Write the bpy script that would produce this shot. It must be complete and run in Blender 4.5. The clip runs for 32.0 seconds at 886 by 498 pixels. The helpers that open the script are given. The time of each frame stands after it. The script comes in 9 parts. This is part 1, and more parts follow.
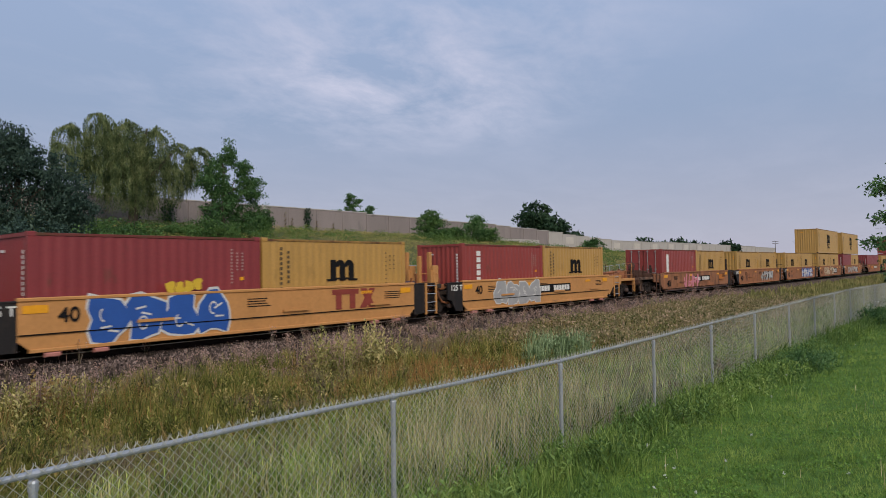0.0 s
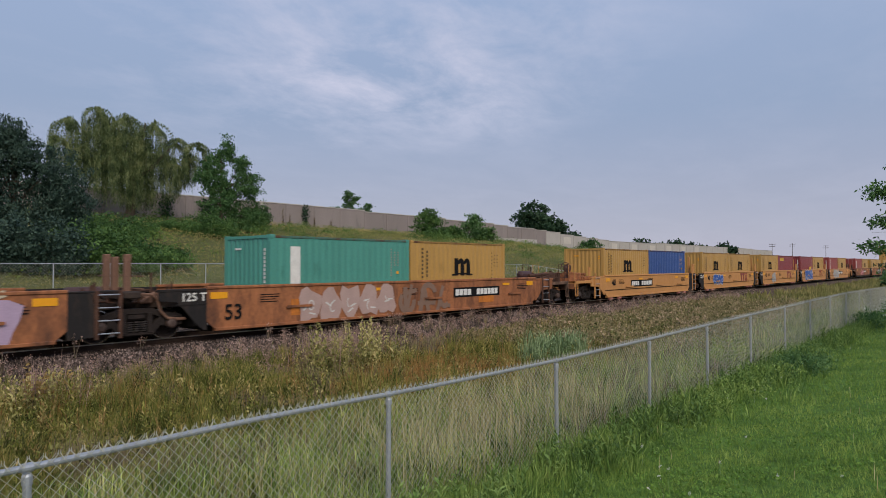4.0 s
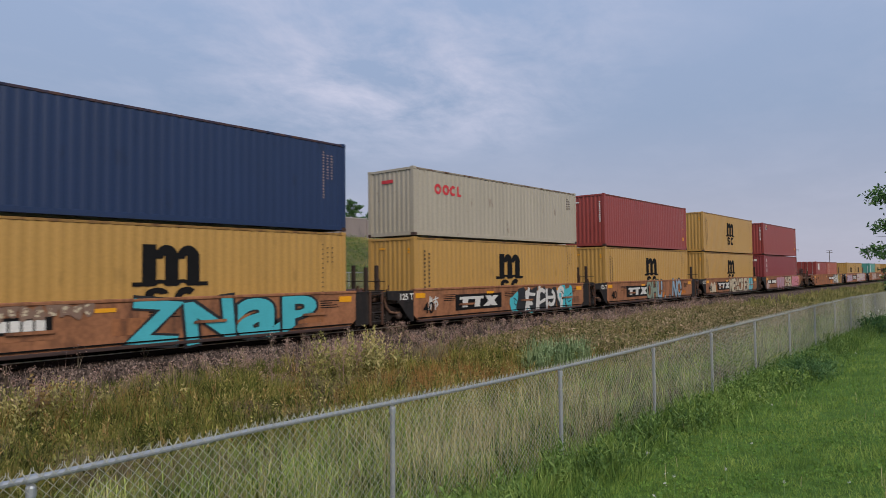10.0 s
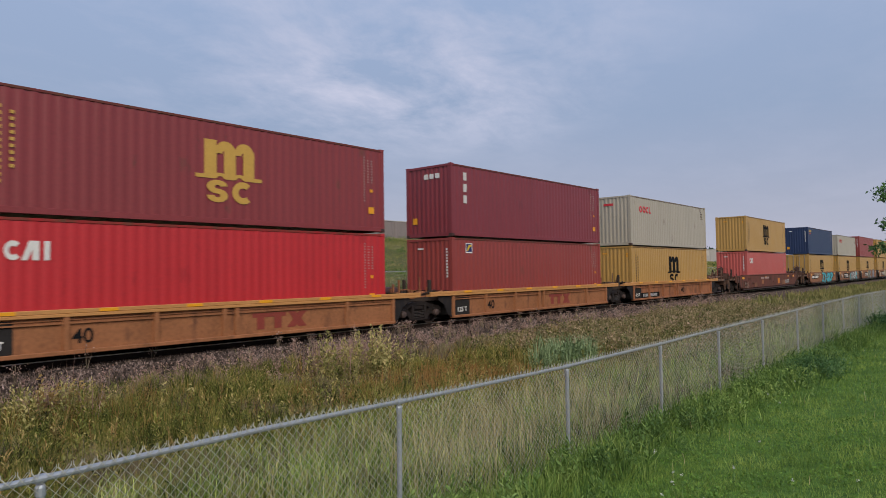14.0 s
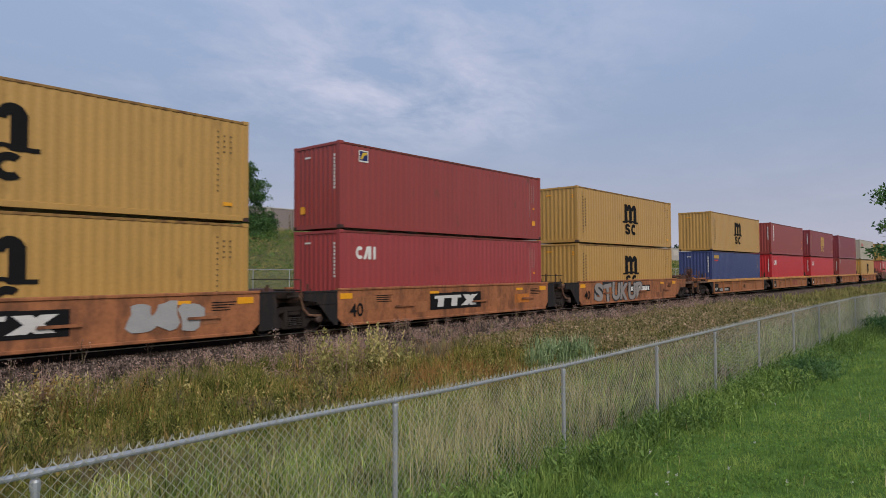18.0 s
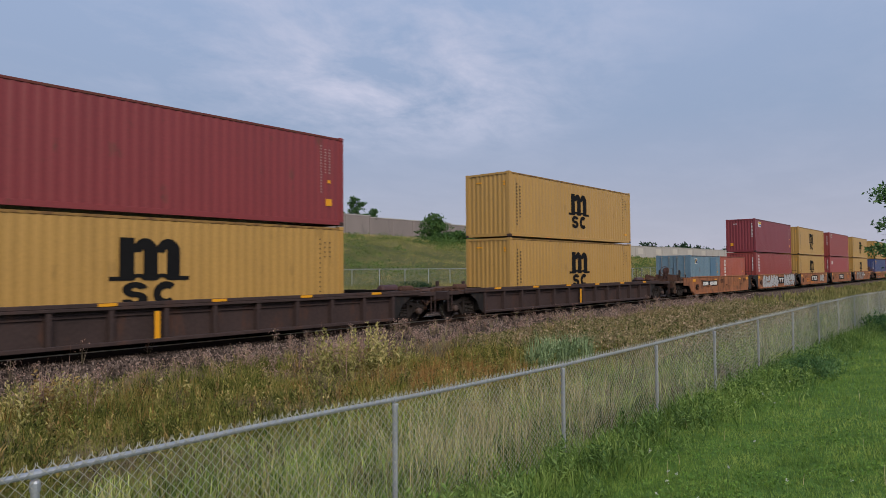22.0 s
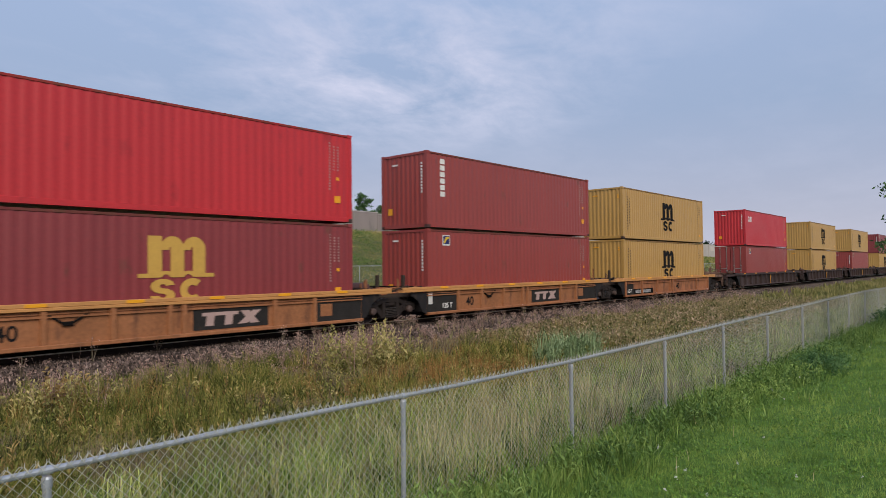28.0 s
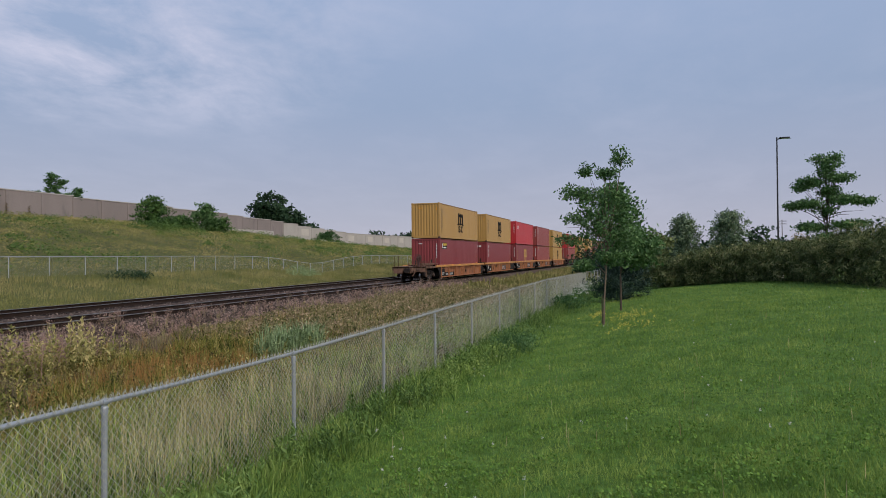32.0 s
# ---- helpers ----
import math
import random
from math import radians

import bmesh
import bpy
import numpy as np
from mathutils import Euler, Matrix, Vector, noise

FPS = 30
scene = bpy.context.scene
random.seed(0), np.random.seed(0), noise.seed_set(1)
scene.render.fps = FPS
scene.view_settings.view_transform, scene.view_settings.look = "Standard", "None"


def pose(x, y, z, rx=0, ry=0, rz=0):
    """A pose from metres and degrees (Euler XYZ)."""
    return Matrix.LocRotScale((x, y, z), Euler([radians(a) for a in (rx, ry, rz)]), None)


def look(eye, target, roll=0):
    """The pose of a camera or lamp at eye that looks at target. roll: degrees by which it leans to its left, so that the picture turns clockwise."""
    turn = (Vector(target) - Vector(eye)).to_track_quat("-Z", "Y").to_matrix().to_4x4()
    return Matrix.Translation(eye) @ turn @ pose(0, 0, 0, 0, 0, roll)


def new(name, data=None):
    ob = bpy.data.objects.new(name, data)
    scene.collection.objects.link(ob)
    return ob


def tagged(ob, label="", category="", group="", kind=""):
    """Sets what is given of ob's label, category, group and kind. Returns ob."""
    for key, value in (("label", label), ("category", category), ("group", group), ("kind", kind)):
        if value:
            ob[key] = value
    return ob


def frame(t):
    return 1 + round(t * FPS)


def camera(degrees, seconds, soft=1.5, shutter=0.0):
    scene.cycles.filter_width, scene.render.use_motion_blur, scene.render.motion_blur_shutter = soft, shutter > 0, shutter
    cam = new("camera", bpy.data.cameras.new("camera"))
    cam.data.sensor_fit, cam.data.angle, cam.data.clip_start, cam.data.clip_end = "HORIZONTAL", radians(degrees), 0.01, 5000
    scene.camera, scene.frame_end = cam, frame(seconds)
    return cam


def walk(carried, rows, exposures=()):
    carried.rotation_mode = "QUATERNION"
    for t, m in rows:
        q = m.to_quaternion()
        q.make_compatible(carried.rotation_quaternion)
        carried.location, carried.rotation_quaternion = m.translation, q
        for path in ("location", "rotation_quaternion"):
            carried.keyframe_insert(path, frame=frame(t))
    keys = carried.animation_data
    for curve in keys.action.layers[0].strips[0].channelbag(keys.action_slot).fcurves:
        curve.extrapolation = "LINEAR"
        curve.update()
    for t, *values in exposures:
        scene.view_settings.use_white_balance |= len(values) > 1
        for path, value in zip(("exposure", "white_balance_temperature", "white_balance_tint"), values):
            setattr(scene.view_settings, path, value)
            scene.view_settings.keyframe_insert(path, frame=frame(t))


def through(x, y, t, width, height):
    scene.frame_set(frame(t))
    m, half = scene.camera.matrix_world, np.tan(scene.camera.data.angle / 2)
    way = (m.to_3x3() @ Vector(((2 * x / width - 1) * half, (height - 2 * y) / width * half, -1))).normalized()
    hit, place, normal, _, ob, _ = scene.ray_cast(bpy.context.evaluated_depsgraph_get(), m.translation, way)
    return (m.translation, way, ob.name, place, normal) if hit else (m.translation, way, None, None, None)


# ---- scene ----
# ---- camera: stands on the lawn, turns after the train at the end ----
cam = camera(67.56, 32.0, soft=0.55, shutter=0.12)
EYE = (0.0, 0.0, 1.9)
TURNS = [  # seconds, tilt, lean, heading
    (0, 91.59, 0.89, -49.72),
    (1, 91.59, 0.75, -49.68),
    (2, 91.58, 0.45, -49.90),
    (3, 91.57, 0.36, -49.96),
    (4, 91.46, 0.16, -49.96),
    (4.5, 91.44, 0.14, -49.89),
    (6.5, 91.40, 0.31, -49.52),
    (7, 91.51, 0.19, -49.39),
    (8, 91.79, 0.47, -49.40),
    (9, 92.10, 0.63, -49.46),
    (10, 92.14, 0.61, -49.71),
    (11, 92.26, 0.76, -49.81),
    (12, 92.05, 0.74, -49.71),
    (13, 91.84, 0.73, -49.42),
    (14, 92.06, 0.86, -49.19),
    (14.5, 92.09, 0.66, -49.18),
    (16.5, 91.90, 0.40, -49.14),
    (17, 91.90, 0.41, -49.17),
    (18, 91.92, 0.30, -49.41),
    (19, 92.02, 0.32, -49.52),
    (20, 92.04, 0.64, -49.61),
    (21, 91.95, 0.47, -49.53),
    (22, 91.89, 0.46, -49.46),
    (23, 91.61, 0.06, -49.16),
    (24, 91.55, 0.18, -49.10),
    (24.5, 91.56, 0.24, -49.10),
    (26.5, 91.69, 0.64, -48.93),
    (27, 91.64, 0.63, -48.89),
    (28, 91.59, 0.64, -48.81),
    (29, 91.76, 0.71, -48.80),
    (29.5, 91.64, 0.92, -48.90),
    (30, 91.65, 0.91, -50.20),
    (30.5, 91.58, 0.48, -58.93),
    (31, 91.43, 0.60, -65.62),
    (31.5, 90.94, 0.54, -69.39),
    (32, 90.62, 0.47, -72.36),
]
walk(cam, [(t, pose(*EYE, a, b, c)) for t, a, b, c in TURNS], [(0, 0.04), (21, 0.03), (22.2, 0.02), (23, 0.03), (24, 0.16), (28, 0.20), (29.8, 0.18), (31.2, 0.06), (32, 0.05)])

# train: metres that it has run by each second, and its track
RUN = [(0, -0.2), (2, 37.25), (4, 74.85), (7, 131.75), (9, 169.95), (11, 208.1), (13, 246.35), (15, 284.8),
       (17, 323.45), (19, 362.2), (21, 401.05), (23, 440.3), (25, 479.7), (27, 519.35), (29, 559.35), (30, 579.5), (32, 620.0)]
TRACK_Y = 17.82
FENCE_Y = 4.43

# ---- light: a bright overcast evening sky and a faint low sun behind the camera ----
world = bpy.data.worlds.new("evening_sky")
scene.world = world
world.use_nodes = True
wt = world.node_tree
wt.nodes.clear()


def wnode(kind, **values):
    n = wt.nodes.new(kind)
    for k, v in values.items():
        n.inputs[k].default_value = v
    return n


SUN_ELEVATION, SUN_ROTATION = radians(40), radians(212)
sky = wt.nodes.new("ShaderNodeTexSky")
sky.sky_type, sky.sun_disc = "NISHITA", False
sky.sun_elevation, sky.sun_rotation = SUN_ELEVATION, SUN_ROTATION
sky.air_density, sky.dust_density, sky.ozone_density = 1.0, 1.5, 2.0
coords = wt.nodes.new("ShaderNodeTexCoord")
sep = wt.nodes.new("ShaderNodeSeparateXYZ")
wt.links.new(coords.outputs["Generated"], sep.inputs[0])
# flat cloud layer: direction divided by its height
high = wt.nodes.new("ShaderNodeMath")
high.operation = "MAXIMUM"
high.inputs[1].default_value = 0.0
wt.links.new(sep.outputs["Z"], high.inputs[0])
lift = wt.nodes.new("ShaderNodeMath")
lift.operation = "ADD"
lift.inputs[1].default_value = 0.16
wt.links.new(high.outputs[0], lift.inputs[0])
plane = wt.nodes.new("ShaderNodeVectorMath")
plane.operation = "DIVIDE"
wt.links.new(coords.outputs["Generated"], plane.inputs[0])
wt.links.new(lift.outputs[0], plane.inputs[1])
turned = wt.nodes.new("ShaderNodeMapping")
turned.inputs["Rotation"].default_value = (0, 0, radians(62))
turned.inputs["Scale"].default_value = (1.0, 1.5, 1.0)
wt.links.new(plane.outputs[0], turned.inputs[0])
# fine wisps, broken by a broad veil, and gathered in one bright bank
wisp = wt.nodes.new("ShaderNodeMapping")
wisp.inputs["Rotation"].default_value = (0, 0, radians(-18))
wisp.inputs["Scale"].default_value = (1.0, 1.25, 1.0)
wt.links.new(plane.outputs[0], wisp.inputs[0])
cloud = wnode("ShaderNodeTexNoise", Scale=2.5, Detail=12.0, Roughness=0.65, Distortion=0.25)
wt.links.new(wisp.outputs[0], cloud.inputs["Vector"])
veil = wnode("ShaderNodeTexNoise", Scale=0.9, Detail=5.0, Roughness=0.55)
wt.links.new(turned.outputs[0], veil.inputs["Vector"])
away = wt.nodes.new("ShaderNodeVectorMath")
away.operation = "DISTANCE"
away.inputs[1].default_value = (1.45, 1.55, 0.62)
wt.links.new(plane.outputs[0], away.inputs[0])
bank = wt.nodes.new("ShaderNodeMapRange")
bank.inputs["From Min"].default_value, bank.inputs["From Max"].default_value = 1.0, 0.2
bank.inputs["To Min"].default_value, bank.inputs["To Max"].default_value = 0.13, 1.0
wt.links.new(away.outputs["Value"], bank.inputs["Value"])
bands = wt.nodes.new("ShaderNodeMath")
bands.operation = "MULTIPLY"
wt.links.new(cloud.outputs["Fac"], bands.inputs[0])
wt.links.new(veil.outputs["Fac"], bands.inputs[1])
edge = wt.nodes.new("ShaderNodeMapRange")
edge.inputs["From Min"].default_value, edge.inputs["From Max"].default_value = 0.20, 0.40
wt.links.new(bands.outputs[0], edge.inputs["Value"])
puff = wt.nodes.new("ShaderNodeMath")
puff.operation = "MULTIPLY"
wt.links.new(edge.outputs[0], puff.inputs[0])
wt.links.new(bank.outputs[0], puff.inputs[1])
# grey-blue overcast, paler and rosier toward the horizon
grade = wt.nodes.new("ShaderNodeValToRGB")
wt.links.new(sep.outputs["Z"], grade.inputs[0])
e = grade.color_ramp.elements
e[0].position, e[0].color = 0.0, (0.475, 0.47, 0.58, 1)
e[1].position, e[1].color = 0.5, (0.36, 0.47, 0.70, 1)
for at, c in ((0.10, (0.38, 0.408, 0.535, 1)), (0.22, (0.312, 0.39, 0.555, 1))):
    n = grade.color_ramp.elements.new(at)
    n.color = c
tint = wt.nodes.new("ShaderNodeMix")
tint.data_type = "RGBA"
tint.inputs["B"].default_value = (0.62, 0.625, 0.77, 1)
wt.links.new(puff.outputs[0], tint.inputs["Factor"])
wt.links.new(grade.outputs[0], tint.inputs["A"])
mixed = wt.nodes.new("ShaderNodeMix")
mixed.data_type = "RGBA"
mixed.inputs["Factor"].default_value = 0.9
dim = wt.nodes.new("ShaderNodeVectorMath")
dim.operation = "SCALE"
dim.inputs["Scale"].default_value = 0.1
wt.links.new(sky.outputs[0], dim.inputs[0])
wt.links.new(dim.outputs[0], mixed.inputs["A"])
wt.links.new(tint.outputs["Result"], mixed.inputs["B"])
back = wnode("ShaderNodeBackground", Strength=1.0)
wt.links.new(mixed.outputs["Result"], back.inputs["Color"])
wout = wt.nodes.new("ShaderNodeOutputWorld")
wt.links.new(back.outputs[0], wout.inputs["Surface"])

sun = new("sun", bpy.data.lights.new("sun", "SUN"))
sun.data.energy, sun.data.angle, sun.data.color = 2.5, radians(40), (1.0, 0.88, 0.72)
sun.matrix_world = look((0, 0, 60), (math.sin(SUN_ROTATION) * -60, math.cos(SUN_ROTATION) * -60, 60 - 60 * math.tan(SUN_ELEVATION)))
scene.view_settings.exposure = 0.0


# ---- materials ----
def paint(name, base, rough=0.55, metal=0.0, vary=0.12, scale=3.0, fine=40.0, bump=0.0, stain=None, stain_amount=0.0, spec=0.5, each=0.0, streak=0.0):
    """A surface with broad and fine variation, optional stains in a second colour and a fine relief."""
    m = bpy.data.materials.new(name)
    m.use_nodes = True
    t = m.node_tree
    b = t.nodes["Principled BSDF"]
    b.inputs["Roughness"].default_value, b.inputs["Metallic"].default_value = rough, metal
    b.inputs["Specular IOR Level"].default_value = spec
    geo = t.nodes.new("ShaderNodeTexCoord")
    wide = t.nodes.new("ShaderNodeTexNoise")
    wide.inputs["Scale"].default_value, wide.inputs["Detail"].default_value = scale, 5
    small = t.nodes.new("ShaderNodeTexNoise")
    small.inputs["Scale"].default_value, small.inputs["Detail"].default_value = fine, 3
    for n in (wide, small):
        t.links.new(geo.outputs["Object"], n.inputs["Vector"])
    if streak:
        run = t.nodes.new("ShaderNodeMapping")
        run.inputs["Scale"].default_value = (1, 1, streak)
        t.links.new(geo.outputs["Object"], run.inputs[0])
        t.links.new(run.outputs[0], wide.inputs["Vector"])
    add = t.nodes.new("ShaderNodeMath")
    add.operation = "ADD"
    t.links.new(wide.outputs["Fac"], add.inputs[0])
    t.links.new(small.outputs["Fac"], add.inputs[1])
    value = t.nodes.new("ShaderNodeMapRange")
    value.inputs["From Min"].default_value, value.inputs["From Max"].default_value = 0.6, 1.4
    value.inputs["To Min"].default_value, value.inputs["To Max"].default_value = 1 - vary, 1 + vary
    t.links.new(add.outputs[0], value.inputs["Value"])
    hsv = t.nodes.new("ShaderNodeHueSaturation")
    hsv.inputs["Color"].default_value = (*base, 1)
    t.links.new(value.outputs[0], hsv.inputs["Value"])
    out = hsv.outputs[0]
    if each:
        info = t.nodes.new("ShaderNodeObjectInfo")
        r = t.nodes.new("ShaderNodeMapRange")
        r.inputs["To Min"].default_value, r.inputs["To Max"].default_value = 1 - each, 1 + each
        t.links.new(info.outputs["Random"], r.inputs["Value"])
        h2 = t.nodes.new("ShaderNodeHueSaturation")
        t.links.new(r.outputs[0], h2.inputs["Value"])
        t.links.new(out, h2.inputs["Color"])
        out = h2.outputs[0]
    if stain:
        sn = t.nodes.new("ShaderNodeTexNoise")
        sn.inputs["Scale"].default_value, sn.inputs["Detail"].default_value, sn.inputs["Roughness"].default_value = scale * 1.7, 8, 0.65
        mp = t.nodes.new("ShaderNodeMapping")
        mp.inputs["Scale"].default_value = (1, 1, 0.35)
        t.links.new(geo.outputs["Object"], mp.inputs[0])
        t.links.new(mp.outputs[0], sn.inputs["Vector"])
        k = t.nodes.new("ShaderNodeMapRange")
        k.inputs["From Min"].default_value, k.inputs["From Max"].default_value = 0.70 - 0.25 * stain_amount, 0.80 - 0.12 * stain_amount
        t.links.new(sn.outputs["Fac"], k.inputs["Value"])
        mx = t.nodes.new("ShaderNodeMix")
        mx.data_type = "RGBA"
        mx.inputs["B"].default_value = (*stain, 1)
        t.links.new(k.outputs[0], mx.inputs["Factor"])
        t.links.new(out, mx.inputs["A"])
        out = mx.outputs["Result"]
    t.links.new(out, b.inputs["Base Color"])
    if bump:
        bp = t.nodes.new("ShaderNodeBump")
        bp.inputs["Strength"].default_value, bp.inputs["Distance"].default_value = bump, 0.02
        t.links.new(small.outputs["Fac"], bp.inputs["Height"])
        t.links.new(bp.outputs[0], b.inputs["Normal"])
    return m


def fill_ramp(ramp, stops):
    """Sets a colour ramp's stops: positions from 0 up, and their colours."""
    el = ramp.color_ramp.elements
    el.remove(el[1])
    el[0].position, el[0].color = stops[0][0], (*stops[0][1], 1)
    for p, c in stops[1:]:
        el.new(p).color = (*c, 1)


def greenery(name, colours, rough=0.6, patch=0.25, through=0.25, single=0.66, low=0.0, high=0.5):
    """Leaves or blades: a colour by piece, broad patches over the ground, light shining through."""
    m = bpy.data.materials.new(name)
    m.use_nodes = True
    t = m.node_tree
    b = t.nodes["Principled BSDF"]
    b.inputs["Roughness"].default_value = rough
    b.inputs["Specular IOR Level"].default_value = 0.12
    geo = t.nodes.new("ShaderNodeNewGeometry")
    co = t.nodes.new("ShaderNodeTexCoord")
    wide = t.nodes.new("ShaderNodeTexNoise")
    wide.inputs["Scale"].default_value, wide.inputs["Detail"].default_value = patch, 4
    t.links.new(co.outputs["Object"], wide.inputs["Vector"])
    mix = t.nodes.new("ShaderNodeMath")
    mix.operation = "MULTIPLY_ADD"
    mix.inputs[1].default_value = single
    t.links.new(geo.outputs["Random Per Island"], mix.inputs[0])
    w2 = t.nodes.new("ShaderNodeMapRange")
    w2.inputs["From Min"].default_value, w2.inputs["From Max"].default_value = 0.3, 0.7
    w2.inputs["To Min"].default_value, w2.inputs["To Max"].default_value = low, high
    t.links.new(wide.outputs["Fac"], w2.inputs["Value"])
    t.links.new(w2.outputs[0], mix.inputs[2])
    ramp = t.nodes.new("ShaderNodeValToRGB")
    t.links.new(mix.outputs[0], ramp.inputs[0])
    fill_ramp(ramp, [(i / (len(colours) - 1), c) for i, c in enumerate(colours)])
    t.links.new(ramp.outputs[0], b.inputs["Base Color"])
    tr = t.nodes.new("ShaderNodeBsdfTranslucent")
    t.links.new(ramp.outputs[0], tr.inputs["Color"])
    ms = t.nodes.new("ShaderNodeMixShader")
    ms.inputs[0].default_value = through
    t.links.new(b.outputs[0], ms.inputs[1])
    t.links.new(tr.outputs[0], ms.inputs[2])
    t.links.new(ms.outputs[0], t.nodes["Material Output"].inputs["Surface"])
    return m


RUST = (0.10, 0.045, 0.025)
BOX_COLOURS = {
    "yellow": (0.47, 0.27, 0.072), "maroon": (0.220, 0.034, 0.037), "brown": (0.262, 0.044, 0.036), "red": (0.46, 0.022, 0.027),
    "coral": (0.46, 0.092, 0.076), "navy": (0.012, 0.028, 0.085), "blue": (0.030, 0.072, 0.24), "white": (0.42, 0.375, 0.30),
    "teal": (0.070, 0.265, 0.215), "orange": (0.36, 0.085, 0.05), "slate": (0.135, 0.215, 0.275), "plum": (0.200, 0.030, 0.038), "faded": (0.305, 0.048, 0.048), "indigo": (0.040, 0.055, 0.155)}
BOX = {k: paint("container_" + k, tuple(v * (0.92 if k in ("yellow", "white") else 1.0) for v in c), 0.42, 0.0, 0.13, 1.6, 14.0, 0.05, RUST if k in ("slate", "white", "brown", "maroon") else tuple(v * 0.62 for v in c), 0.34 if k in ("slate", "white", "brown", "maroon") else 0.42, 0.5, 0.0, 0.12) for k, c in BOX_COLOURS.items()}
BOX_RAIL = {k: paint("rail_" + k, tuple(v * 0.72 for v in c), 0.6, 0.0, 0.2, 1.2, 9.0, 0.1, RUST, 1.3, 0.3) for k, c in BOX_COLOURS.items()}
M_PRINT = paint("faded_dark_print", (0.085, 0.055, 0.024), 0.7, 0.0, 0.25, 5, 30)
M_CAST = paint("casting_steel", (0.06, 0.03, 0.025), 0.7, 0.3, 0.3, 8)
M_BAR = paint("galvanised_bar", (0.35, 0.34, 0.32), 0.5, 0.6, 0.15, 6)
CAR_COLOURS = {"orange": (0.50, 0.165, 0.028), "rust": (0.305, 0.118, 0.050), "dark": (0.047, 0.030, 0.028), "brown": (0.135, 0.045, 0.03),
               "tan": (0.29, 0.118, 0.050), "dusty": (0.29, 0.125, 0.06), "fresh": (0.475, 0.230, 0.078)}
CAR = {k: paint("railcar_" + k, c, 0.6 if k == "fresh" else 0.7, 0.0, 0.15 if k == "fresh" else 0.32, 1.3, 11.0, 0.15, (0.085, 0.038, 0.024), 0.95 if k in ("dusty", "rust", "brown") else 0.15 if k == "fresh" else 0.65, 0.3, 0.0, 0.45) for k, c in CAR_COLOURS.items()}
M_BLACK = paint("black_underframe", (0.008, 0.0072, 0.007), 0.85, 0.0, 0.35, 3, 30, 0.2, (0.018, 0.012, 0.009), 0.5, 0.08)
M_TRUCK = paint("truck_iron", (0.026, 0.020, 0.018), 0.75, 0.1, 0.35, 5, 40, 0.2, (0.050, 0.033, 0.026), 0.6, 0.2)
M_SPRING = paint("spring_steel", (0.042, 0.034, 0.031), 0.6, 0.3, 0.3, 6, 40)
M_CAP = paint("rusty_bearing_cap", (0.075, 0.048, 0.040), 0.7, 0.1, 0.35, 6, 40)
M_PANEL = paint("black_end_plate", (0.015, 0.013, 0.013), 0.7, 0.0, 0.35, 2.5, 24, 0.1, (0.042, 0.028, 0.021), 0.75, 0.3, 0.0, 0.45)
M_GRIME = paint("grimy_deck_paint", (0.175, 0.104, 0.072), 0.8, 0.0, 0.4, 2.5, 22, 0.2, (0.030, 0.022, 0.018), 1.1, 0.2)
M_JOINT = paint("grimy_black_deck", (0.040, 0.029, 0.024), 0.8, 0.0, 0.4, 3, 30, 0.2, (0.085, 0.05, 0.034), 0.6, 0.2)
M_TANK = paint("oxide_red_tank", (0.060, 0.026, 0.026), 0.6, 0.1, 0.3, 4, 30)
M_BRAKE = paint("faded_pink_brake_wheel", (0.105, 0.050, 0.042), 0.7, 0.1, 0.3, 6, 40)
M_FIT = paint("rusty_fittings", (0.085, 0.045, 0.032), 0.8, 0.1, 0.4, 5, 40, 0.2, (0.03, 0.02, 0.016), 0.6, 0.15)
M_GUIDE = paint("weathered_guide_steel", (0.175, 0.098, 0.068), 0.8, 0.0, 0.35, 4, 30, 0.1, (0.09, 0.052, 0.04), 0.6, 0.2)
M_WHEEL = paint("wheel_steel", (0.034, 0.026, 0.024), 0.65, 0.1, 0.35, 6, 40, 0.1, None, 0.0, 0.12)
M_TREAD = paint("wheel_tread", (0.42, 0.40, 0.38), 0.25, 0.9, 0.1, 6)
M_AMBER = paint("amber_reflector", (0.75, 0.33, 0.01), 0.4, 0.0, 0.1, 9)
M_PINKBLOCK = paint("faded_red_block", (0.42, 0.17, 0.14), 0.6, 0.0, 0.2, 6)
M_WHITE = paint("white_lettering", (0.66, 0.65, 0.62), 0.6, 0.0, 0.15, 5, 30)
M_INK = paint("black_lettering", (0.010, 0.010, 0.011), 0.8, 0.0, 0.2, 5, 30, 0.0, None, 0.0, 0.1)
M_GOLD = paint("gold_lettering", (0.52, 0.31, 0.06), 0.55, 0.0, 0.12, 5, 30)
M_REDINK = paint("red_lettering", (0.55, 0.03, 0.04), 0.5, 0.0, 0.12, 5)
M_SLABRED = paint("faded_red_lettering", (0.225, 0.038, 0.024), 0.6, 0.0, 0.2, 4, 30)
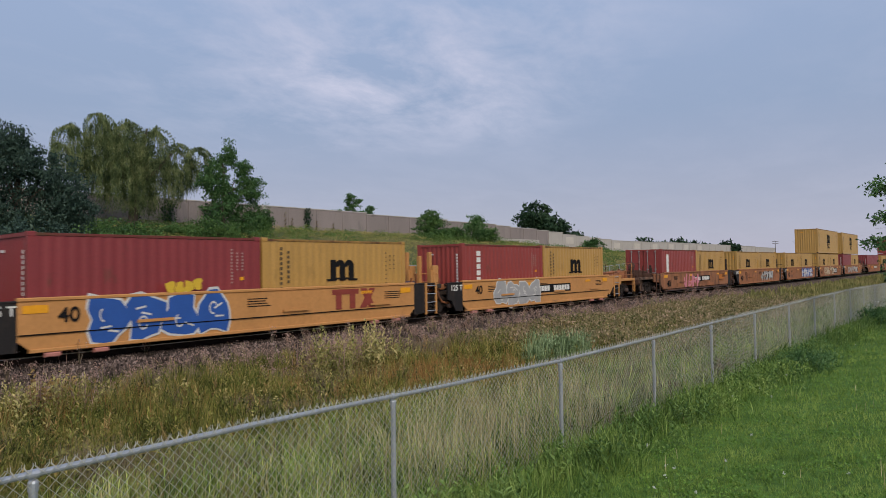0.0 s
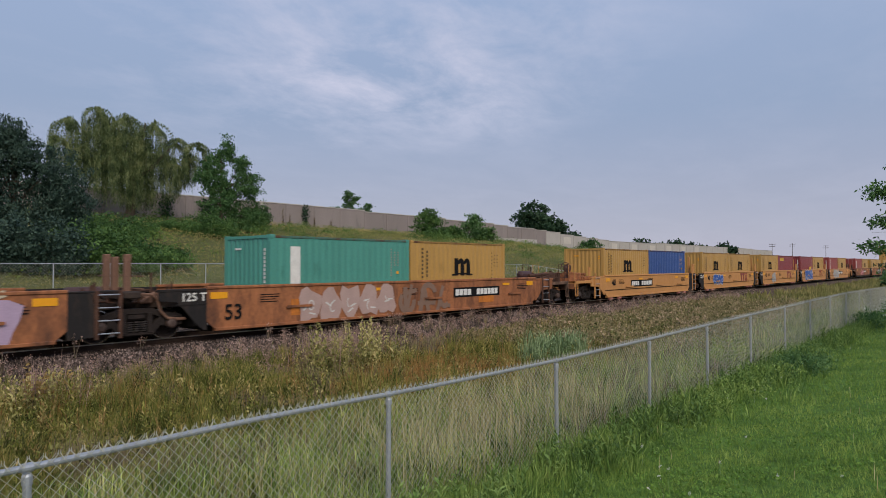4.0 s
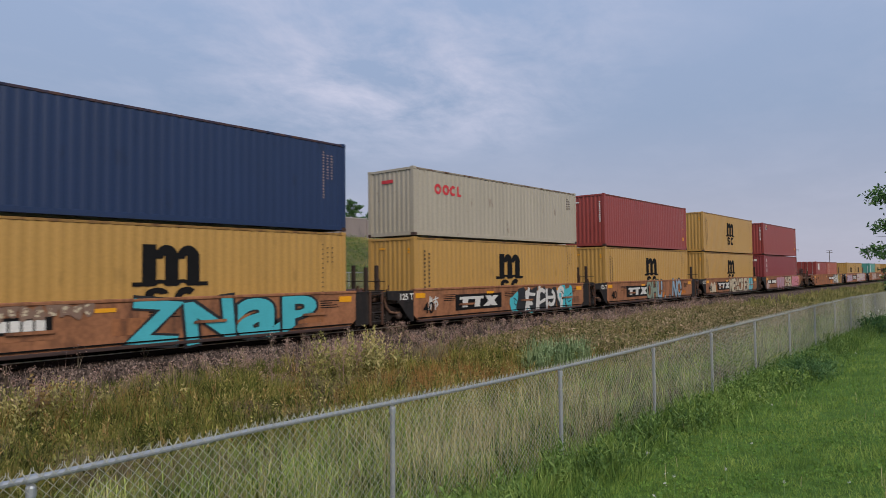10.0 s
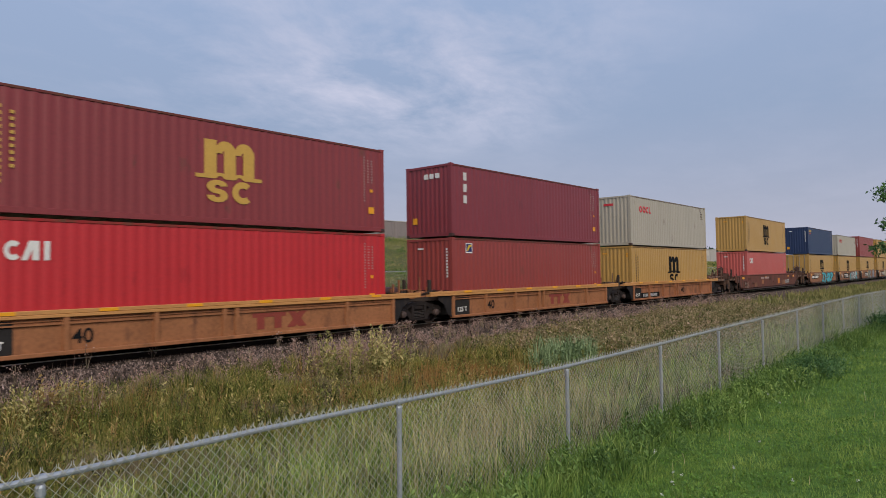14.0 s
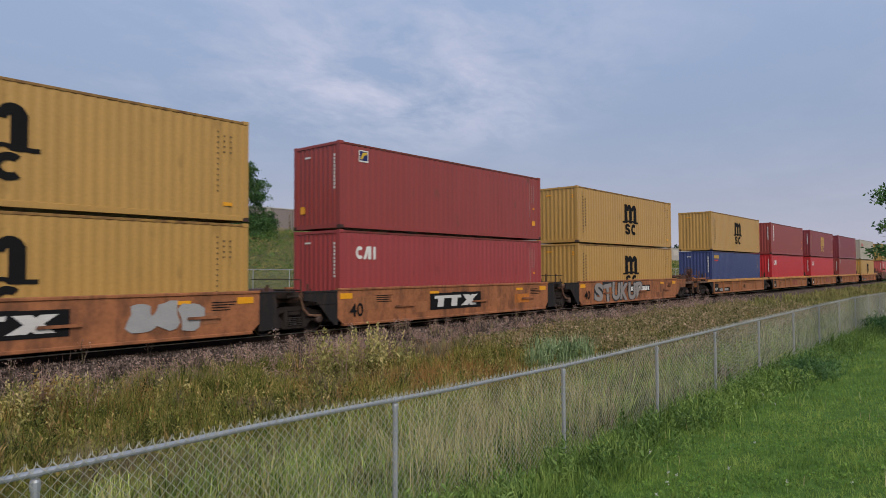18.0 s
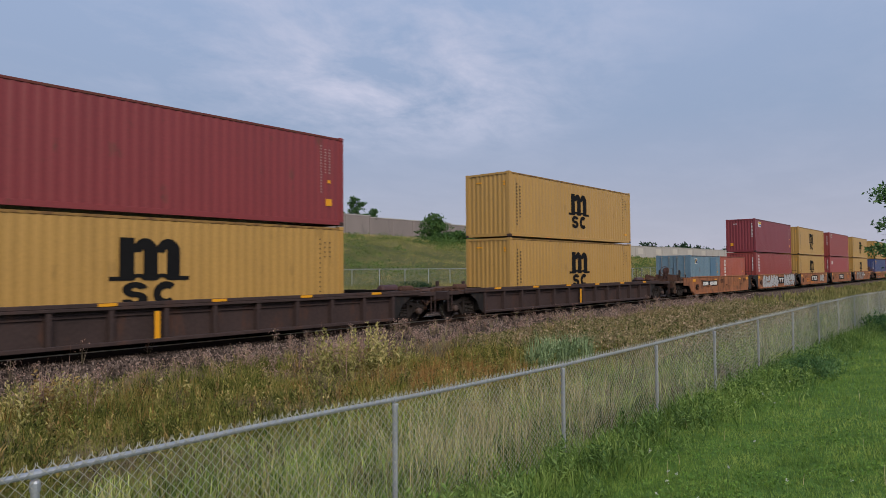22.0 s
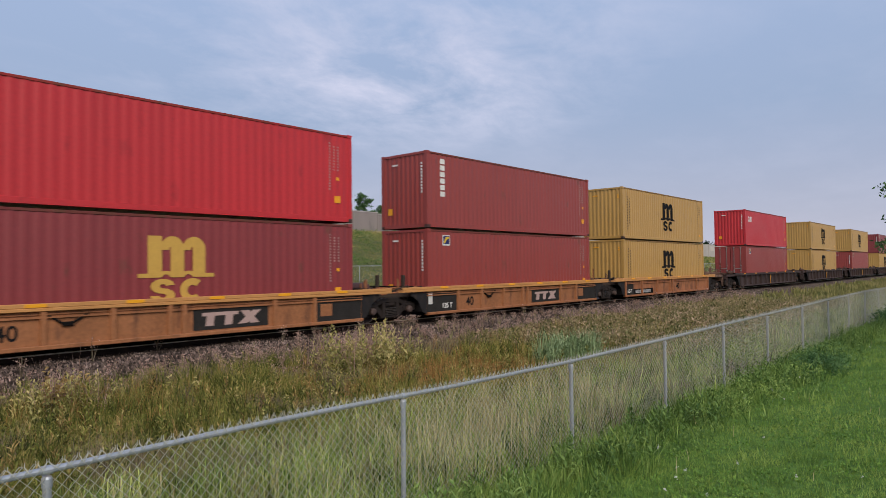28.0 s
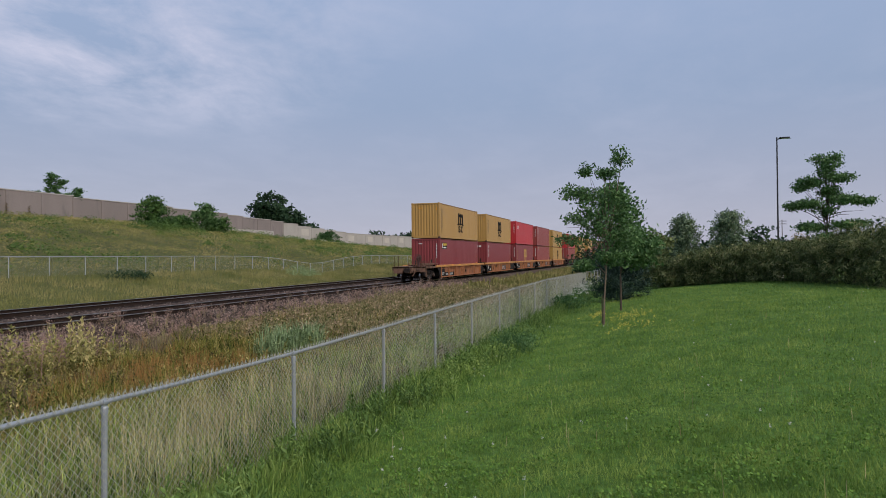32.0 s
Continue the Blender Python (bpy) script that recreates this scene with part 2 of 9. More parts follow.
SPRAY = {k: paint("spray_" + k, c, 0.55, 0.0, 0.14, 2.5, 24) for k, c in {
    "white": (0.55, 0.54, 0.52), "grey": (0.32, 0.32, 0.32), "blue": (0.018, 0.08, 0.32), "cyan": (0.06, 0.40, 0.47), "pink": (0.55, 0.19, 0.24),
    "black": (0.015, 0.015, 0.017), "ash": (0.255, 0.235, 0.22), "cream": (0.50, 0.42, 0.30), "lilac": (0.40, 0.30, 0.42), "yellow": (0.60, 0.40, 0.03), "faint": (0.20, 0.125, 0.09), "blush": (0.40, 0.28, 0.25), "chrome": (0.40, 0.40, 0.41), "sage": (0.20, 0.25, 0.19), "steel": (0.085, 0.165, 0.245), "mauve": (0.36, 0.19, 0.235), "sky": (0.24, 0.33, 0.42)}.items()}
M_RAIL = paint("rail_steel", (0.030, 0.020, 0.016), 0.8, 0.1, 0.3, 4, 40, 0.1, None, 0.0, 0.1)
M_RAILTOP = paint("polished_railhead", (0.40, 0.38, 0.37), 0.28, 0.95, 0.1, 5)
M_TIE = paint("creosoted_timber", (0.026, 0.019, 0.016), 0.9, 0.0, 0.3, 4, 30, 0.4, None, 0.0, 0.1, each=0.25)
M_GALV = paint("galvanised_steel", (0.36, 0.385, 0.43), 0.5, 0.45, 0.14, 5, 60, 0.05)
M_WIRE = paint("galvanised_wire", (0.46, 0.46, 0.40), 0.55, 0.1, 0.1, 5)
M_WALL = paint("noise_wall_concrete", (0.245, 0.208, 0.198), 0.9, 0.0, 0.16, 0.35, 6.0, 0.3, (0.165, 0.145, 0.14), 0.6, 0.3, 0.06, 0.3)
M_WALL_PALE = paint("pale_concrete", (0.40, 0.37, 0.34), 0.9, 0.0, 0.12, 0.4, 6.0, 0.3)
M_BARK = paint("bark", (0.075, 0.055, 0.04), 0.9, 0.0, 0.35, 6, 40, 0.6)
M_YOUNGBARK = paint("young_bark", (0.17, 0.125, 0.09), 0.9, 0.0, 0.3, 6, 40, 0.4)
M_FIELD = paint("grey_black_end_paint", (0.026, 0.024, 0.023), 0.8, 0.0, 0.3, 3, 30, 0.1, (0.045, 0.032, 0.024), 0.5, 0.1)
PAINT_NAVY = paint("navy_badge", (0.006, 0.014, 0.10), 0.6, 0.0, 0.1, 4, 30)


# ---- small building kit ----
class Shape:
    """Gathers boxes, prisms and tubes into one mesh."""

    def __init__(self):
        self.v, self.f = [], []

    def add(self, verts, faces):
        n = len(self.v)
        self.v += [tuple(p) for p in verts]
        self.f += [tuple(i + n for i in f) for f in faces]
        return self

    def box(self, x0, x1, y0, y1, z0, z1, bevel=0.0):
        b = min(bevel, (x1 - x0) / 3, (y1 - y0) / 3, (z1 - z0) / 3)
        if b <= 0:
            vs = [(x, y, z) for x in (x0, x1) for y in (y0, y1) for z in (z0, z1)]
            return self.add(vs, [(0, 1, 3, 2), (4, 6, 7, 5), (0, 4, 5, 1), (2, 3, 7, 6), (0, 2, 6, 4), (1, 5, 7, 3)])
        prof = [(y0 + b, z0), (y1 - b, z0), (y1, z0 + b), (y1, z1 - b), (y1 - b, z1), (y0 + b, z1), (y0, z1 - b), (y0, z0 + b)]
        return self.extrude_x(prof, x0, x1)

    def extrude_x(self, prof, x0, x1):
        n = len(prof)
        vs = [(x0, y, z) for y, z in prof] + [(x1, y, z) for y, z in prof]
        return self.add(vs, [tuple(reversed(range(n))), tuple(range(n, 2 * n))] + [(i, (i + 1) % n, n + (i + 1) % n, n + i) for i in range(n)])

    def extrude_y(self, prof, y0, y1):
        """prof: x, z pairs."""
        n = len(prof)
        vs = [(x, y0, z) for x, z in prof] + [(x, y1, z) for x, z in prof]
        return self.add(vs, [tuple(range(n)), tuple(reversed(range(n, 2 * n)))] + [(i, n + i, n + (i + 1) % n, (i + 1) % n) for i in range(n)])

    def extrude_z(self, prof, z0, z1):
        n = len(prof)
        vs = [(x, y, z0) for x, y in prof] + [(x, y, z1) for x, y in prof]
        return self.add(vs, [tuple(reversed(range(n))), tuple(range(n, 2 * n))] + [(i, (i + 1) % n, n + (i + 1) % n, n + i) for i in range(n)])

    def tube(self, points, radii, sides=8, caps=True):
        """A round bar through points."""
        if not hasattr(radii, "__len__"):
            radii = [radii] * len(points)
        pts = [Vector(p) for p in points]
        base = len(self.v)
        up = Vector((0.31, 0.17, 0.93))
        for i, p in enumerate(pts):
            d = (pts[min(i + 1, len(pts) - 1)] - pts[max(i - 1, 0)]).normalized()
            a = d.cross(up)
            a = a.normalized() if a.length > 1e-4 else Vector((1, 0, 0))
            b = d.cross(a)
            for k in range(sides):
                w = 2 * math.pi * k / sides
                self.v.append(tuple(p + (a * math.cos(w) + b * math.sin(w)) * radii[i]))
        for i in range(len(pts) - 1):
            for k in range(sides):
                o, q = base + i * sides, base + (i + 1) * sides
                self.f.append((o + k, q + k, q + (k + 1) % sides, o + (k + 1) % sides))
        if caps:
            self.f.append(tuple(base + k for k in range(sides)))
            self.f.append(tuple(base + (len(pts) - 1) * sides + k for k in reversed(range(sides))))
        return self

    def wheel(self, x, y, z, profile, sides=20):
        """Turned about an axle along y. profile: radius, y pairs."""
        base = len(self.v)
        for r, dy in profile:
            for k in range(sides):
                w = 2 * math.pi * k / sides
                self.v.append((x + r * math.cos(w), y + dy, z + r * math.sin(w)))
        for i in range(len(profile) - 1):
            for k in range(sides):
                o, q = base + i * sides, base + (i + 1) * sides
                self.f.append((o + k, o + (k + 1) % sides, q + (k + 1) % sides, q + k))
        if profile[0][0] < 0.3:
            self.f.append(tuple(base + k for k in reversed(range(sides))))
            self.f.append(tuple(base + (len(profile) - 1) * sides + k for k in range(sides)))
        return self

    def mesh(self, name, material):
        me = bpy.data.meshes.new(name)
        me.from_pydata(self.v, [], self.f)
        me.materials.append(material)
        return me


def part(name, shape, material, parent, label=""):
    """ONE mesh object under a thing or a part. shape: a Shape or a ready mesh."""
    me = shape if isinstance(shape, bpy.types.Mesh) else shape.mesh(name, material)
    ob = new(name, me)
    ob.parent = parent
    if label:
        tagged(ob, label)
    return ob


def empty(name, m, label="", category="", group="", kind=""):
    ob = new(name)
    ob.empty_display_size = 0.2
    ob.matrix_basis = m
    return tagged(ob, label, category, group, kind)


def solid(name, shape, material, label="", category="", group="", kind="", m=None):
    ob = new(name, shape if isinstance(shape, bpy.types.Mesh) else shape.mesh(name, material))
    if m is not None:
        ob.matrix_basis = m
    return tagged(ob, label, category, group, kind)


def array_mesh(name, verts, faces, material, smooth=False):
    """A large mesh from arrays: faces is an n x 3 or n x 4 array."""
    verts, faces = np.asarray(verts, np.float32), np.asarray(faces, np.int32)
    me = bpy.data.meshes.new(name)
    n, k = faces.shape
    me.vertices.add(len(verts))
    me.vertices.foreach_set("co", verts.ravel())
    me.loops.add(n * k)
    me.loops.foreach_set("vertex_index", faces.ravel())
    me.polygons.add(n)
    me.polygons.foreach_set("loop_start", np.arange(0, n * k, k, dtype=np.int32))
    me.update(calc_edges=True)
    if smooth:
        me.polygons.foreach_set("use_smooth", np.ones(n, bool))
    me.materials.append(material)
    return me


def writing(text, height, material, fat=0.0):
    """Letters of the built-in font as a thin mesh, facing -y, its middle at the origin."""
    cu = bpy.data.curves.new("letters", "FONT")
    cu.body, cu.size, cu.extrude, cu.offset = text, height * 1.4, 0.002, fat
    cu.align_x, cu.align_y = "CENTER", "CENTER"
    ob = bpy.data.objects.new("letters", cu)
    me = bpy.data.meshes.new_from_object(ob)
    bpy.data.objects.remove(ob)
    bpy.data.curves.remove(cu)
    me.transform(Matrix.Rotation(radians(90), 4, "X"))
    me.materials.clear()
    me.materials.append(material)
    return me


MESHES = {}


def shared(key, make):
    if key not in MESHES:
        MESHES[key] = make()
    return MESHES[key]


# ---- ground ----
LAWN = [(-400, 1.0), (-40, 0.75), (-9, 0.62), (-5, 0.48), (-2, 0.18), (0, -0.02), (1.5, -0.28), (FENCE_Y, -0.62), (5.5, -0.8), (8, -1.0), (12, -0.98),
        (14.2, -0.85), (15.4, -0.72), (24.9, -0.72), (26.5, -0.75), (29, -0.45), (36, 0.85), (40, 1.5)]
WALL_Y = 80.0
WALL_BASE = [(-200, 7.9), (60, 7.9), (90, 7.5), (112, 6.8), (128, 5.8), (222, 3.6), (350, 2.8), (900, 2.8)]


def ground_z(x, y):
    x, y = np.asarray(x, float), np.asarray(y, float)
    near = np.interp(y, *zip(*LAWN))
    top = np.interp(x, *zip(*WALL_BASE))
    u = np.clip((y - 36) / (WALL_Y - 36), 0, 1)
    rise = 0.85 + (top - 0.85) * (u * (1.25 - 0.25 * u))
    z = np.where(y > 36, rise, near)
    z = z - 0.95 * np.exp(-((x - 66) / 7.0) ** 2) * np.clip(1 - np.abs(y - 37) / 9, 0, 1)
    far = np.clip((x - 110) / 200, 0, 1)
    z = z + 0.06 * np.sin(x * 0.35 + 1.3) * np.clip((4.43 - y) / 6, 0, 1) * (y > -60) + 0.05 * np.sin(x * 0.23) * np.clip((y - 4) / 3, 0, 1) * (y < 14)
    return z * (1 - 0.15 * far * (y < 14))


def grounded(x, y):
    return float(ground_z(x, y))


def ground_material():
    m = bpy.data.materials.new("turf_and_soil")
    m.use_nodes = True
    t = m.node_tree
    b = t.nodes["Principled BSDF"]
    b.inputs["Roughness"].default_value, b.inputs["Specular IOR Level"].default_value = 0.95, 0.15
    co = t.nodes.new("ShaderNodeTexCoord")
    sp = t.nodes.new("ShaderNodeSeparateXYZ")
    t.links.new(co.outputs["Object"], sp.inputs[0])
    n1 = t.nodes.new("ShaderNodeTexNoise")
    n1.inputs["Scale"].default_value, n1.inputs["Detail"].default_value = 0.5, 6
    n2 = t.nodes.new("ShaderNodeTexNoise")
    n2.inputs["Scale"].default_value, n2.inputs["Detail"].default_value = 9.0, 6
    for n in (n1, n2):
        t.links.new(co.outputs["Object"], n.inputs["Vector"])
    zone = t.nodes.new("ShaderNodeMapRange")
    zone.inputs["From Min"].default_value, zone.inputs["From Max"].default_value = -20.0, 80.0
    wob = t.nodes.new("ShaderNodeMath")
    wob.operation = "MULTIPLY_ADD"
    wob.inputs[1].default_value = 1.6
    t.links.new(n1.outputs["Fac"], wob.inputs[0])
    t.links.new(sp.outputs["Y"], wob.inputs[2])
    t.links.new(wob.outputs[0], zone.inputs["Value"])
    ramp = t.nodes.new("ShaderNodeValToRGB")
    t.links.new(zone.outputs[0], ramp.inputs[0])
    # soil under tall grass and weeds painted near black, as shade between stems
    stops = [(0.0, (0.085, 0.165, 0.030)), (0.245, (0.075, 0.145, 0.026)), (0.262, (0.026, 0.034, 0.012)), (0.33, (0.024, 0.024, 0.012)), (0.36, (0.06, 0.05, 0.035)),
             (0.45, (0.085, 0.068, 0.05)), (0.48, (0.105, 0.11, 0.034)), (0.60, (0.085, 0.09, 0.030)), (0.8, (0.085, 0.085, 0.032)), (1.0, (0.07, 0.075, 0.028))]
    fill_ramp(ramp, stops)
    hsv = t.nodes.new("ShaderNodeHueSaturation")
    mr = t.nodes.new("ShaderNodeMapRange")
    mr.inputs["From Min"].default_value, mr.inputs["From Max"].default_value = 0.3, 0.7
    mr.inputs["To Min"].default_value, mr.inputs["To Max"].default_value = 0.6, 1.4
    t.links.new(n2.outputs["Fac"], mr.inputs["Value"])
    t.links.new(mr.outputs[0], hsv.inputs["Value"])
    t.links.new(ramp.outputs[0], hsv.inputs["Color"])
    t.links.new(hsv.outputs[0], b.inputs["Base Color"])
    bp = t.nodes.new("ShaderNodeBump")
    bp.inputs["Strength"].default_value, bp.inputs["Distance"].default_value = 0.6, 0.08
    t.links.new(n2.outputs["Fac"], bp.inputs["Height"])
    t.links.new(bp.outputs[0], b.inputs["Normal"])
    return m


def build_ground():
    xs = np.unique(np.concatenate([np.linspace(-1500, -60, 10), np.linspace(-60, 120, 121), np.linspace(120, 400, 40), np.linspace(400, 2500, 12)]))
    ys = np.unique(np.concatenate([np.linspace(-1500, -40, 10), np.linspace(-40, 0, 41), np.linspace(0, 30, 61), np.linspace(30, 100, 71), np.linspace(100, 2500, 14)]))
    X, Y = np.meshgrid(xs, ys)
    Z = ground_z(X, Y)
    n = len(xs)
    i = np.arange((len(ys) - 1) * (n - 1))
    a = (i // (n - 1)) * n + i % (n - 1)
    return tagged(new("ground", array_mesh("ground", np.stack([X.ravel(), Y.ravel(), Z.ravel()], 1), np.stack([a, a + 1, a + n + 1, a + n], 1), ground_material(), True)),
                  "mown lawn, weedy strip and grassy bank beside the railway", "ground", kind="structure")


build_ground()


# ---- two railway tracks on a ballast bed ----
def ballast_material():
    m = paint("ballast_stone", (0.092, 0.068, 0.056), 0.95, 0.0, 0.35, 2.0, 26.0, 0.9, None, 0.0, 0.1)
    t = m.node_tree
    b = t.nodes["Principled BSDF"]
    vo = t.nodes.new("ShaderNodeTexVoronoi")
    vo.inputs["Scale"].default_value = 17.0
    co = t.nodes.new("ShaderNodeTexCoord")
    t.links.new(co.outputs["Object"], vo.inputs["Vector"])
    old = b.inputs["Base Color"].links[0].from_socket
    hs = t.nodes.new("ShaderNodeHueSaturation")
    mr = t.nodes.new("ShaderNodeMapRange")
    mr.inputs["To Min"].default_value, mr.inputs["To Max"].default_value = 0.45, 1.65
    sp = t.nodes.new("ShaderNodeSeparateColor")
    t.links.new(vo.outputs["Color"], sp.inputs[0])
    t.links.new(sp.outputs[0], mr.inputs["Value"])
    t.links.new(mr.outputs[0], hs.inputs["Value"])
    t.links.new(old, hs.inputs["Color"])
    t.links.new(hs.outputs[0], b.inputs["Base Color"])
    bp = t.nodes.new("ShaderNodeBump")
    bp.inputs["Strength"].default_value, bp.inputs["Distance"].default_value = 1.0, 0.05
    bp.invert = True
    t.links.new(vo.outputs["Distance"], bp.inputs["Height"])
    t.links.new(bp.outputs[0], b.inputs["Normal"])
    return m


M_BALLAST = ballast_material()
FAR_TRACK_Y = TRACK_Y + 4.9
X0, X1 = -120.0, 700.0


def build_bed():
    s = Shape()
    prof = [(14.9, -0.78), (15.5, -0.60), (16.15, -0.24), (16.5, -0.19), (24.1, -0.19), (24.5, -0.24), (25.4, -0.66), (25.9, -0.78)]
    return solid("ballast_bed", s.extrude_x(prof, X0, X1), M_BALLAST, "grey-brown crushed stone ballast bed under two tracks", "ballast", kind="structure")


bed = build_bed()
RAIL_PROFILE = [(-0.075, -0.17), (0.075, -0.17), (0.075, -0.15), (0.012, -0.135), (0.012, -0.045), (0.036, -0.03), (0.036, -0.003), (-0.036, -0.003), (-0.036, -0.03),
                (-0.012, -0.045), (-0.012, -0.135), (-0.075, -0.15)]


def build_track(y, label):
    track = empty("railway_track", pose(0, y, 0), label, "railway track", "tracks", "structure")
    for side in (-0.753, 0.753):
        r = part("rail", Shape().extrude_x([(side + a, b) for a, b in RAIL_PROFILE], X0, X1), M_RAIL, track)
        part("railhead", Shape().box(X0, X1, side - 0.0375, side + 0.0375, -0.022, 0.0), M_RAILTOP, r, "worn shiny running surface")
    return track


# strip outside the near rail: oily stone, the train's shade painted into its colour
for y in (TRACK_Y,):
    solid("fouled_ballast", Shape().box(X0, X1, y - 1.40, y - 0.84, -0.2, -0.174), paint("shaded_oily_ballast", (0.030, 0.023, 0.019), 0.95, 0.0, 0.45, 1.5, 22.0, 0.9, None, 0.0, 0.05), "oily ballast along the rail, darkened with the train's shade", "ballast", kind="structure")
near_track = build_track(TRACK_Y, "dark steel rails on timber ties under the train")
far_track = build_track(FAR_TRACK_Y, "dark steel rails of the empty second track")


# ---- wire mesh fences ----
RAIL_HEIGHT = [(-20, 0.72), (1.44, 0.713), (3.2, 0.717), (4.47, 0.694), (5.4, 0.678), (7.55, 0.667), (10.53, 0.688), (13.33, 0.722), (16.3, 0.746), (19.5, 0.770), (22.6, 0.80), (28.8, 0.835), (35, 0.79), (60, 0.60)]


def fence_z(x):
    return float(np.interp(x, *zip(*RAIL_HEIGHT)))


def build_near_fence():
    fence = empty("chain_link_fence", pose(0, FENCE_Y, grounded(7, FENCE_Y)), "waist-high galvanised chain-link fence along the lawn", "fence")
    inv = Matrix.Translation((0, -FENCE_Y, -grounded(7, FENCE_Y)))
    xs = [1.44 + 3.05 * i for i in range(-6, 0)] + [1.44, 4.47, 7.55, 10.53, 13.33, 16.3, 19.5, 22.6] + [25.7 + 3.05 * i for i in range(12)]
    for i, x in enumerate(xs):
        zt, zb = fence_z(x), grounded(x, FENCE_Y) - 0.15
        lean = random.uniform(-0.012, 0.012)
        s = Shape().tube([(x + lean * 2, FENCE_Y, zb), (x, FENCE_Y, zt - 0.045)], 0.0255, 12)
        p = part("post", s, M_GALV, fence)
        cap = Shape().tube([(x, FENCE_Y, zt - 0.10), (x, FENCE_Y, zt - 0.05), (x, FENCE_Y, zt - 0.035)], [0.031, 0.031, 0.024], 12)
        cap.tube([(x - 0.03, FENCE_Y, zt), (x + 0.03, FENCE_Y, zt)], 0.028, 12)
        part("loop_cap", cap, M_GALV, p, "cast cap with a loop for the rail")
        if x < 30:
            for k in range(4):
                zz = zb + 0.35 + k * 0.27
                ring = [(x + 0.030 * math.cos(a), FENCE_Y + 0.030 * math.sin(a), zz + 0.006 * math.sin(a)) for a in np.linspace(0, 6.28, 9)]
                part("tie_wire", Shape().tube(ring, 0.002, 4), M_WIRE, p)
    step = 3.05 / 4
    pts = [(x, FENCE_Y, fence_z(x)) for x in np.arange(xs[0], xs[-1] + 0.01, step)]
    part("top_rail", Shape().tube(pts, 0.0212, 10), M_GALV, fence, "galvanised tube along the top")
    for x in xs[::2]:
        part("rail_sleeve", Shape().tube([(x + 1.0, FENCE_Y, fence_z(x + 1.0)), (x + 1.17, FENCE_Y, fence_z(x + 1.17))], 0.0235, 10), M_GALV, fence)
    # woven wires, each a zigzag from top to bottom that hooks its neighbour
    verts, faces = [], []
    w = 0.0375
    base = 0
    for i in range(int((xs[-1] - xs[0]) / w)):
        x = xs[0] + i * w
        near = 0.5 < x < 46
        zt = fence_z(x) + 0.058
        n = 34
        k = np.arange(n)
        zz = zt - 0.0395 * k
        xx = x + w * ((k + i) % 2)
        yy = FENCE_Y - 0.026 + 0.004 * ((k + i) % 2)
        r = float(np.interp(x, [3, 8, 14, 22, 23, 60], [0.0028, 0.0026, 0.0022, 0.0021, 0.0021, 0.0024]))
        if near:
            ring = [(r, 0), (-r * 0.5, r * 0.87), (-r * 0.5, -r * 0.87)]
        else:
            ring = [(r, 0), (-r, 0)]
        m = len(ring)
        for a, b in ring:
            verts.append(np.stack([xx + a, yy + b, zz], 1))
        kk = np.arange(n - 1)
        for q in range(m if m == 3 else 1):
            o, p2 = base + q * n, base + ((q + 1) % m) * n
            faces.append(np.stack([o + kk, o + kk + 1, p2 + kk + 1, p2 + kk], 1))
        base += m * n
    me = array_mesh("wire_mesh", np.concatenate(verts), np.concatenate(faces), M_WIRE)
    ob = part("wire_mesh", me, M_WIRE, fence, "diamond wire mesh with twisted top barbs")
    tagged(ob, kind="stuff")
    # twisted wire ends standing over the rail
    barbs = Shape()
    for i in range(int(24 / 0.075)):
        x = 0.4 + i * 0.075
        zt, lean, r = fence_z(x), random.uniform(-0.012, 0.012), 0.0034 if x < 10 else 0.0028
        for d in (-0.026, 0.026):
            barbs.tube([(x + d * 1.4, FENCE_Y - 0.026, zt + 0.008), (x + lean + d * 0.2, FENCE_Y - 0.022, zt + 0.05), (x + lean + d * 0.25, FENCE_Y - 0.022, zt + 0.072)], [r, r, r * 0.7], 3)
    tagged(part("top_selvage", barbs, M_WIRE, fence, "twisted wire ends along the top"), kind="stuff")
    for o in fence.children:
        o.matrix_parent_inverse = inv
    return fence


build_near_fence()


def build_far_fence():
    fence = empty("far_chain_link_fence", pose(0, 36, grounded(35, 36)), "chain-link fence at the foot of the bank behind the tracks", "fence")
    inv = Matrix.Translation((0, -36, -grounded(35, 36)))
    xs = [-12 + 2.75 * i for i in range(66)]
    tops = {x: grounded(x, 36) + 1.22 for x in xs}
    for x in xs:
        part("post", Shape().tube([(x, 36, tops[x] - 1.4), (x, 36, tops[x])], 0.03, 8), M_GALV, fence)
    part("top_rail", Shape().tube([(x, 36, tops[x]) for x in xs], 0.022, 8), M_GALV, fence)
    verts, faces = [], []
    n = 0
    for x in np.arange(xs[0], xs[-1], 0.15):
        z = grounded(x, 36) + 1.22
        for d in (-1, 1):
            for k in range(8):
                za, zb = z - 0.15 * k, z - 0.15 * (k + 1)
                o = x + (0.15 if (k % 2) == (d > 0) else 0.0)
                q = x + 0.15 - (o - x)
                verts += [(o - 0.0028, 35.97, za), (o + 0.0028, 35.97, za), (q + 0.0028, 35.97, zb), (q - 0.0028, 35.97, zb)]
                faces.append((n, n + 1, n + 2, n + 3))
                n += 4
    ob = part("wire_mesh", array_mesh("wire_mesh", verts, faces, M_WIRE), M_WIRE, fence, "diamond wire mesh")
    tagged(ob, kind="stuff")
    for o in fence.children:
        o.matrix_parent_inverse = inv


build_far_fence()

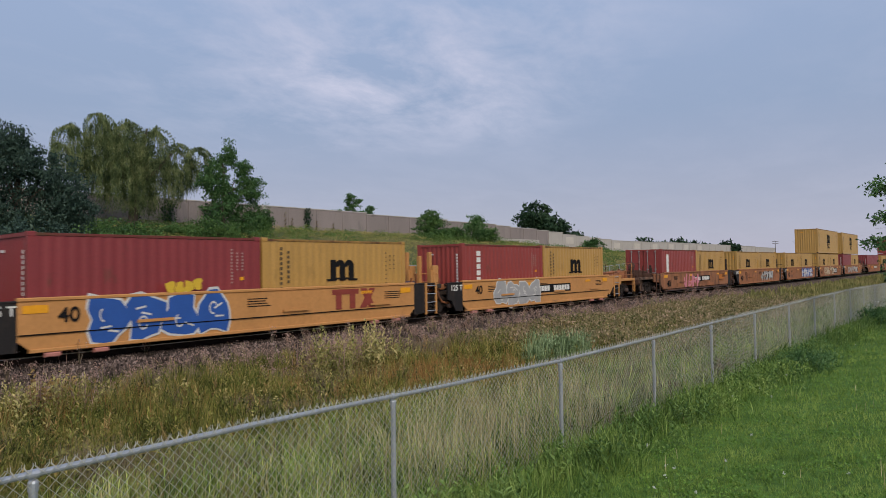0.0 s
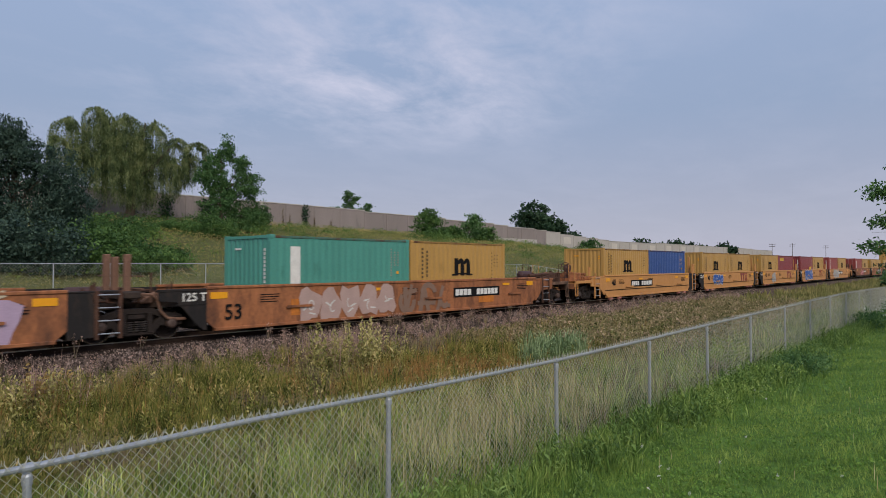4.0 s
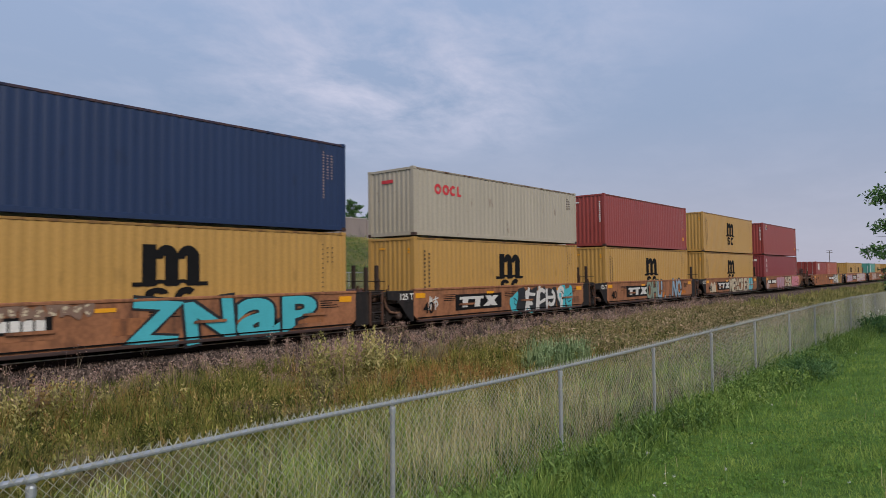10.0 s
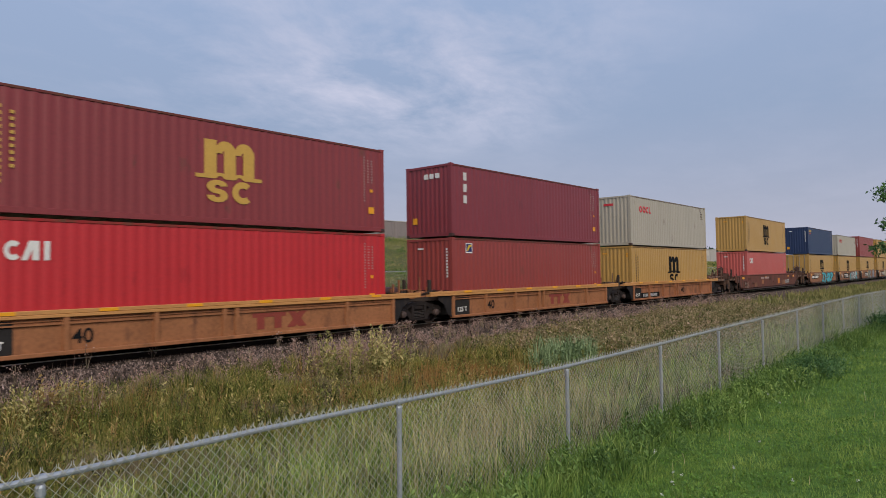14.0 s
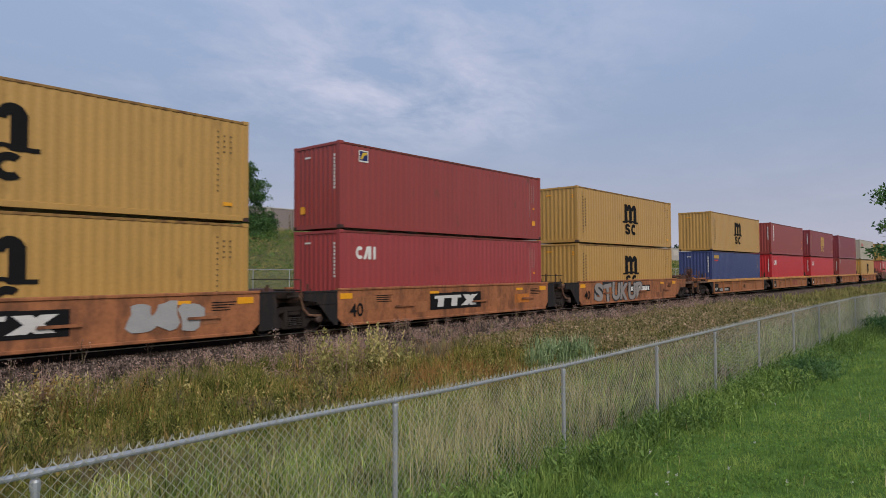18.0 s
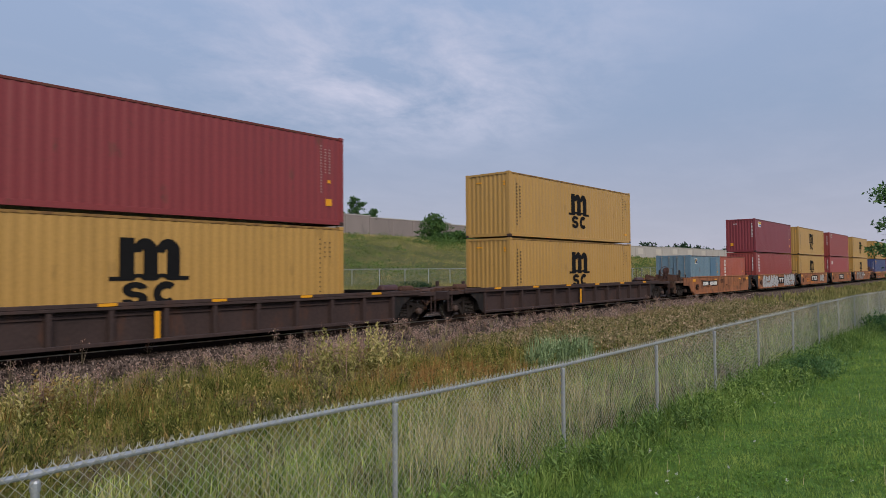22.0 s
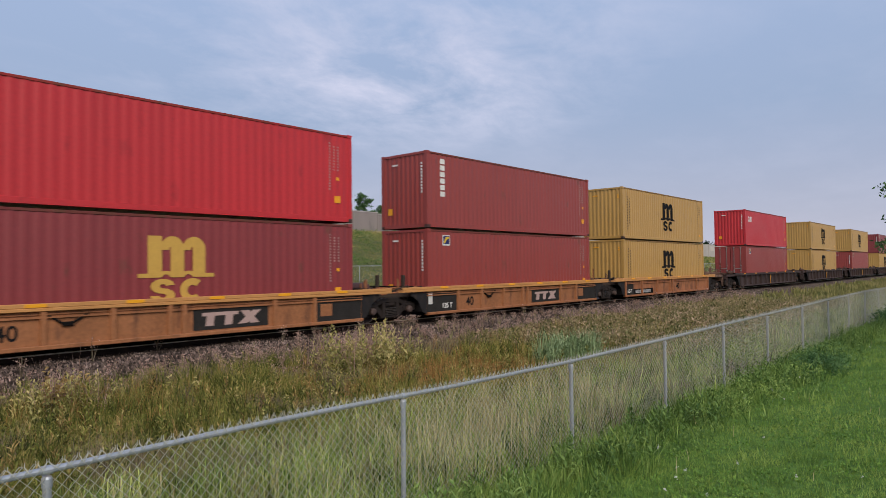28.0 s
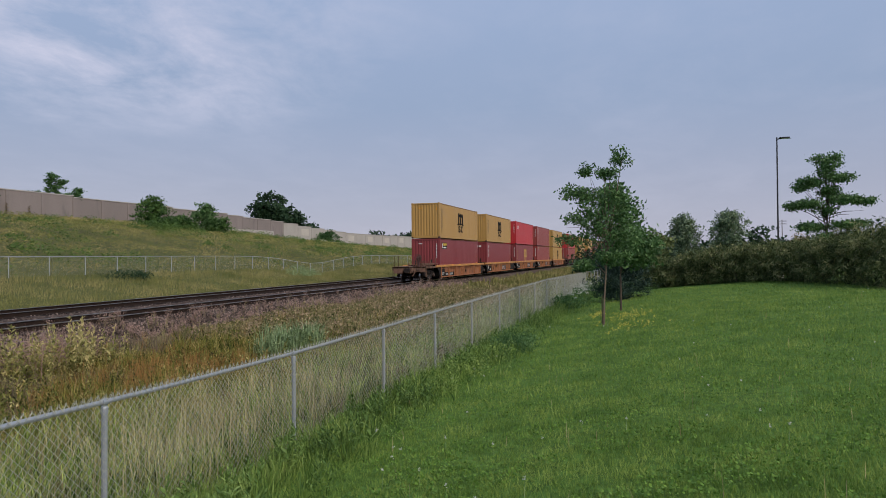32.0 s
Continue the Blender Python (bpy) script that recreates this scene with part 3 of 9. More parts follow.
# ---- noise wall on top of the bank ----
WALL_TOP = [(-60, 10.9), (30, 10.9), (68, 10.95), (84, 10.85), (100, 10.65), (112, 10.4), (125, 10.1), (142, 9.3), (160, 8.5), (181, 8.4), (222, 8.6), (344, 8.4), (600, 8.2)]


def build_wall():
    wall = empty("noise_wall", pose(0, WALL_Y, 7.9), "grey concrete noise wall stepping down along the bank", "wall", kind="structure")
    x, i = -60.0, 0
    while x < 330:
        w = 5.2 if x < 128 else 6.4
        mid = x + w / 2
        top = round(float(np.interp(mid, *zip(*WALL_TOP))) / 0.22) * 0.22
        base = float(np.interp(mid, *zip(*WALL_BASE))) - 0.9
        pale = x > 128
        mat = M_WALL_PALE if pale else M_WALL
        s = Shape().box(x + 0.17, x + w - 0.17, WALL_Y, WALL_Y + 0.16, base, top, 0.01)
        p = part("panel", s, mat, wall)
        p.location = (0, -WALL_Y, -7.9)
        if pale and i % 2 == 0 and x < 230:
            b = part("inset_panel", Shape().box(x + 1.4, x + w - 1.4, WALL_Y - 0.03, WALL_Y, top - 2.1, top - 0.5, 0.008), M_WALL_PALE2, p)
        c = part("coping", Shape().box(x + 0.0, x + w, WALL_Y - 0.06, WALL_Y + 0.22, top + 0.0, top + 0.14, 0.01), M_WALL_PALE, p, "pale concrete coping")
        q = part("wall_post", Shape().box(x - 0.2, x + 0.17, WALL_Y - 0.09, WALL_Y + 0.25, base, top + 0.02, 0.01), mat, wall)
        q.location = (0, -WALL_Y, -7.9)
        x += w
        i += 1
    e = part("end_post", Shape().box(55.0, 55.6, WALL_Y - 0.12, WALL_Y + 0.26, 6.9, 10.95, 0.02), M_WALL_PALE, wall, "pale concrete end post")
    e.location = (0, -WALL_Y, -7.9)
    k = part("footing_band", Shape().box(85, 128, WALL_Y - 0.14, WALL_Y - 0.004, 6.2, 7.75, 0.01), M_WALL_PALE, wall, "paler base course")
    k.location = (0, -WALL_Y, -7.9)
    return wall


M_WALL_PALE2 = paint("cream_concrete", (0.50, 0.46, 0.41), 0.9, 0.0, 0.1, 0.5, 6)
build_wall()


# ---- containers ----
HALF = 1.219


def corrugated(length, z0, z1, period, depth, y):
    """A side sheet along x, outside face toward -y at y."""
    n = max(4, round(length / period))
    p = length / n
    xs, ys = [], []
    for i in range(n):
        a = -length / 2 + i * p
        for u, d in ((0.0, 0.0), (0.26, 0.0), (0.50, 1.0), (0.76, 1.0)):
            xs.append(a + u * p)
            ys.append(y + d * depth)
    xs.append(length / 2)
    ys.append(y)
    s = Shape()
    m = len(xs)
    s.add([(a, b, z0) for a, b in zip(xs, ys)] + [(a, b, z1) for a, b in zip(xs, ys)], [(i, i + 1, m + i + 1, m + i) for i in range(m - 1)])
    return s


def turn_shape(s, angle):
    c, n = math.cos(angle), math.sin(angle)
    s.v = [(round(x * c - y * n, 5), round(x * n + y * c, 5), z) for x, y, z in s.v]
    return s


def container_mesh(kind, L, H, mat):
    h, w = L / 2, HALF
    s = Shape()
    if kind == "side_panel":
        s = corrugated(L - 0.30, 0.16, H - 0.09, 0.278, 0.013, -w + 0.012)
    elif kind == "far_side_panel":
        s = turn_shape(corrugated(L - 0.30, 0.16, H - 0.09, 0.278, 0.017, -w + 0.012), math.pi)
    elif kind == "end_panel":
        s = turn_shape(corrugated(2.438 - 0.26, 0.16, H - 0.10, 0.24, 0.026, -h + 0.02), -math.pi / 2)
    elif kind == "roof":
        s = turn_shape(Shape(), 0)
        n = round(L / 0.42)
        vs, fs = [], []
        for i in range(n + 1):
            x = -h + 0.12 + (L - 0.24) * i / n
            z = H - 0.035 - (0.02 if i % 2 else 0.0)
            vs += [(x, -w + 0.05, z), (x, w - 0.05, z)]
        s.add(vs, [(2 * i, 2 * i + 2, 2 * i + 3, 2 * i + 1) for i in range(n)])
    elif kind == "corner_post":
        s.box(0, 0.155, 0, 0.155, 0.118, H - 0.118, 0.012)
    elif kind == "corner_casting":
        s.box(0, 0.178, 0, 0.162, 0, 0.118, 0.012)
        s.box(0.055, 0.125, -0.002, 0.001, 0.03, 0.09)
    elif kind == "top_rail":
        s.box(-h + 0.15, h - 0.15, 0, 0.07, H - 0.10, H - 0.03, 0.008)
    elif kind == "bottom_rail":
        s.box(-h + 0.15, h - 0.15, 0, 0.06, 0.02, 0.17, 0.008)
        for a in (-1.05, -0.1, 0.85):
            s.box(a, a + 0.36, -0.002, 0.0, 0.045, 0.145) if L > 11 else None
    elif kind == "end_rail":
        s.box(0, 0.08, -w + 0.15, w - 0.15, 0.02, 0.17, 0.008)
    elif kind == "end_header":
        s.box(0, 0.08, -w + 0.15, w - 0.15, H - 0.11, H - 0.02, 0.008)
    elif kind == "floor":
        s.box(-h + 0.1, h - 0.1, -w + 0.06, w - 0.06, 0.12, 0.15)
    elif kind == "door":
        s.box(0, 0.05, 0.02, 1.07, 0.16, H - 0.11, 0.01)
        for k in range(4):
            z = 0.30 + k * (H - 0.5) / 4
            s.box(-0.015, 0.0, 0.14, 0.95, z, z + (H - 0.5) / 4 - 0.18, 0.006)
    elif kind == "locking_bar":
        s.tube([(0, 0, 0.08), (0, 0, H - 0.06)], 0.02, 8)
        for z in (0.12, H - 0.14, 0.9, 1.3):
            s.box(-0.03, 0.03, -0.06, 0.06, z - 0.03, z + 0.03, 0.006)
    elif kind == "lock_handle":
        s.box(-0.02, 0.0, -0.02, 0.42, 1.06, 1.10, 0.006)
    return s.mesh(kind, mat)


def decal(shapes, depth=0.006):
    """Plain painted shapes on a side: polygons of x, z pairs."""
    s = Shape()
    for poly in shapes:
        s.extrude_y(poly, -depth, 0.0)
    return s


def bar(x0, x1, z0, z1):
    return [(x0, z0), (x1, z0), (x1, z1), (x0, z1)]


def arc_band(cx, cz, r0, r1, a0, a1, n=10, sx=1.0):
    out = [(cx + sx * r1 * math.cos(a), cz + r1 * math.sin(a)) for a in np.linspace(a0, a1, n)]
    return out + [(cx + sx * r0 * math.cos(a), cz + r0 * math.sin(a)) for a in np.linspace(a1, a0, n)]


def emblem_upper():
    """Three stems under two round arches on a waved line."""
    pi = math.pi
    out = [bar(-0.68, -0.36, 0.0, 0.86), bar(-0.16, 0.16, 0.0, 0.66), bar(0.37, 0.68, 0.0, 0.66)]
    out += [arc_band(-0.12, 0.55, 0.09, 0.31, 0.0, pi, 12, 0.92), arc_band(0.40, 0.55, 0.09, 0.31, 0.0, pi, 12, 0.92)]
    out += [bar(-0.90, -0.40, -0.07, 0.02), bar(0.40, 0.90, -0.07, 0.02), bar(-0.13, 0.13, -0.07, 0.03), arc_band(-0.265, -0.06, 0.06, 0.14, 0, pi, 8, 1.5), arc_band(0.265, -0.06, 0.06, 0.14, 0, pi, 8, 1.5)]
    return out


def emblem_lower():
    """Two round rings side by side below the line."""
    pi = math.pi
    left = [arc_band(-0.34, -0.265, 0.045, 0.165, 0.2, 1.5 * pi, 12, 1.7), arc_band(-0.34, -0.475, 0.045, 0.165, -pi, 0.5 * pi, 12, 1.7)]
    right = [arc_band(0.36, -0.37, 0.12, 0.275, 0.27 * pi, 1.73 * pi, 16, 1.1)]
    return left + right


def columns(x, z1, count, step, cols=2, wide=0.10, tall=0.11, pitch=0.26, short=0.6):
    """Upright columns of small bars where the small print stands."""
    out = []
    for c in range(cols):
        k = count if c == 0 else int(count * short)
        for i in range(k):
            z = z1 - (0.1 if c else 0) - i * step
            out.append(bar(x + c * pitch, x + c * pitch + wide, z - tall, z))
    return out


def slab_emblem(x, z, wide, tall, lean=0.16):
    """A leaning emblem: one long slab on three thick stems, the last one forked."""
    def q(a, b, c, d, z0, z1):
        k = lean * tall
        return [(x + a * wide + k * z0, z + z0 * tall), (x + b * wide + k * z0, z + z0 * tall), (x + d * wide + k * z1, z + z1 * tall), (x + c * wide + k * z1, z + z1 * tall)]
    return [q(0.0, 0.60, 0.0, 0.60, 0.74, 1.0), q(0.08, 0.21, 0.08, 0.21, 0.0, 0.74), q(0.39, 0.52, 0.39, 0.52, 0.0, 0.74),
            q(0.62, 0.78, 0.86, 1.0, 0.0, 1.0), q(0.84, 1.0, 0.64, 0.79, 0.0, 1.0)]


def word_blocks(x, z, widths, tall, gap=0.06):
    out = []
    for w in widths:
        out.append(bar(x, x + w, z, z + tall))
        x += w + gap
    return out


def stacked_blocks(x, z, count, wide, tall, gap):
    return [bar(x, x + wide, z - i * (tall + gap) - tall, z - i * (tall + gap)) for i in range(count)]


def marks(kind, L, H, colour):
    """The painted marks of a container: lists of (name, shapes, material, label)."""
    h = L / 2
    out = []
    ink = M_INK if colour in ("yellow", "white") else M_WHITE
    if kind in ("emblem", "gold_emblem", "emblem_back"):
        m = M_GOLD if kind == "gold_emblem" else M_INK
        k = 1.15 if L > 11 else 0.74
        cx, cz = (-0.32 if kind == "emblem_back" else 0.10 if L > 11 else 0.05), H * (0.463 if L > 11 else 0.50)
        up = [[(cx + x * k, cz + z * k) for x, z in p] for p in emblem_upper()]
        out.append(("emblem", up, m, "large painted shipping emblem"))
        if L > 11:
            out.append(("emblem", [[(cx + x * k, cz + z * k) for x, z in p] for p in emblem_lower()], m, "large painted shipping emblem"))
            out.append(("lettering", columns(-h + 0.55, H - 0.50, 12 if kind == "gold_emblem" else 13, 0.150, 2, 0.085, 0.078, 0.25, 0.8), M_PRINT if m is M_INK else m, "upright column of small print"))
        else:
            out.append(("lettering", columns(-h + 0.62, H - 0.28, 11, 0.150, 2, 0.09, 0.085, 0.26, 0.7), M_PRINT if m is M_INK else m, "upright column of small print"))
    elif kind == "rings":
        pi = math.pi
        x, z = -h + 1.2, H - 0.75
        out.append(("emblem", [arc_band(x + 0.2, z, 0.10, 0.20, 0, 2 * pi, 18), arc_band(x + 0.68, z, 0.10, 0.20, 0, 2 * pi, 18), arc_band(x + 1.12, z, 0.10, 0.20, 0.25 * pi, 1.75 * pi, 14),
                               bar(x + 1.38, x + 1.47, z - 0.2, z + 0.2), bar(x + 1.38, x + 1.62, z - 0.2, z - 0.11)], M_REDINK, "red line emblem"))
    elif kind == "triple":
        x, z = -h + 0.72, H - 0.98
        out.append(("emblem", [arc_band(x + 0.16, z + 0.22, 0.10, 0.22, 0.8, 5.5, 12, 0.8), [(x + 0.32, z), (x + 0.44, z), (x + 0.62, z + 0.44), (x + 0.48, z + 0.44)],
                               bar(x + 0.54, x + 0.68, z, z + 0.44), bar(x + 0.78, x + 0.90, z, z + 0.44)], M_WHITE, "white lessor emblem"))
    elif kind == "upright":
        out.append(("emblem", stacked_blocks(-h + 0.75, H - 0.25, 6, 0.26, 0.19, 0.06), M_WHITE, "white upright lessor name as blocks"))
    elif kind == "upright_big":
        out.append(("emblem", stacked_blocks(-h + 0.76, H - 0.32, 3, 0.21, 0.32, 0.14), SPRAY["white"], "white upright lessor name as blocks"))
    elif kind == "upright20":
        out.append(("emblem", stacked_blocks(-h + 0.95, H - 0.30, 5, 0.26, 0.20, 0.07), M_WHITE, "white upright lessor name as blocks"))
    elif kind == "badge":
        x, z = -h + 0.85, H - 0.62
        out.append(("badge", [bar(x, x + 0.42, z, z + 0.40)], M_WHITE, "small white square badge"))
        out.append(("badge", [bar(x + 0.035, x + 0.385, z + 0.05, z + 0.365)], PAINT_NAVY, "small square badge"))
        out.append(("badge", [[(x + 0.05, z + 0.09), (x + 0.14, z + 0.09), (x + 0.24, z + 0.23), (x + 0.37, z + 0.27), (x + 0.37, z + 0.345), (x + 0.17, z + 0.32)]], SPRAY["yellow"], "small square badge"))
    elif kind == "big_badge":
        x, z = -h + 0.6, H - 0.85
        out.append(("badge", [bar(x, x + 1.35, z, z + 0.52)], M_INK, "black and yellow lessor badge"))
        out.append(("badge", [[(x + 0.45, z + 0.26), (x + 1.3, z + 0.30), (x + 1.3, z + 0.46), (x + 0.2, z + 0.46)]], SPRAY["yellow"], "black and yellow lessor badge"))
        out.append(("badge", [[(x + 0.04, z + 0.05), (x + 0.26, z + 0.05), (x + 0.12, z + 0.47), (x + 0.04, z + 0.47)], bar(x + 0.3, x + 1.2, z + 0.05, z + 0.17)], M_WHITE, "black and yellow lessor badge"))
    elif kind == "flag_badge":
        x, z = -h + 0.85, H - 0.70
        out.append(("badge", [bar(x, x + 0.95, z, z + 0.46)], M_WHITE, "white badge with a yellow wedge"))
        out.append(("badge", [[(x + 0.3, z + 0.22), (x + 0.92, z + 0.25), (x + 0.92, z + 0.42), (x + 0.1, z + 0.42)]], SPRAY["yellow"], "white badge with a yellow wedge"))
        out.append(("badge", [bar(x + 0.3, x + 0.9, z + 0.06, z + 0.18)], SPRAY["blue"], "white badge with a yellow wedge"))
    elif kind == "leaf":
        x, z = -h + 0.45, H - 0.55
        out.append(("emblem", word_blocks(x, z, [0.17, 0.17, 0.17, 0.17, 0.19], 0.24, 0.05), M_GOLD, "yellow lessor name as blocks"))
        out.append(("emblem", [bar(x + 0.1, x + 0.9, z - 0.20, z - 0.10)], M_REDINK, "red bar under the name"))
    elif kind == "tall_name":
        out.append(("emblem", word_blocks(-h + 0.7, H - 0.55, [0.30, 0.24, 0.24, 0.24, 0.24], 0.30, 0.04), SPRAY["yellow"], "yellow lessor name as blocks"))
    elif kind == "placard":
        out.append(("placard", [bar(-h + 0.85, -h + 1.75, H - 0.95, H - 0.25)], M_WHITE, "white placard"))
    elif kind == "white_upright_panel":
        out.append(("placard", [bar(-h + 0.75, -h + 1.12, H - 1.5, H - 0.35)], M_WHITE, "upright white panel"))
    if colour == "slate":
        out.append(("paint_patch", [bar(0.9, 2.2, 0.2, H - 0.15)], SPRAY["steel"], "bluer repainted panel"))
        out.append(("paint_patch", [bar(1.2, 1.75, 0.62, 1.0), bar(-0.6, -0.2, 0.5, 0.8), bar(-2.2, -1.9, 0.3, 0.6)], PAINT_NAVY, "small dark blue patches"))
    # small print near the forward end
    if colour != "yellow" and kind != "rings":
        out.append(("lettering", columns(h - 0.95, H - 0.35, 17 if L > 11 else 11, 0.092, 3, 0.045, 0.045, 0.17, 0.55), SPRAY["blush"], "column of small white print"))
        if kind not in ("leaf", "placard"):
            out.append(("warning_label", [bar(h - 0.74, h - 0.50, 0.62, 0.84), bar(h - 0.67, h - 0.55, 1.35, 1.45)], M_AMBER, "small yellow warning stickers"))
    elif colour == "yellow":
        out.append(("lettering", columns(h - 1.0, H - 0.4, 12, 0.15, 3, 0.05, 0.045, 0.2, 0.4), M_PRINT, "column of small print"))
        out.append(("warning_label", [bar(h - 0.80, h - 0.52, 0.42, 0.52)], M_AMBER, "small yellow warning stickers"))
    else:
        out.append(("lettering", columns(h - 0.95, H - 0.35, 5, 0.12, 2, 0.1, 0.06, 0.2, 0.8), M_CAST, "column of small print"))
    return out


NAMES = {"yellow": "mustard yellow", "maroon": "maroon", "brown": "red-brown", "red": "bright red", "coral": "faded coral red", "navy": "navy blue", "blue": "blue", "white": "off-white",
         "teal": "teal green", "orange": "orange-red", "slate": "faded blue-grey", "plum": "dark maroon", "faded": "faded red", "indigo": "indigo blue"}
HINTS = {"emblem": "with large black emblem", "emblem_back": "with large black emblem", "gold_emblem": "with large gold emblem", "rings": "with red ringed emblem", "triple": "with white lessor emblem", "upright": "with white upright blocks",
         "upright_big": "with large white upright blocks", "upright20": "with white upright blocks", "badge": "with small square badge", "big_badge": "with black and yellow badge",
         "flag_badge": "with white and yellow badge", "leaf": "with yellow block marks", "tall_name": "with yellow block marks", "placard": "with white placard", "white_upright_panel": "with upright white panel", "": "with small white print"}
BEDDED = {"lower": "in well car", "upper": "stacked above"}


def build_container(colour, L, H, mark, doors, place):
    mat = BOX[colour]
    h, w = L / 2, HALF
    size = "forty-foot" if L > 11 else "twenty-foot"
    thing = empty("shipping_container", Matrix(), f"{NAMES[colour]} {size} container {HINTS[mark]}, {BEDDED[place]}", "container", "train load")

    def get(kind, m=mat):
        return shared((kind, L, H, m.name), lambda: container_mesh(kind, L, H, m))

    part("side_panel", get("side_panel"), mat, thing)
    part("side_panel", get("far_side_panel"), mat, thing)
    part("roof", get("roof"), mat, thing)
    part("floor", get("floor"), mat, thing)
    for sx in (-1, 1):
        for piece in ("end_rail", "end_header"):
            r = part(piece, get(piece), mat, thing)
            r.location = (-h, 0, 0) if sx < 0 else (h - 0.08, 0, 0)
        for sy in (-1, 1):
            p = part("corner_post", get("corner_post"), mat, thing)
            p.location = (-h if sx < 0 else h - 0.155, -w if sy < 0 else w - 0.155, 0)
            for z in (0, H - 0.118):
                c = part("corner_casting", get("corner_casting", mat if z else M_CAST), mat, p)
                c.location = (-0.004 if sx < 0 else -0.019, -0.004 if sy < 0 else -0.003, z)
    for sy in (-1, 1):
        t = part("top_rail", get("top_rail", BOX_RAIL[colour]), mat, thing)
        t.location = (0, -w if sy < 0 else w - 0.07, 0)
        b = part("bottom_rail", get("bottom_rail"), mat, thing)
        b.location = (0, -w if sy < 0 else w - 0.06, 0)
    for end in (-1, 1):
        if (doors and end == -1) or (not doors and end == 1):
            for k in (0, 1):
                d = part("door", get("door"), mat, thing)
                d.matrix_basis = pose(-h + 0.02, -1.09 + 1.09 * k, 0) if end < 0 else pose(h - 0.02, 1.09 - 1.09 * k, 0, 0, 0, 180)
                if end < 0:
                    for yy in (0.28, 0.80):
                        lb = part("locking_bar", get("locking_bar", M_BAR), M_BAR, d, "galvanised locking bar")
                        lb.location = (-0.045, yy, 0)
                    hd = part("lock_handle", get("lock_handle", M_BAR), M_BAR, d)
                    hd.location = (-0.06, 0.3, 0)
        else:
            e = part("end_panel", get("end_panel"), mat, thing)
            if end > 0:
                e.rotation_euler = (0, 0, math.pi)
    for i, (name, shapes, m, label) in enumerate(marks(mark, L, H, colour)):
        me = shared(("mark", mark, colour, L, H, i), lambda: decal(shapes).mesh(name, m))
        d = part(name, me, m, thing, label)
        d.location = (0, -w + 0.007 - 0.003 * i, 0)
        if name in ("lettering", "warning_label"):
            tagged(d, kind="stuff")
    # rear end marks
    if not doors:
        key = ("endmark", mark if mark in ("rings", "upright_big") else "", colour, H)
        ink = M_AMBER if colour == "yellow" else (M_REDINK if mark == "rings" else M_WHITE)

        def make():
            s = Shape()
            zs = H - 0.55
            if mark == "rings":
                s.box(-0.01, 0, -0.15, 0.45, zs, zs + 0.13)
            elif mark == "upright_big":
                s.box(-0.01, 0, 0.0, 0.22, zs, zs + 0.2).box(-0.01, 0, -0.3, -0.08, zs, zs + 0.2).box(-0.01, 0, -0.6, -0.38, zs, zs + 0.2)
            else:
                s.box(-0.01, 0, 0.30, 0.62, zs + 0.1, zs + 0.16)
                for i in range(10 if colour != "yellow" else 2):
                    s.box(-0.01, 0, -0.98, -0.90, H - 0.5 - i * 0.12, H - 0.42 - i * 0.12)
            return s.mesh("lettering", ink)
        e = part("lettering", shared(key, make), ink, thing, "small marks on the end")
        e.location = (-h + 0.012, 0, 0)
        tagged(e, kind="stuff")
        if colour not in ("yellow", "white"):
            st = part("warning_label", shared(("endsticker", H), lambda: Shape().box(-0.01, 0, 0.62, 0.86, 0.55, 0.80).mesh("warning_label", M_AMBER)), M_AMBER, thing, "small yellow warning sticker")
            st.location = (-h + 0.011, 0, 0)
    return thing


# ---- well cars ----
SILL_Y = 1.43


def side_frame():
    """A cast side frame: arched top, two columns, a sagging bottom and open windows, with jaws over the bearings."""
    s = Shape()
    s.extrude_y([(-1.22, 0.53), (-1.22, 0.62), (-1.02, 0.69), (-0.72, 0.72), (-0.38, 0.84), (0.38, 0.84), (0.72, 0.72), (1.02, 0.69), (1.22, 0.62), (1.22, 0.53), (0.88, 0.575), (0.60, 0.60), (0.36, 0.71),
                 (-0.36, 0.71), (-0.60, 0.60), (-0.88, 0.575)], -0.09, 0.08)
    for k in (-1, 1):
        s.box(min(k * 0.27, k * 0.40), max(k * 0.27, k * 0.40), -0.11, 0.08, 0.20, 0.74, 0.02)
        d = [(k * 0.62, 0.40), (k * 0.74, 0.58), (k * 0.62, 0.62), (k * 0.33, 0.34), (k * 0.33, 0.17), (k * 0.44, 0.17)]
        s.extrude_y(d if k > 0 else d[::-1], -0.08, 0.07)
        s.box(k * 0.89 - 0.17, k * 0.89 + 0.17, -0.12, 0.06, 0.52, 0.62, 0.03)
        s.box(k * 1.13 - 0.07, k * 1.13 + 0.07, -0.10, 0.06, 0.36, 0.56, 0.03)
        s.box(k * 0.68 - 0.06, k * 0.68 + 0.06, -0.10, 0.06, 0.36, 0.60, 0.03)
    return s.box(-0.44, 0.44, -0.10, 0.09, 0.15, 0.26, 0.03)


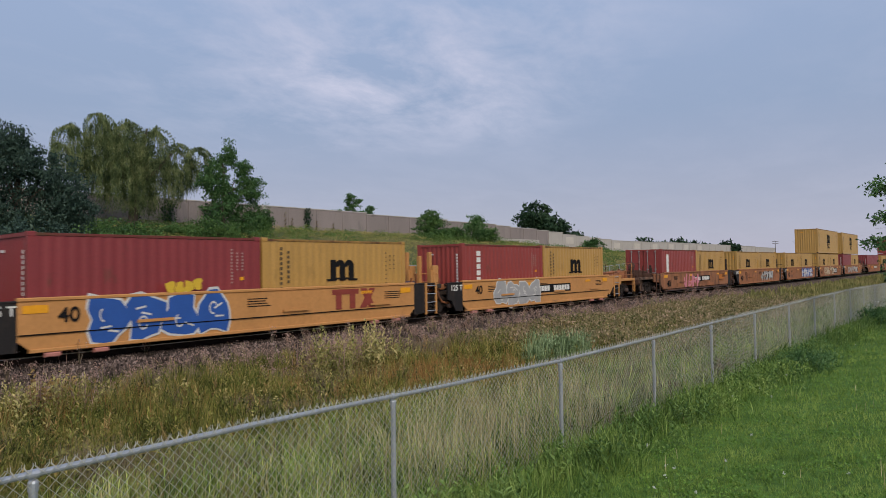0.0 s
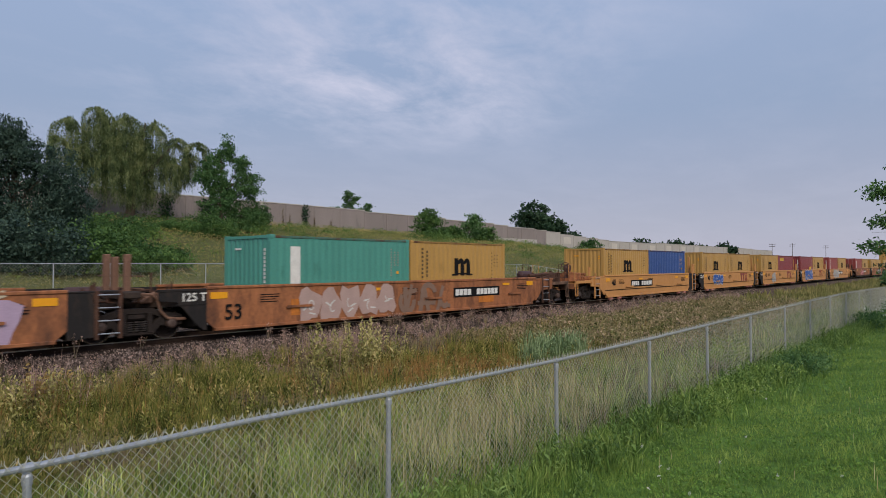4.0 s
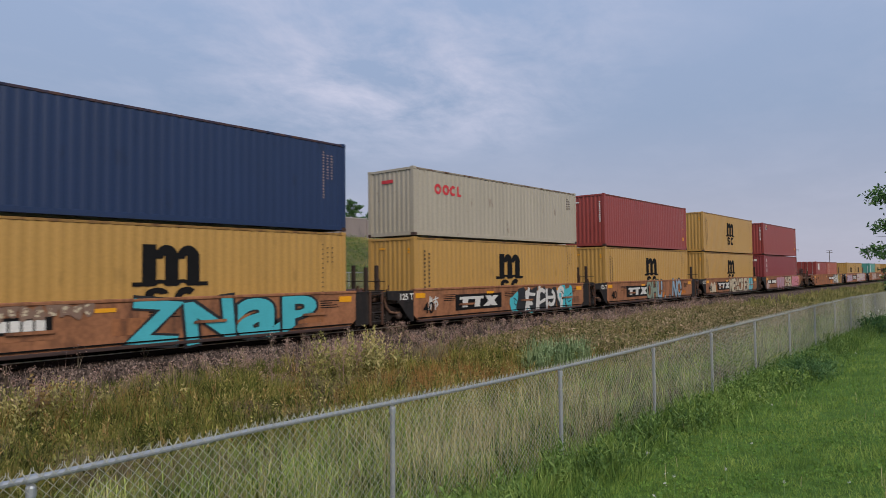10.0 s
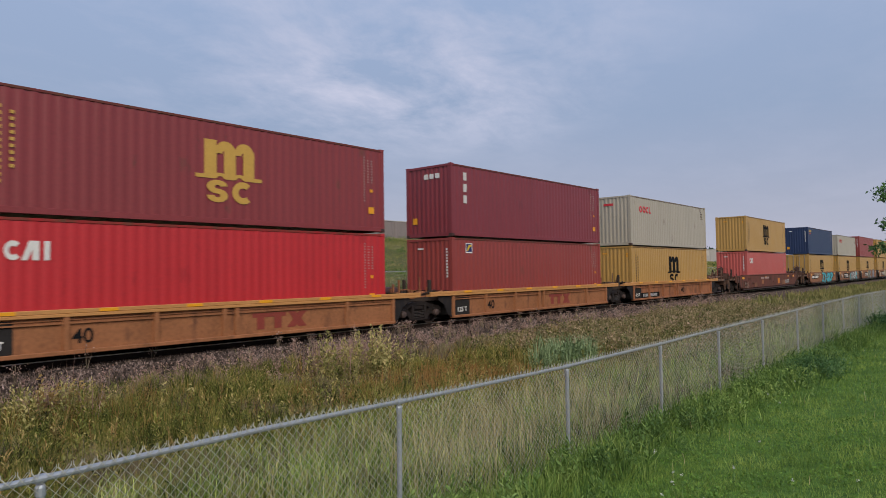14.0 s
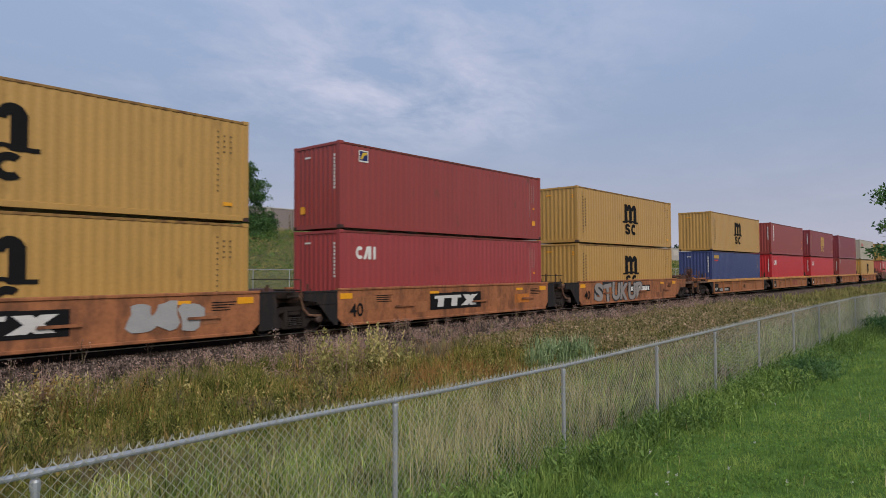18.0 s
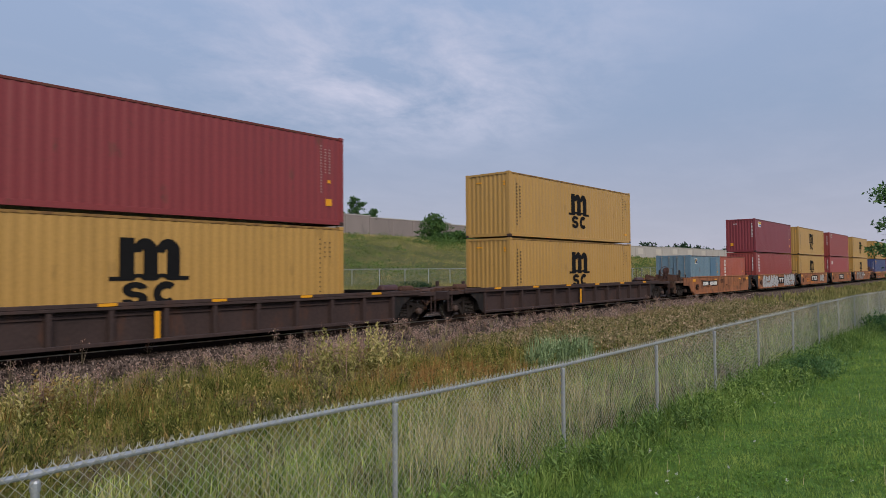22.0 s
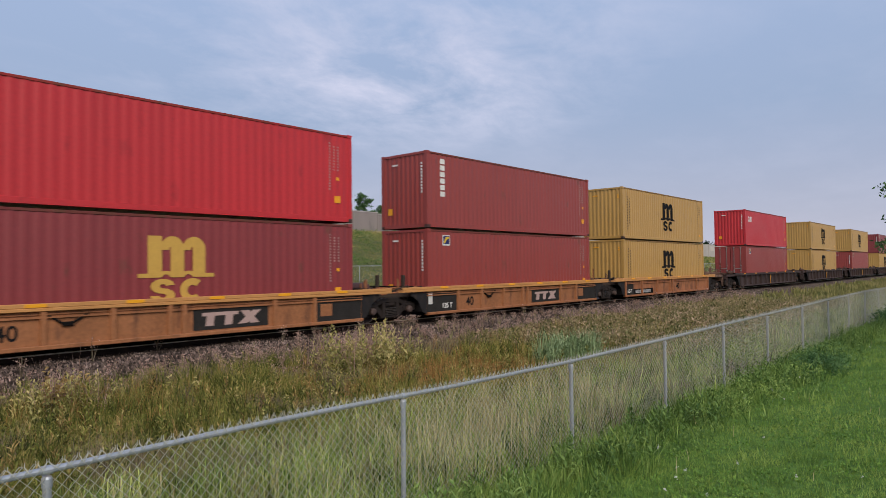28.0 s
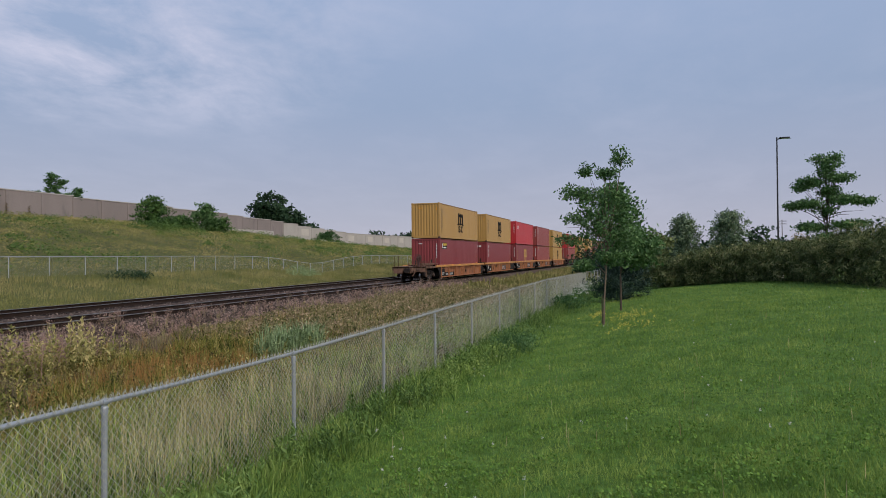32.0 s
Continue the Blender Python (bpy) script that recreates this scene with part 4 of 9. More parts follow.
def truck_meshes():
    return {
        "side_frame": lambda: side_frame().mesh("side_frame", M_TRUCK),
        "spring_nest": lambda: turned_springs().mesh("spring_nest", M_SPRING),
        "bolster": lambda: Shape().box(-0.22, 0.22, -1.10, 1.10, 0.54, 0.72, 0.05).tube([(0, 0, 0.70), (0, 0, 0.95)], 0.22, 16).mesh("bolster", M_TRUCK),
        "axle": lambda: Shape().tube([(0, -1.12, 0.42), (0, 1.12, 0.42)], 0.075, 12).mesh("axle", M_TRUCK),
        "wheel": lambda: Shape().wheel(0, 0, 0.42, [(0.10, -0.09), (0.14, -0.08), (0.17, -0.03), (0.33, 0.01), (0.36, -0.05), (0.415, -0.06), (0.42, 0.05), (0.445, 0.06), (0.445, 0.08), (0.36, 0.08), (0.2, 0.05), (0.1, 0.08)], 20).mesh("wheel", M_WHEEL),
        "tread": lambda: Shape().wheel(0, 0, 0.42, [(0.40, -0.064), (0.4215, -0.062), (0.4215, 0.045), (0.40, 0.046)], 20).mesh("tread", M_TREAD),
        "bearing_cap": lambda: Shape().wheel(0, 0, 0.42, [(0.03, -0.115), (0.07, -0.11), (0.12, -0.08), (0.135, 0.02), (0.05, 0.03)], 14).mesh("bearing_cap", M_CAP)}


def turned_springs():
    s = Shape()
    for x in (-0.18, 0.0, 0.18):
        for k in range(5):
            s.tube([(x, -0.07, 0.27 + k * 0.054), (x, -0.07, 0.297 + k * 0.054)], 0.082, 10)
    return s


TRUCK = truck_meshes()


def add_truck(car, x):
    t = part("truck", shared("bolster", TRUCK["bolster"]), M_TRUCK, car, "cast steel truck with two wheelsets")
    t.location = (x, 0, 0)
    for sy in (-1, 1):
        f = part("side_frame", shared("side_frame", TRUCK["side_frame"]), M_TRUCK, t)
        f.matrix_basis = pose(0, sy * 1.02, 0, 0, 0, 0 if sy < 0 else 180)
        g = tagged(part("spring_nest", shared("spring_nest", TRUCK["spring_nest"]), M_TRUCK, t), kind="stuff")
        g.location = (0, sy * 1.02 + (0.0 if sy < 0 else 0.2), 0)
    for dx in (-0.89, 0.89):
        part("axle", shared("axle", TRUCK["axle"]), M_TRUCK, t).location = (dx, 0, 0)
        for sy in (-1, 1):
            r = 0 if sy < 0 else 180
            part("wheel", shared("wheel", TRUCK["wheel"]), M_WHEEL, t).matrix_basis = pose(dx, sy * 0.76, 0, 0, 0, r)
            part("tread", shared("tread", TRUCK["tread"]), M_TREAD, t, "bright worn tread").matrix_basis = pose(dx, sy * 0.76, 0, 0, 0, r)
            part("bearing_cap", shared("bearing_cap", TRUCK["bearing_cap"]), M_WHEEL, t).matrix_basis = pose(dx, sy * 1.13, 0, 0, 0, r)
    return t


def side_plate(style, wh, deep=0.15):
    """The near side of a well, outside toward -y, x from -wh to wh."""
    s = Shape()
    if style == "smooth":
        prof = [(-wh, 1.30), (-wh, 0.42), (-wh + 0.28, 0.18), (wh - 0.28, 0.18), (wh, 0.42), (wh, 1.30)]
        s.extrude_y(prof, -SILL_Y + 0.02, -SILL_Y + 0.07)
    else:
        prof = [(-wh, 1.02), (-wh, 0.22), (wh, 0.22), (wh, 1.02)]
        s.extrude_y(prof, -SILL_Y + deep, -SILL_Y + deep + 0.04)
    return s


def build_car(style, paintwork, wh, rear, front, rear_truck, front_truck, label, group, number, big_patch, art, rng):
    """A well for one container length. rear and front: distance to the joint with the next unit; trucks: joint, own or none."""
    car = empty("well_car", Matrix(), label, "railroad car", group)
    mat = CAR[paintwork]
    deep = 0.15 if paintwork == "dark" else 0.07
    fit = CAR["rust"] if paintwork in ("fresh", "tan") else M_GUIDE if style == "ribbed" and paintwork != "dark" else M_FIT
    bare_end = paintwork == "rust" and wh < 7
    fielded = style == "ribbed" and paintwork != "dark" and isinstance(big_patch, tuple)
    low = CAR["dark"] if paintwork in ("dusty", "brown") else mat
    for sy in (-1, 1):
        key = ("sill", style, wh, paintwork)
        p = part("side_sill", shared(key, lambda: side_plate(style, wh, deep).mesh("side_sill", mat)), mat, car)
        if style == "smooth":
            top = shared(("chord_t", wh, paintwork), lambda: Shape().box(-wh, wh, -SILL_Y - 0.01, -SILL_Y + 0.14, 1.28, 1.37, 0.02).mesh("top_chord", mat))
            bot = shared(("chord_b", wh, paintwork), lambda: Shape().box(-wh + 0.25, wh - 0.25, -SILL_Y - 0.02, -SILL_Y + 0.14, 0.14, 0.23, 0.015).mesh("bottom_chord", low))
            led = shared(("ledge", wh), lambda: Shape().box(-wh + 0.02, wh - 0.02, -SILL_Y - 0.012, -SILL_Y + 0.02, 0.535, 0.56).mesh("ledge", M_BLACK))
            low_led = shared(("low_ledge", wh), lambda: Shape().box(-wh + 0.2, wh - 0.2, -SILL_Y - 0.016, -SILL_Y + 0.02, 0.275, 0.31).mesh("ledge", M_BLACK))
            if paintwork == "fresh" and sy < 0:
                for x in (-wh + 0.7, -wh + 1.75, wh - 2.0, wh - 0.95):
                    g = part("marker_block", shared("marker_block", lambda: Shape().box(-0.16, 0.16, -SILL_Y - 0.05, -SILL_Y + 0.10, 0.03, 0.13, 0.02).mesh("marker_block", M_PINKBLOCK)), M_PINKBLOCK, p, "pale red block under the sill")
                    g.location = (x, 0, 0)
            subs = [("top_chord", top, mat), ("bottom_chord", bot, low)] + ([("ledge", led, M_BLACK)] if paintwork == "fresh" else [("ledge", low_led, M_BLACK)] if paintwork in ("dusty", "brown") else [])
            for x in (-wh + 2.6, 0.6, wh - 2.2) if sy < 0 else ():
                g = part("step_bar", shared(("grab", paintwork), lambda: Shape().box(0, 0.95, -SILL_Y - 0.045, -SILL_Y + 0.02, 0.655, 0.70).box(0, 0.95, -SILL_Y - 0.045, -SILL_Y - 0.035, 0.70, 0.73).mesh("step_bar", mat)), mat, p)
                g.location = (x, 0, 0)
        else:
            stripe = mat if paintwork == "dark" else CAR["rust"] if paintwork == "brown" else CAR["fresh"]
            top = shared(("chord_tr", wh, paintwork), lambda: Shape().box(-wh - 1.3, wh + 1.3, -SILL_Y - 0.03, -SILL_Y + 0.2, 1.02, 1.10, 0.012).box(-wh - 1.3, wh + 1.3, -SILL_Y - 0.03, -SILL_Y + 0.02, 1.10, 1.20, 0.012).mesh("top_chord", stripe))
            bot = shared(("chord_br", wh, paintwork), lambda: Shape().box(-wh, wh, -SILL_Y - 0.03, -SILL_Y + 0.16, 0.16, 0.26, 0.015).mesh("bottom_chord", mat))
            subs = [("top_chord", top, stripe), ("bottom_chord", bot, mat)]
            for z0, z1, y0 in ((0.86, 0.895, deep - 0.05), (0.94, 0.965, deep - 0.03)) if sy < 0 else ():
                subs.append(("stringer", shared(("stringer", wh, paintwork, z0), lambda: Shape().box(-wh, wh, -SILL_Y + y0, -SILL_Y + deep + 0.01, z0, z1).mesh("stringer", mat)), mat))
            n = round(2 * wh / 1.32) if paintwork == "dark" else 6
            for i in range(n + 1):
                if paintwork != "dark" and i == 4:
                    continue
                x = -wh + 0.06 + i * (2 * wh - 0.12) / n
                if fielded:
                    x = (-4.56, -3.1, -1.6, 0.0, 0.0, 2.96, 4.4)[i]
                rib = shared(("rib", paintwork), lambda: Shape().extrude_z([(-0.08, deep + 0.02), (-0.055, 0.0), (0.055, 0.0), (0.08, deep + 0.02)], 0.2, 1.02).mesh("rib", mat))
                for off in (-0.19, 0.19) if paintwork != "dark" and i == 3 else (0.0,):
                    r = part("rib", rib, mat, p)
                    r.location = (x + off, -SILL_Y - 0.01, 0)
        for name, me, m2 in subs:
            part(name, me, m2, p)
        if sy > 0:
            p.rotation_euler = (0, 0, math.pi)
        # ends: a black arch over a shared truck, painted plate over an own one
        for sx, kind in ((-1, rear_truck), (1, front_truck)):
            m2 = M_PANEL if style == "smooth" and kind != "own" else mat if style == "smooth" else M_PANEL
            form = "plate" if kind == "own" else "narrow" if kind == "none" else "short" if paintwork == "fresh" else "arch"
            me = shared(("endpanel", style, form, m2.name), lambda: end_panel(style, form).mesh("end_panel", m2))
            e = part("end_panel", me, m2, car, "black end panel over the truck" if m2 is M_PANEL else "")
            e.matrix_basis = Matrix.Translation((sx * wh, 0, 0)) @ Matrix.Diagonal((sx, -sy, 1, 1))
    for k in range(7):
        part("floor_beam", shared("floor_beam", lambda: Shape().box(-0.10, 0.10, -1.36, 1.36, 0.12, 0.26, 0.02).mesh("floor_beam", M_BLACK)), M_BLACK, car).location = ((k - 3) * (2 * wh - 0.8) / 6, 0, 0)
    for sx, reach, kind in ((-1, rear, rear_truck), (1, front, front_truck)):
        b = part("bulkhead", shared("bulkhead", lambda: Shape().box(-0.10, 0.10, -1.36, 1.36, 0.30, 1.22, 0.03).mesh("bulkhead", M_BLACK)), M_BLACK, car, "black cross wall of the well")
        b.location = (sx * (wh + 0.25), 0, 0)
        run = reach - wh - 0.35
        if kind == "joint" or kind == "none":
            key = ("deck_j", round(run, 2), paintwork)
            d = part("end_deck", shared(key, lambda: joint_deck(run).mesh("end_deck", M_JOINT)), M_JOINT, car, "black tapering deck over the shared truck")
            d.matrix_basis = Matrix.Translation((sx * (wh + 0.35), 0, 0)) @ Matrix.Diagonal((sx, 1, 1, 1))
            pick = rng.randrange(3)
            d = tagged(part("brake_gear", shared(("fit_j", round(run, 1), pick, fit.name), lambda: deck_fittings(run, True, random.Random(60 + pick)).mesh("brake_gear", fit)), fit, car, "rusty brake gear with pipes and brackets"), kind="stuff")
            d.matrix_basis = Matrix.Translation((sx * (wh + 0.35), 0, 0)) @ Matrix.Diagonal((sx, 1, 1, 1))
            if kind == "joint":
                add_truck(car, sx * reach)
        else:
            deckmat = mat if paintwork in ("fresh", "dark") else M_GRIME
            key = ("deck_o", round(run, 2), paintwork)
            d = part("end_deck", shared(key, lambda: own_deck(run).mesh("end_deck", deckmat)), deckmat, car, "end platform with stirrups")
            d.matrix_basis = Matrix.Translation((sx * (wh + 0.35), 0, 0)) @ Matrix.Diagonal((sx, 1, 1, 1))
            pick = rng.randrange(3)
            d = tagged(part("brake_gear", shared(("fit_o", round(run, 1), pick, fit.name, style), lambda: deck_fittings(run, False, random.Random(80 + pick), paintwork == "dark", style == "smooth").mesh("brake_gear", fit)), fit, car, "rusty brake gear with pipes and brackets"), kind="stuff")
            d.matrix_basis = Matrix.Translation((sx * (wh + 0.35), 0, 0)) @ Matrix.Diagonal((sx, 1, 1, 1))
            add_truck(car, sx * (reach - 1.95))
            c = part("coupler", shared("coupler", lambda: Shape().box(-0.9, 0.02, -0.10, 0.10, 0.72, 0.96, 0.03).box(-0.12, 0.12, -0.20, 0.20, 0.66, 1.0, 0.05).mesh("coupler", M_TRUCK)), M_TRUCK, car)
            c.matrix_basis = Matrix.Translation((sx * reach, 0, 0)) @ Matrix.Diagonal((sx, 1, 1, 1))
            if sx < 0 and paintwork != "dark":
                hb = part("hand_brake", shared("brake", hand_brake), M_BRAKE, car, "hand brake wheel on its stand")
                hb.location = (-(reach - 0.75), 0.0, 0)
            gr = mat if paintwork == "fresh" else M_FIT
            for yy in (-1.25, 1.25) if paintwork != "dark" else ():
                g = part("handrail", shared(("handrail", paintwork), lambda: Shape().tube([(0, 0, 1.05), (0, 0, 1.95), (0.0, 0.35, 1.95), (0.0, 0.35, 1.05)], 0.02, 8).mesh("handrail", gr)), gr, car)
                g.matrix_basis = Matrix.Translation((sx * (reach - 0.5), yy, 0)) @ Matrix.Diagonal((1, -1 if yy > 0 else 1, 1, 1))
        for yy in (-1, 1) if style == "smooth" and kind != "joint" and not bare_end else ():
            lm = mat if paintwork in ("fresh", "tan") else M_FIT
            l = part("ladder", shared(("ladder", lm.name), lambda: end_ladder().mesh("ladder", lm)), lm, car)
            l.location = (sx * (wh + 0.92), yy * 1.425, 0)
            rm = M_SPRING if paintwork in ("dusty", "brown") else M_GALV
            for k in range(0 if yy > 0 else 4):
                r = part("rung", shared(("rung", rm.name), lambda: Shape().tube([(-0.24, 0, 0), (0.24, 0, 0)], 0.017, 6).mesh("rung", rm)), rm, l)
                r.location = (0, -0.03, 0.30 + k * 0.31)
    gm = mat if paintwork in ("fresh", "dark") else M_GUIDE if paintwork in ("rust", "tan") and wh > 7 else M_JOINT
    if style == "smooth" and rear_truck == "joint":
        pm = CAR["rust"] if paintwork == "fresh" else M_GUIDE
        jp = part("brake_pipe", shared(("joint_pipe", pm.name), lambda: joint_pipe().mesh("brake_pipe", pm)), pm, car, "rusty bent pipe with brackets")
        jp.location = (-wh, -1.18, 0)
        brackets, posts, rails = guide_row((2.50, 2.36, 2.52, 2.42) if paintwork == "fresh" else (2.22, 2.16, 2.24, 2.12), 0.05 if gm is M_JOINT else 0.075)
        at_joint = -rear + 0.06
        for k, (o, shp) in enumerate(brackets if paintwork == "fresh" else ()):
            part("guide_bracket", shared(("guide_bracket", gm.name), lambda: shp.mesh("guide_bracket", gm)), gm, car).location = (at_joint, o[1], 0)
        for k, (o, shp) in enumerate(posts if paintwork == "fresh" else () if bare_end else posts[:3]):
            part("container_guide", shared(("guide_post", gm.name, k), lambda: shp.mesh("container_guide", gm)), gm, car).location = (at_joint + o[0] - (0.25 if paintwork == "rust" else 0), o[1], 0)
        part("cross_beam", shared("cross_beam", lambda: Shape().box(-0.22, 0.22, -1.28, 1.28, 1.10, 1.28, 0.03).box(-0.16, 0.16, -0.9, 0.9, 0.95, 1.10, 0.03).mesh("cross_beam", M_JOINT)), M_JOINT, car).location = (at_joint - (0.25 if paintwork == "rust" else 0), 0, 0)
        part("cross_bar", shared(("guide_rails", gm.name), lambda: rails.mesh("cross_bar", gm)), gm, car).location = (at_joint, 0, 0)
    else:
        for yy in (-0.8, 0.6):
            g = part("container_guide", shared(("guide", gm.name), lambda: Shape().box(-0.06, 0.06, -0.05, 0.05, 1.0, 1.98, 0.02).box(-0.12, 0.12, -0.12, 0.12, 1.0, 1.32, 0.03).mesh("container_guide", gm)), gm, car)
            g.location = (-wh - 0.55 - 0.18 * rng.random(), yy, -0.5 if paintwork == "dark" else -0.34 if style == "ribbed" else -0.15)
    pipe = part("brake_reservoir", shared("reservoir", lambda: Shape().tube([(-0.46, 0, 0), (-0.42, 0, 0), (-0.36, 0, 0), (0.36, 0, 0), (0.42, 0, 0), (0.46, 0, 0)], [0.06, 0.15, 0.19, 0.19, 0.15, 0.06], 16)
                .box(-0.26, -0.20, -0.17, 0.17, -0.36, -0.02).box(0.20, 0.26, -0.17, 0.17, -0.36, -0.02).mesh("brake_reservoir", M_TANK)), M_TANK, car, "dark red air tank on brackets")
    pipe.matrix_basis = pose(wh + 0.75, -0.35, 1.46 if front_truck == "own" and paintwork != "dark" else 1.22)
    # painted marks on the near side
    face = -SILL_Y - 0.004 if style == "smooth" else -SILL_Y + deep - 0.004

    def mark(name, shapes, m, label="", out=0.0, key=None):
        d = part(name, shared(key, lambda: decal(shapes).mesh(name, m)) if key else decal(shapes).mesh(name, m), m, car, label)
        d.location = (0, face + 0.018 - out if style == "smooth" else face - out, 0)
        return d

    refl = [bar(-wh + 0.1, -wh + 0.62, 1.02, 1.20), bar(wh - 0.72, wh - 0.2, 1.02, 1.20), bar(-1.9, -1.4, 1.06, 1.16), bar(wh - 2.6, wh - 2.1, 1.06, 1.16)]
    if style == "ribbed":
        for i in range(6):
            x = -wh + 0.9 + i * (2 * wh - 1.8) / 5
            d = part("reflector", shared("refl_s", lambda: decal([bar(-0.22, 0.22, 1.115, 1.19)]).mesh("reflector", M_AMBER)), M_AMBER, car, "amber reflector")
            d.location = (x, -SILL_Y - 0.031, 0)
        if paintwork == "dark":
            d = part("reflector", shared("refl_v", lambda: decal([bar(-0.07, 0.07, 0.25, 0.95)]).mesh("reflector", M_AMBER)), M_AMBER, car, "upright amber stripe")
            d.location = (-0.25, -SILL_Y - 0.012, 0)
    else:
        for k, r in enumerate(refl):
            mark("reflector", [r], M_AMBER, "amber reflector", 0.0, ("refl", wh, k))
        old = [[bar(x, x + rng.uniform(0.5, 1.3), z, z + rng.uniform(0.25, 0.5))] for x, z in ((rng.uniform(-5.5, -3), rng.uniform(0.3, 0.7)), (rng.uniform(-3, -1), rng.uniform(0.25, 0.6)), (rng.uniform(0, 2.5), rng.uniform(0.25, 0.6)), (rng.uniform(3, 5), rng.uniform(0.3, 0.7)))]
        for o in old if paintwork != "fresh" else ():
            mark("paint_patch", o, CAR[rng.choice(("tan", "dusty", "orange", "rust"))], "repainted patch", -0.004)
    rows = []
    for x in (-wh + 1.7, -0.6, wh - 1.5):
        rows += [bar(x, x + rng.uniform(0.5, 0.9), 0.86 + 0.07 * k, 0.885 + 0.07 * k) for k in range(4)]
    tagged(mark("stencil", rows, M_INK, "rows of small stencilled print shown as bars", -0.002), kind="stuff")
    low_number = style == "smooth" and paintwork != "fresh"
    if number:
        tx = part("lettering", shared(("num", number, style, low_number), lambda: writing(number, 0.42 if low_number else 0.34, M_INK, 0.008)), M_INK, car, f"painted number {number}")
        tx.location = (-wh + (0.8 if low_number else 1.05) if style == "smooth" else 1.05 if big_patch == "low" else -3.82, face - 0.004, (0.62 if low_number else 0.94) if style == "smooth" else 0.55)
        if fielded or (style == "ribbed" and paintwork != "dark") or (style == "smooth" and rear_truck == "joint" and not bare_end):
            t2 = part("lettering", shared(("cap", style), lambda: writing("125 T", 0.22 if style == "smooth" else 0.18, M_WHITE, 0.006)), M_WHITE, car, "white lettering on the black end")
            t2.location = (-wh - 0.38, -SILL_Y + 0.012, 1.08) if style == "smooth" else (-wh + (1.15 if fielded else 0.62), face - 0.012, 0.46)
    if style == "ribbed" and paintwork != "dark":
        mark("name_board", [bar(-wh + 0.02, -4.62 if fielded else -wh + 1.1, 0.26, 0.99)], M_FIELD, "black end field", 0.0)
    if fielded:
        mark("name_board", [bar(4.46, wh - 0.02, 0.17, 0.99)], M_FIELD, "black end field", 0.0)
        mark("placard", [bar(4.65, 5.1, 0.42, 0.80)], CAR["tan"], "tan plate on the black end", 0.006, "tan_plate")
        mark("placard", [bar(-wh + 0.10, -wh + 0.32, 0.55, 0.97)], SPRAY["white"], "white upright placard", 0.006, "white_plate")
        hook = Shape().tube([(-3.0, 0, 0.92), (-2.72, -0.02, 0.74), (-2.48, -0.02, 0.74), (-2.16, 0, 0.92)], 0.028, 6).box(-2.72, -2.48, -0.05, 0.0, 0.66, 0.76, 0.015)
        hook = part("tie_down", hook, M_BLACK, car, "black lashing strap with a hook")
        hook.location = (0, face - 0.01, 0)
    # maker's blocks: short words shown as plain blocks
    kind, at_x = big_patch if isinstance(big_patch, tuple) else (big_patch, None)
    if kind == "red":
        mark("emblem", slab_emblem(2.5 if style == "smooth" else 0.7, 0.60 if style == "smooth" else 0.36, 1.9, 0.64 if style == "smooth" else 0.46, 0.0), M_SLABRED, "faded red railcar emblem in plain slabs", 0.0, ("redslab", wh, style))
    elif kind == "plate":
        x = at_x if at_x is not None else 0.7
        long, tall, z = (3.1, 0.62, 0.46) if style == "smooth" else (2.3, 0.56, 0.30)
        board, ink = (M_INK, SPRAY["white"]) if style == "smooth" else (M_FIELD, SPRAY["blush"])
        mark("name_board", [bar(x, x + long, z, z + tall)], board, "black name plate", 0.0, ("plate", wh, x))
        mark("emblem", slab_emblem(x + 0.2, z + 0.1, long - 0.5, tall - 0.2), ink, "white railcar emblem in plain slabs", 0.006, ("platew", wh, x))
    elif kind == "mid":
        x, k = (at_x, 1.0) if at_x is not None else (-0.9, 1.0)
        mark("name_board", [bar(x, x + 3.1 * k, 0.66, 0.66 + 0.38 * k ** 0.4)], M_INK, "black number board", 0.0, ("mid", wh, x))
        tagged(mark("lettering", word_blocks(x + 0.12, 0.73, [0.21 * k] * 4, 0.24 * k ** 0.4, 0.05) + word_blocks(x + 1.5 * k, 0.73, [0.2 * k] * 6, 0.24 * k ** 0.4, 0.05), M_WHITE, "white number shown as bars", 0.006, ("midw", wh, x)), kind="stuff")
    elif kind == "bare":
        tagged(mark("lettering", word_blocks(at_x, 0.98, [0.17] * 4, 0.16, 0.06) + word_blocks(at_x + 1.1, 0.98, [0.16] * 6, 0.16, 0.06), SPRAY["blush"], "white number shown as bars", 0.006, ("bare", wh)), kind="stuff")
    elif kind == "low":
        x = -wh + 1.1
        mark("name_board", [bar(x, x + 2.6, 0.27, 0.56)], M_BLACK, "black number field", 0.0, ("lowb", wh))
        tagged(mark("lettering", word_blocks(x + 0.25, 0.33, [0.13] * 4, 0.17, 0.05) + word_blocks(x + 1.2, 0.33, [0.13] * 6, 0.17, 0.05), SPRAY["grey"], "white number shown as bars", 0.006, ("low", wh)), kind="stuff")
    for k, a in enumerate(art):
        add_art(car, face + (0.012 if style == "smooth" else -0.006) - 0.0015 * k, *a)
    return car


